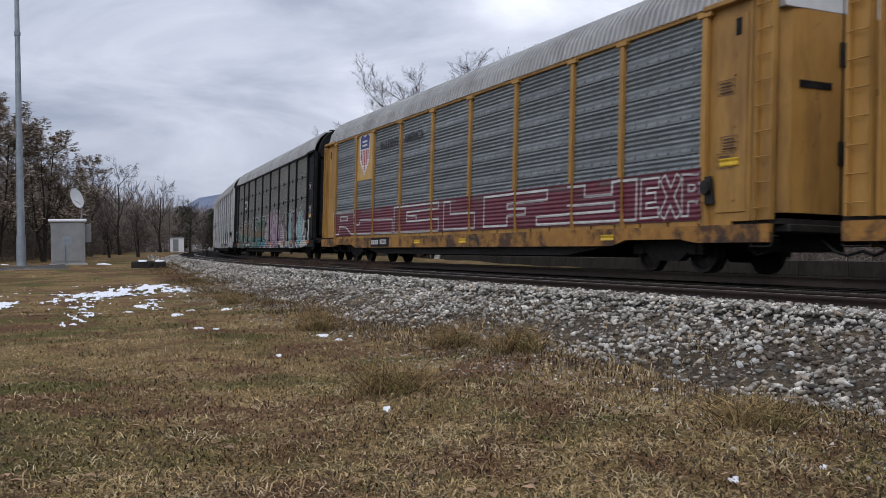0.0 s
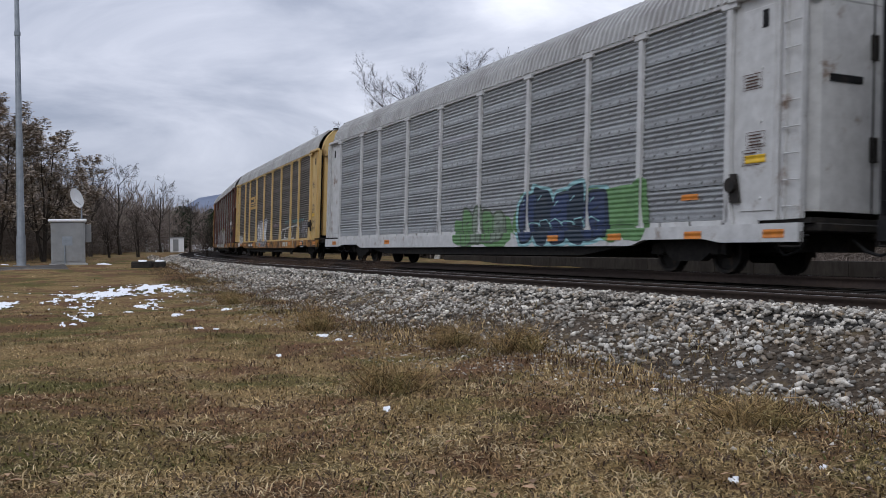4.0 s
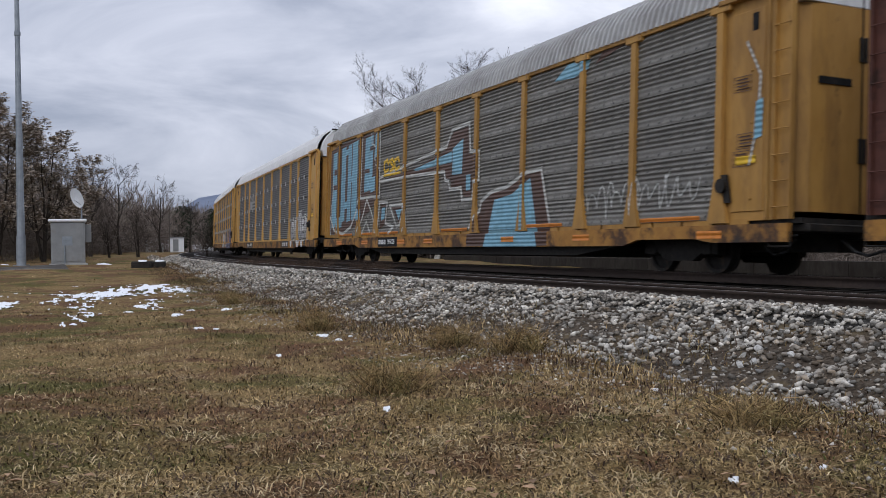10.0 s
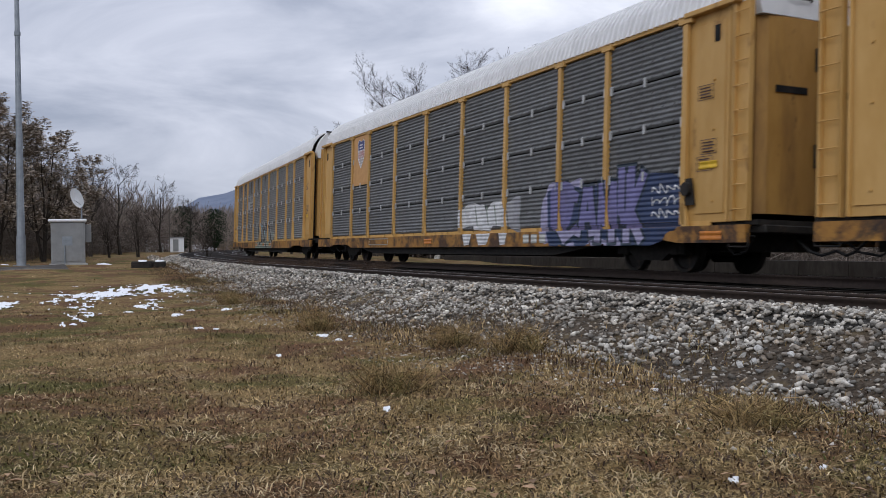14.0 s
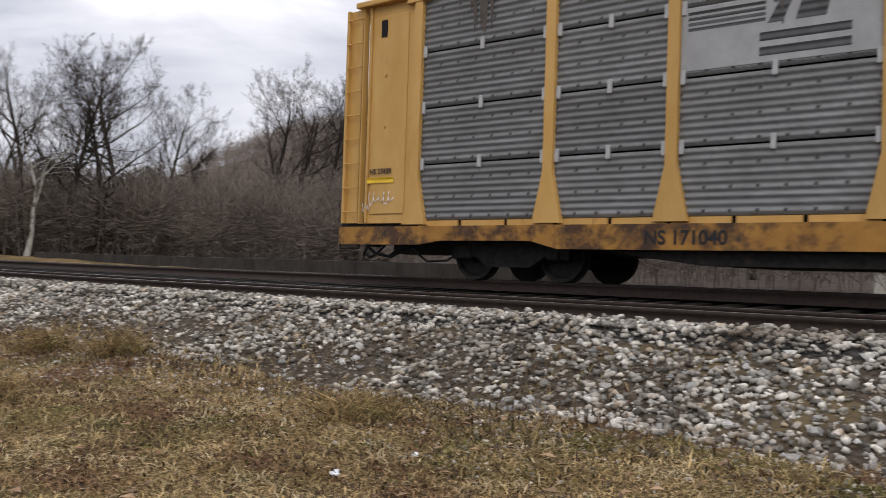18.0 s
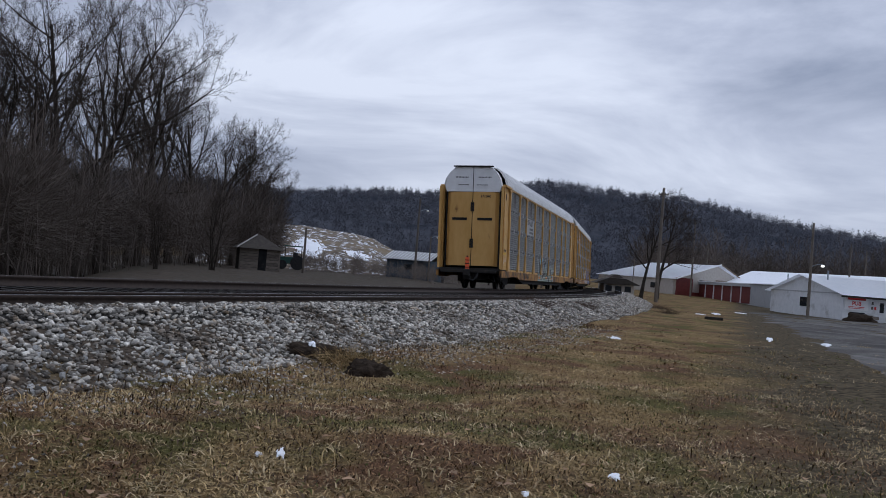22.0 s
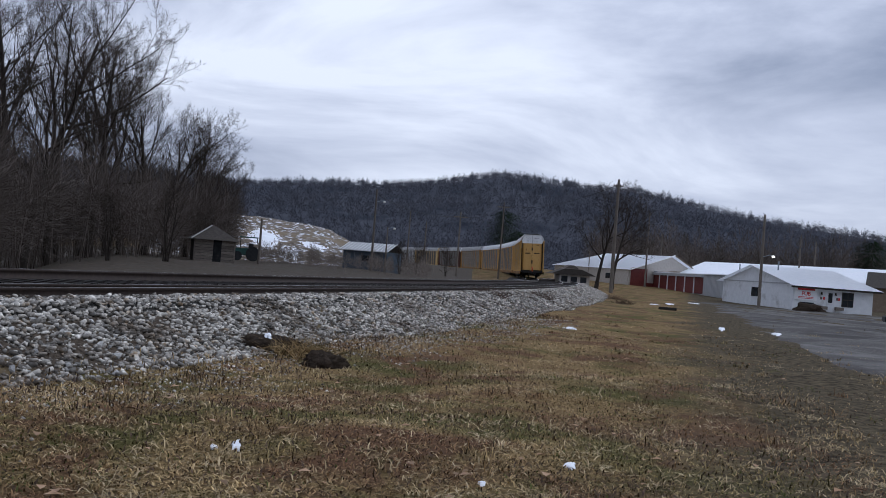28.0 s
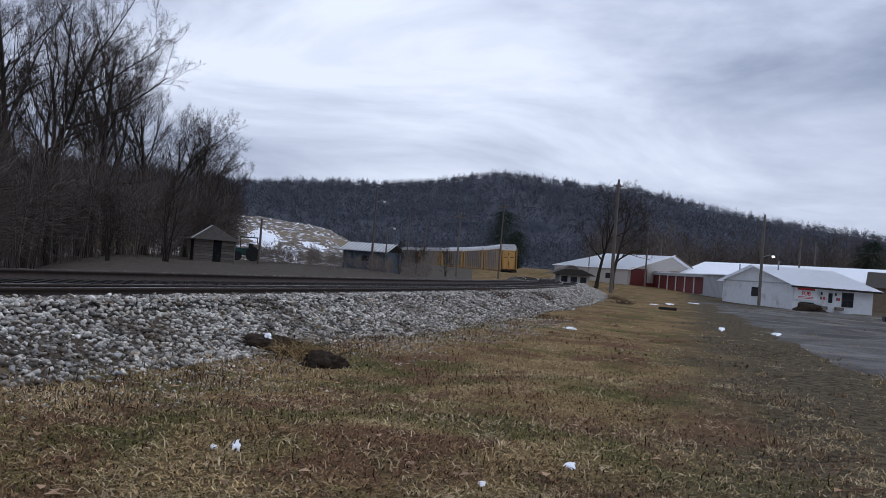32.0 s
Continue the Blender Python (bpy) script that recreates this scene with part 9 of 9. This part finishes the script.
pt.done(c, "graffiti", "huge pale blue angular graffiti with brown and white edges")

c, pt = car["grey_screen_wagon"], Paint()
for x, w in ((21.1, 0.5), (21.9, 0.35), (22.6, 0.8), (23.7, 0.6), (24.5, 0.4)):
    pt.begin("white_patch")
    pt.poly([(x, 0.86), (x + w, 0.86), (x + w * 0.8, 0.56), (x + w * 0.3, 0.54)], "white" if w > 0.45 else "black", 0)
for ch, x0, x1, top in (("D", 21.15, 22.0, 1.75), ("R", 22.1, 22.8, 1.8), ("U", 22.95, 23.6, 2.1), ("E", 23.7, 24.3, 1.8), ("D", 24.4, 25.15, 1.9)):
    bold(pt, ch, x0, x1, 0.98, top, [(1.3, "grey"), (9, "white")], "black", 0.23, 0.05, "chalk", False)
pt.begin("company_mark")
pt.rect(6.7, 9.35, 2.88, 3.75, "plate", 0)
logo_bars(pt, 6.7, 9.35, 2.88, 3.75)
pt.begin("stencil_plate")
pt.rect(6.35, 8.85, 0.52, 0.86, "black", 0)
pt.rect(18.8, 20.7, 0.52, 0.86, "black", 0)
for i in range(3):
    pt.rect(19.1 + i * 0.52, 19.45 + i * 0.52, 0.60, 0.78, "white", 1)
for i in range(4):
    pt.rect(6.55 + i * 0.22, 6.69 + i * 0.22, 0.60, 0.76, "white", 1)
pt.done(c, "graffiti", "white and grey graffiti tag and dark stencilled plates")
text_mesh("803225", 0.25, TEXT_W, c, on_side(8.15, 0.69, 1.556), "wagon_number")

c, pt = car["violet_tag_wagon"], Paint()
overspray(pt, 20.1, 24.2, 0.55, 1.9, "lilac", 20)
overspray(pt, 20.2, 24.1, 0.6, 1.8, "navy", 21)
pt.begin("violet_shape")
pt.blob(20.75, 1.45, 1.1, 1.1, "violet", 2, 22, 0.12)
for ch, x0, x1, z0, top in (("C", 20.5, 21.5, 0.62, 1.85), ("A", 21.5, 22.3, 0.75, 1.75), ("M", 22.3, 23.1, 0.62, 1.8), ("U", 23.1, 23.7, 1.0, 2.08), ("K", 23.4, 24.1, 0.6, 1.95)):
    bold(pt, ch, x0, x1, z0, top, [(0.85, "lilac"), (9, "violet")], "ink", 0.24, 0.07, None, False)
overspray(pt, 15.2, 17.5, 0.95, 1.6, "white", 23)
pt.begin("white_patch")
for x, w in ((15.3, 0.6), (16.2, 0.9), (17.6, 0.5)):
    pt.poly([(x, 0.86), (x + w, 0.86), (x + w * 0.75, 0.56), (x + w * 0.2, 0.54)], "white", 0)
pt.blob(18.35, 1.35, 0.85, 0.75, "grey", 0, 24, 0.3)
for x in (16.0, 16.7, 17.2):
    pt.line([(x, 1.6), (x + 0.15, 1.1)], 0.05, "sage", 2)
for k in range(3):
    scrawl(pt, 24.25, 25.2, 1.02 + 0.24 * k, 1.24 + 0.24 * k, "white", 0.03, 24 + k, 4)
pt.begin("company_mark")
pt.rect(4.68, 6.55, 2.86, 4.72, "logo_orange", 0)
shield(pt, 5.6, 4.1, 0.75)
pt.begin("stencil_line")
for k in range(3):
    pt.rect(19.0 + 0.42 * k, 19.3 + 0.42 * k, 0.58, 0.8, "chalk", 2)
pt.line([(7.0, 0.6), (9.0, 0.6), (9.0, 0.8), (7.0, 0.8)], 0.03, "chalk", 1, True)
for x in (12.4, 25.9):
    pt.begin("reflector")
    pt.rect(x, x + 0.6, 0.60, 0.76, "orange", 4)
pt.done(c, "graffiti", "violet and white graffiti tags")

c, pt = car["last_wagon"], Paint()
pt.begin("sage_base")
pt.poly([(10.7, 0.5), (10.9, 0.86), (11.6, 0.97), (16.2, 0.95), (16.6, 0.7), (16.5, 0.5)], "sage", 0)
overspray(pt, 11.2, 16.0, 0.9, 1.5, "lichen", 25)
for x0, z0, x1, z1, x2, z2, w in ((11.3, 1.85, 11.55, 1.45, 11.7, 0.95, 0.30), (11.6, 1.5, 12.0, 1.3, 12.2, 1.5, 0.22), (12.9, 1.6, 12.8, 1.3, 12.6, 0.9, 0.26), (13.2, 1.85, 13.4, 1.4, 13.3, 0.95, 0.32), (13.5, 1.5, 13.9, 1.65, 14.1, 1.3, 0.16), (13.2, 1.0, 13.6, 0.9, 13.9, 1.05, 0.16), (14.35, 1.88, 14.6, 1.5, 14.75, 1.02, 0.28), (14.9, 1.8, 15.5, 1.65, 16.0, 1.15, 0.22), (15.9, 1.2, 16.2, 0.8, 16.3, 0.55, 0.30), (12.1, 0.95, 12.5, 0.75, 12.9, 0.9, 0.2), (14.4, 0.9, 14.8, 0.6, 15.0, 0.52, 0.25)):
    pt.begin("dark_stroke")
    pts = [(x0, z0), (x1, z1), (x2, z2)]
    pt.line(pts, w + 0.08, "chalk", 1)
    pt.line(pts, w, "black", 2)
for x, z, w, h in ((11.95, 1.62, 0.5, 0.35), (12.8, 1.7, 0.55, 0.3), (13.9, 1.45, 0.4, 0.3), (14.85, 1.4, 0.3, 0.6), (16.5, 0.7, 0.35, 0.35)):
    pt.begin("blue_patch")
    pt.blob(x, z, w, h, "blue", 1, int(x * 9), 0.25)
for x, z, w in ((12.5, 1.25, 0.5), (14.0, 1.0, 0.55), (15.2, 1.3, 0.5), (13.8, 0.72, 0.9), (15.6, 0.75, 0.7)):
    pt.begin("sage_patch")
    pt.blob(x, z, w, w * 0.7, "sage", 1, int(x * 5), 0.3)
scrawl(pt, 10.6, 11.1, 1.6, 1.8, "chalk", 0.03, 27, 4)
scrawl(pt, 15.5, 16.1, 1.78, 1.95, "chalk", 0.025, 28, 4)
scrawl(pt, 16.5, 17.4, 1.08, 1.28, "chalk", 0.03, 29, 5)
pt.begin("company_mark")
pt.rect(6.7, 9.3, 2.92, 3.78, "plate", 0)
logo_bars(pt, 6.7, 9.3, 2.92, 3.78)
for x, k in ((8.15, 1.4), (3.2, 0.8), (5.4, 0.6), (11.0, 1.0), (13.6, 1.0)):
    rn = random.Random(int(x * 10))
    pt.begin("rust_stain")
    for i in range(9):
        xx = x + rn.gauss(0, 0.13)
        hh = rn.uniform(0.35, 0.95) * k
        pt.poly([(xx - 0.05, 4.68), (xx + 0.05, 4.68), (xx + 0.012, 4.68 - hh), (xx - 0.012, 4.68 - hh)], "rust", 1)
for x in (11.0, 13.6, 15.9):
    pt.begin("reflector")
    pt.rect(x, x + 0.6, 0.64, 0.77, "orange", 4)
pt.begin("stencil_line")
pt.rect(0.72, 1.36, 1.62, 1.72, "lemon", 0)
scrawl(pt, 0.75, 1.35, 1.22, 1.5, "white", 0.015, 31, 5)
scrawl(pt, 0.62, 0.8, 1.12, 1.3, "white", 0.012, 32, 3)
pt.done(c, "graffiti", "sage and white angular graffiti and small stencils")
text_mesh("NS 171040", 0.27, TEXT_K, c, on_side(6.85, 0.66, 1.556), "wagon_number")
text_mesh("171040", 0.17, TEXT_K, c, Matrix.Translation((-HALF + 0.435, -0.62, 4.3)) @ Matrix.Rotation(radians(-90), 4, "Z") @ Matrix.Rotation(radians(90), 4, "X"), "wagon_number")
text_mesh("NS 27439", 0.13, TEXT_K, c, on_side(1.05, 1.82), "wagon_number")

for name, num, x in (("purple_band_wagon", "852303", 8.0), ("faded_yellow_wagon", "800009", 8.1), ("brown_wagon", "974359", 8.3), ("black_wagon", "710813", 7.5), ("blue_letter_wagon", "995129", 8.4)):
    part("number_plate_board", B(-HALF + x - 1.35, -HALF + x + 0.6, -1.556, -1.551, 0.53, 0.85), M["black_paint"], car[name])
    text_mesh(num, 0.23, TEXT_W, car[name], on_side(x, 0.69, 1.558), "wagon_number")
    for i in range(4):
        part("letter_bar", B(-HALF + x - 1.25 + i * 0.19, -HALF + x - 1.12 + i * 0.19, -1.562, -1.557, 0.61, 0.77), TEXT_W, car[name])
# data stencils on the end plates
for i, k in enumerate(CARS):
    light = SPEC[i][2] in ("black_paint", "brown_paint")
    for x, z in ((25.9, 3.3), (26.0, 2.3), (25.9, 2.0)):
        pt = Paint()
        pt.line([(x - 0.22, z - 0.13), (x + 0.22, z - 0.13), (x + 0.22, z + 0.13), (x - 0.22, z + 0.13)], 0.012, "white" if light else "brown", 0, True)
        for r in range(4):
            pt.rect(x - 0.17, x + 0.17 - 0.04 * (r % 2), z - 0.10 + r * 0.055, z - 0.075 + r * 0.055, "white" if light else "brown", 0)
        if z == 2.3:
            pt.rect(x - 0.25, x + 0.25, z - 0.4, z - 0.26, "lemon", 0)
        pt.done(k, "stencil", "small stencilled data block")

# brake wheel box on the near corner, end marker on the last wagon
for k in CARS[:9]:
    bm = bmesh.new()
    rod(bm, (HALF - 1.75, -1.50, 1.55), (HALF - 1.75, -1.60, 1.55), 0.13, 0.13, 14)
    prism(bm, [(HALF - 1.95, 1.25), (HALF - 1.55, 1.25), (HALF - 1.66, 1.75), (HALF - 1.84, 1.75)], -1.53, -1.49, "y")
    rod(bm, (HALF - 1.75, -1.45, 1.55), (HALF - 1.75, -1.52, 1.55), 0.06, 0.06, 8)
    part("hand_brake", bm, M["steel_dark"], k, "dark hand-brake wheel")
c = car["last_wagon"]
mk = part("end_marker", B(-HALF - 0.42, -HALF - 0.30, -0.12, 0.05, 0.84, 1.42, 0.015), M["orange"], c, "orange end-of-train marker")
for z in (0.95, 1.12, 1.28):
    part("marker_band", B(-HALF - 0.425, -HALF - 0.295, -0.125, 0.055, z, z + 0.035), M["rubber"], mk)
part("marker_lamp", rod(bmesh.new(), (-HALF - 0.36, -0.03, 1.42), (-HALF - 0.36, -0.03, 1.5), 0.04), M["red_door"], mk)
part("marker_clamp", B(-HALF - 0.45, -HALF - 0.25, -0.16, 0.1, 0.74, 0.86, 0.02), M["steel_dark"], c)
for pts, thick in (([(-HALF - 0.1, -0.5, 0.7), (-HALF - 0.3, -0.45, 0.48), (-HALF - 0.5, -0.3, 0.38), (-HALF - 0.55, -0.2, 0.6), (-HALF - 0.45, -0.12, 0.78)], 0.025),
                   ([(-HALF + 0.1, -0.9, 0.6), (-HALF + 0.5, -1.0, 0.42), (-HALF + 0.9, -1.05, 0.36), (-HALF + 1.1, -1.0, 0.5)], 0.022),
                   ([(-HALF + 1.5, -1.1, 0.5), (-HALF + 1.9, -1.15, 0.28), (-HALF + 2.3, -1.1, 0.3), (-HALF + 2.6, -1.0, 0.5)], 0.018)):
    part("trailing_hose", hose(bmesh.new(), pts, thick), M["rubber"], c, "hanging black air hose")


# ---- all that moves ----
def motions():
    for k, car in enumerate(CARS):
        rows = []
        for i in range(0, 65):
            t = i * 0.5
            rear = 1.052 + 13.681 * (t - 19) - 0.0202 * (t - 19) ** 2 - 0.30 * min(1, max(0, (t - 15) / 5.5))
            mid = rear + (9 - k) * PITCH + BODY / 2
            rows.append((t, on_track(mid)))
        walk(car, rows)
    for axle, x in WHEELSETS["last_wagon"]:
        rows = []
        for i in range(0, 801):
            t = i * 0.04
            run = 13.681 * (t - 19) - 0.0202 * (t - 19) ** 2
            rows.append((t, Matrix.Translation((x, 0, 0.42)) @ Matrix.Rotation(run / 0.42, 4, "Y")))
        walk(axle, rows)


motions()
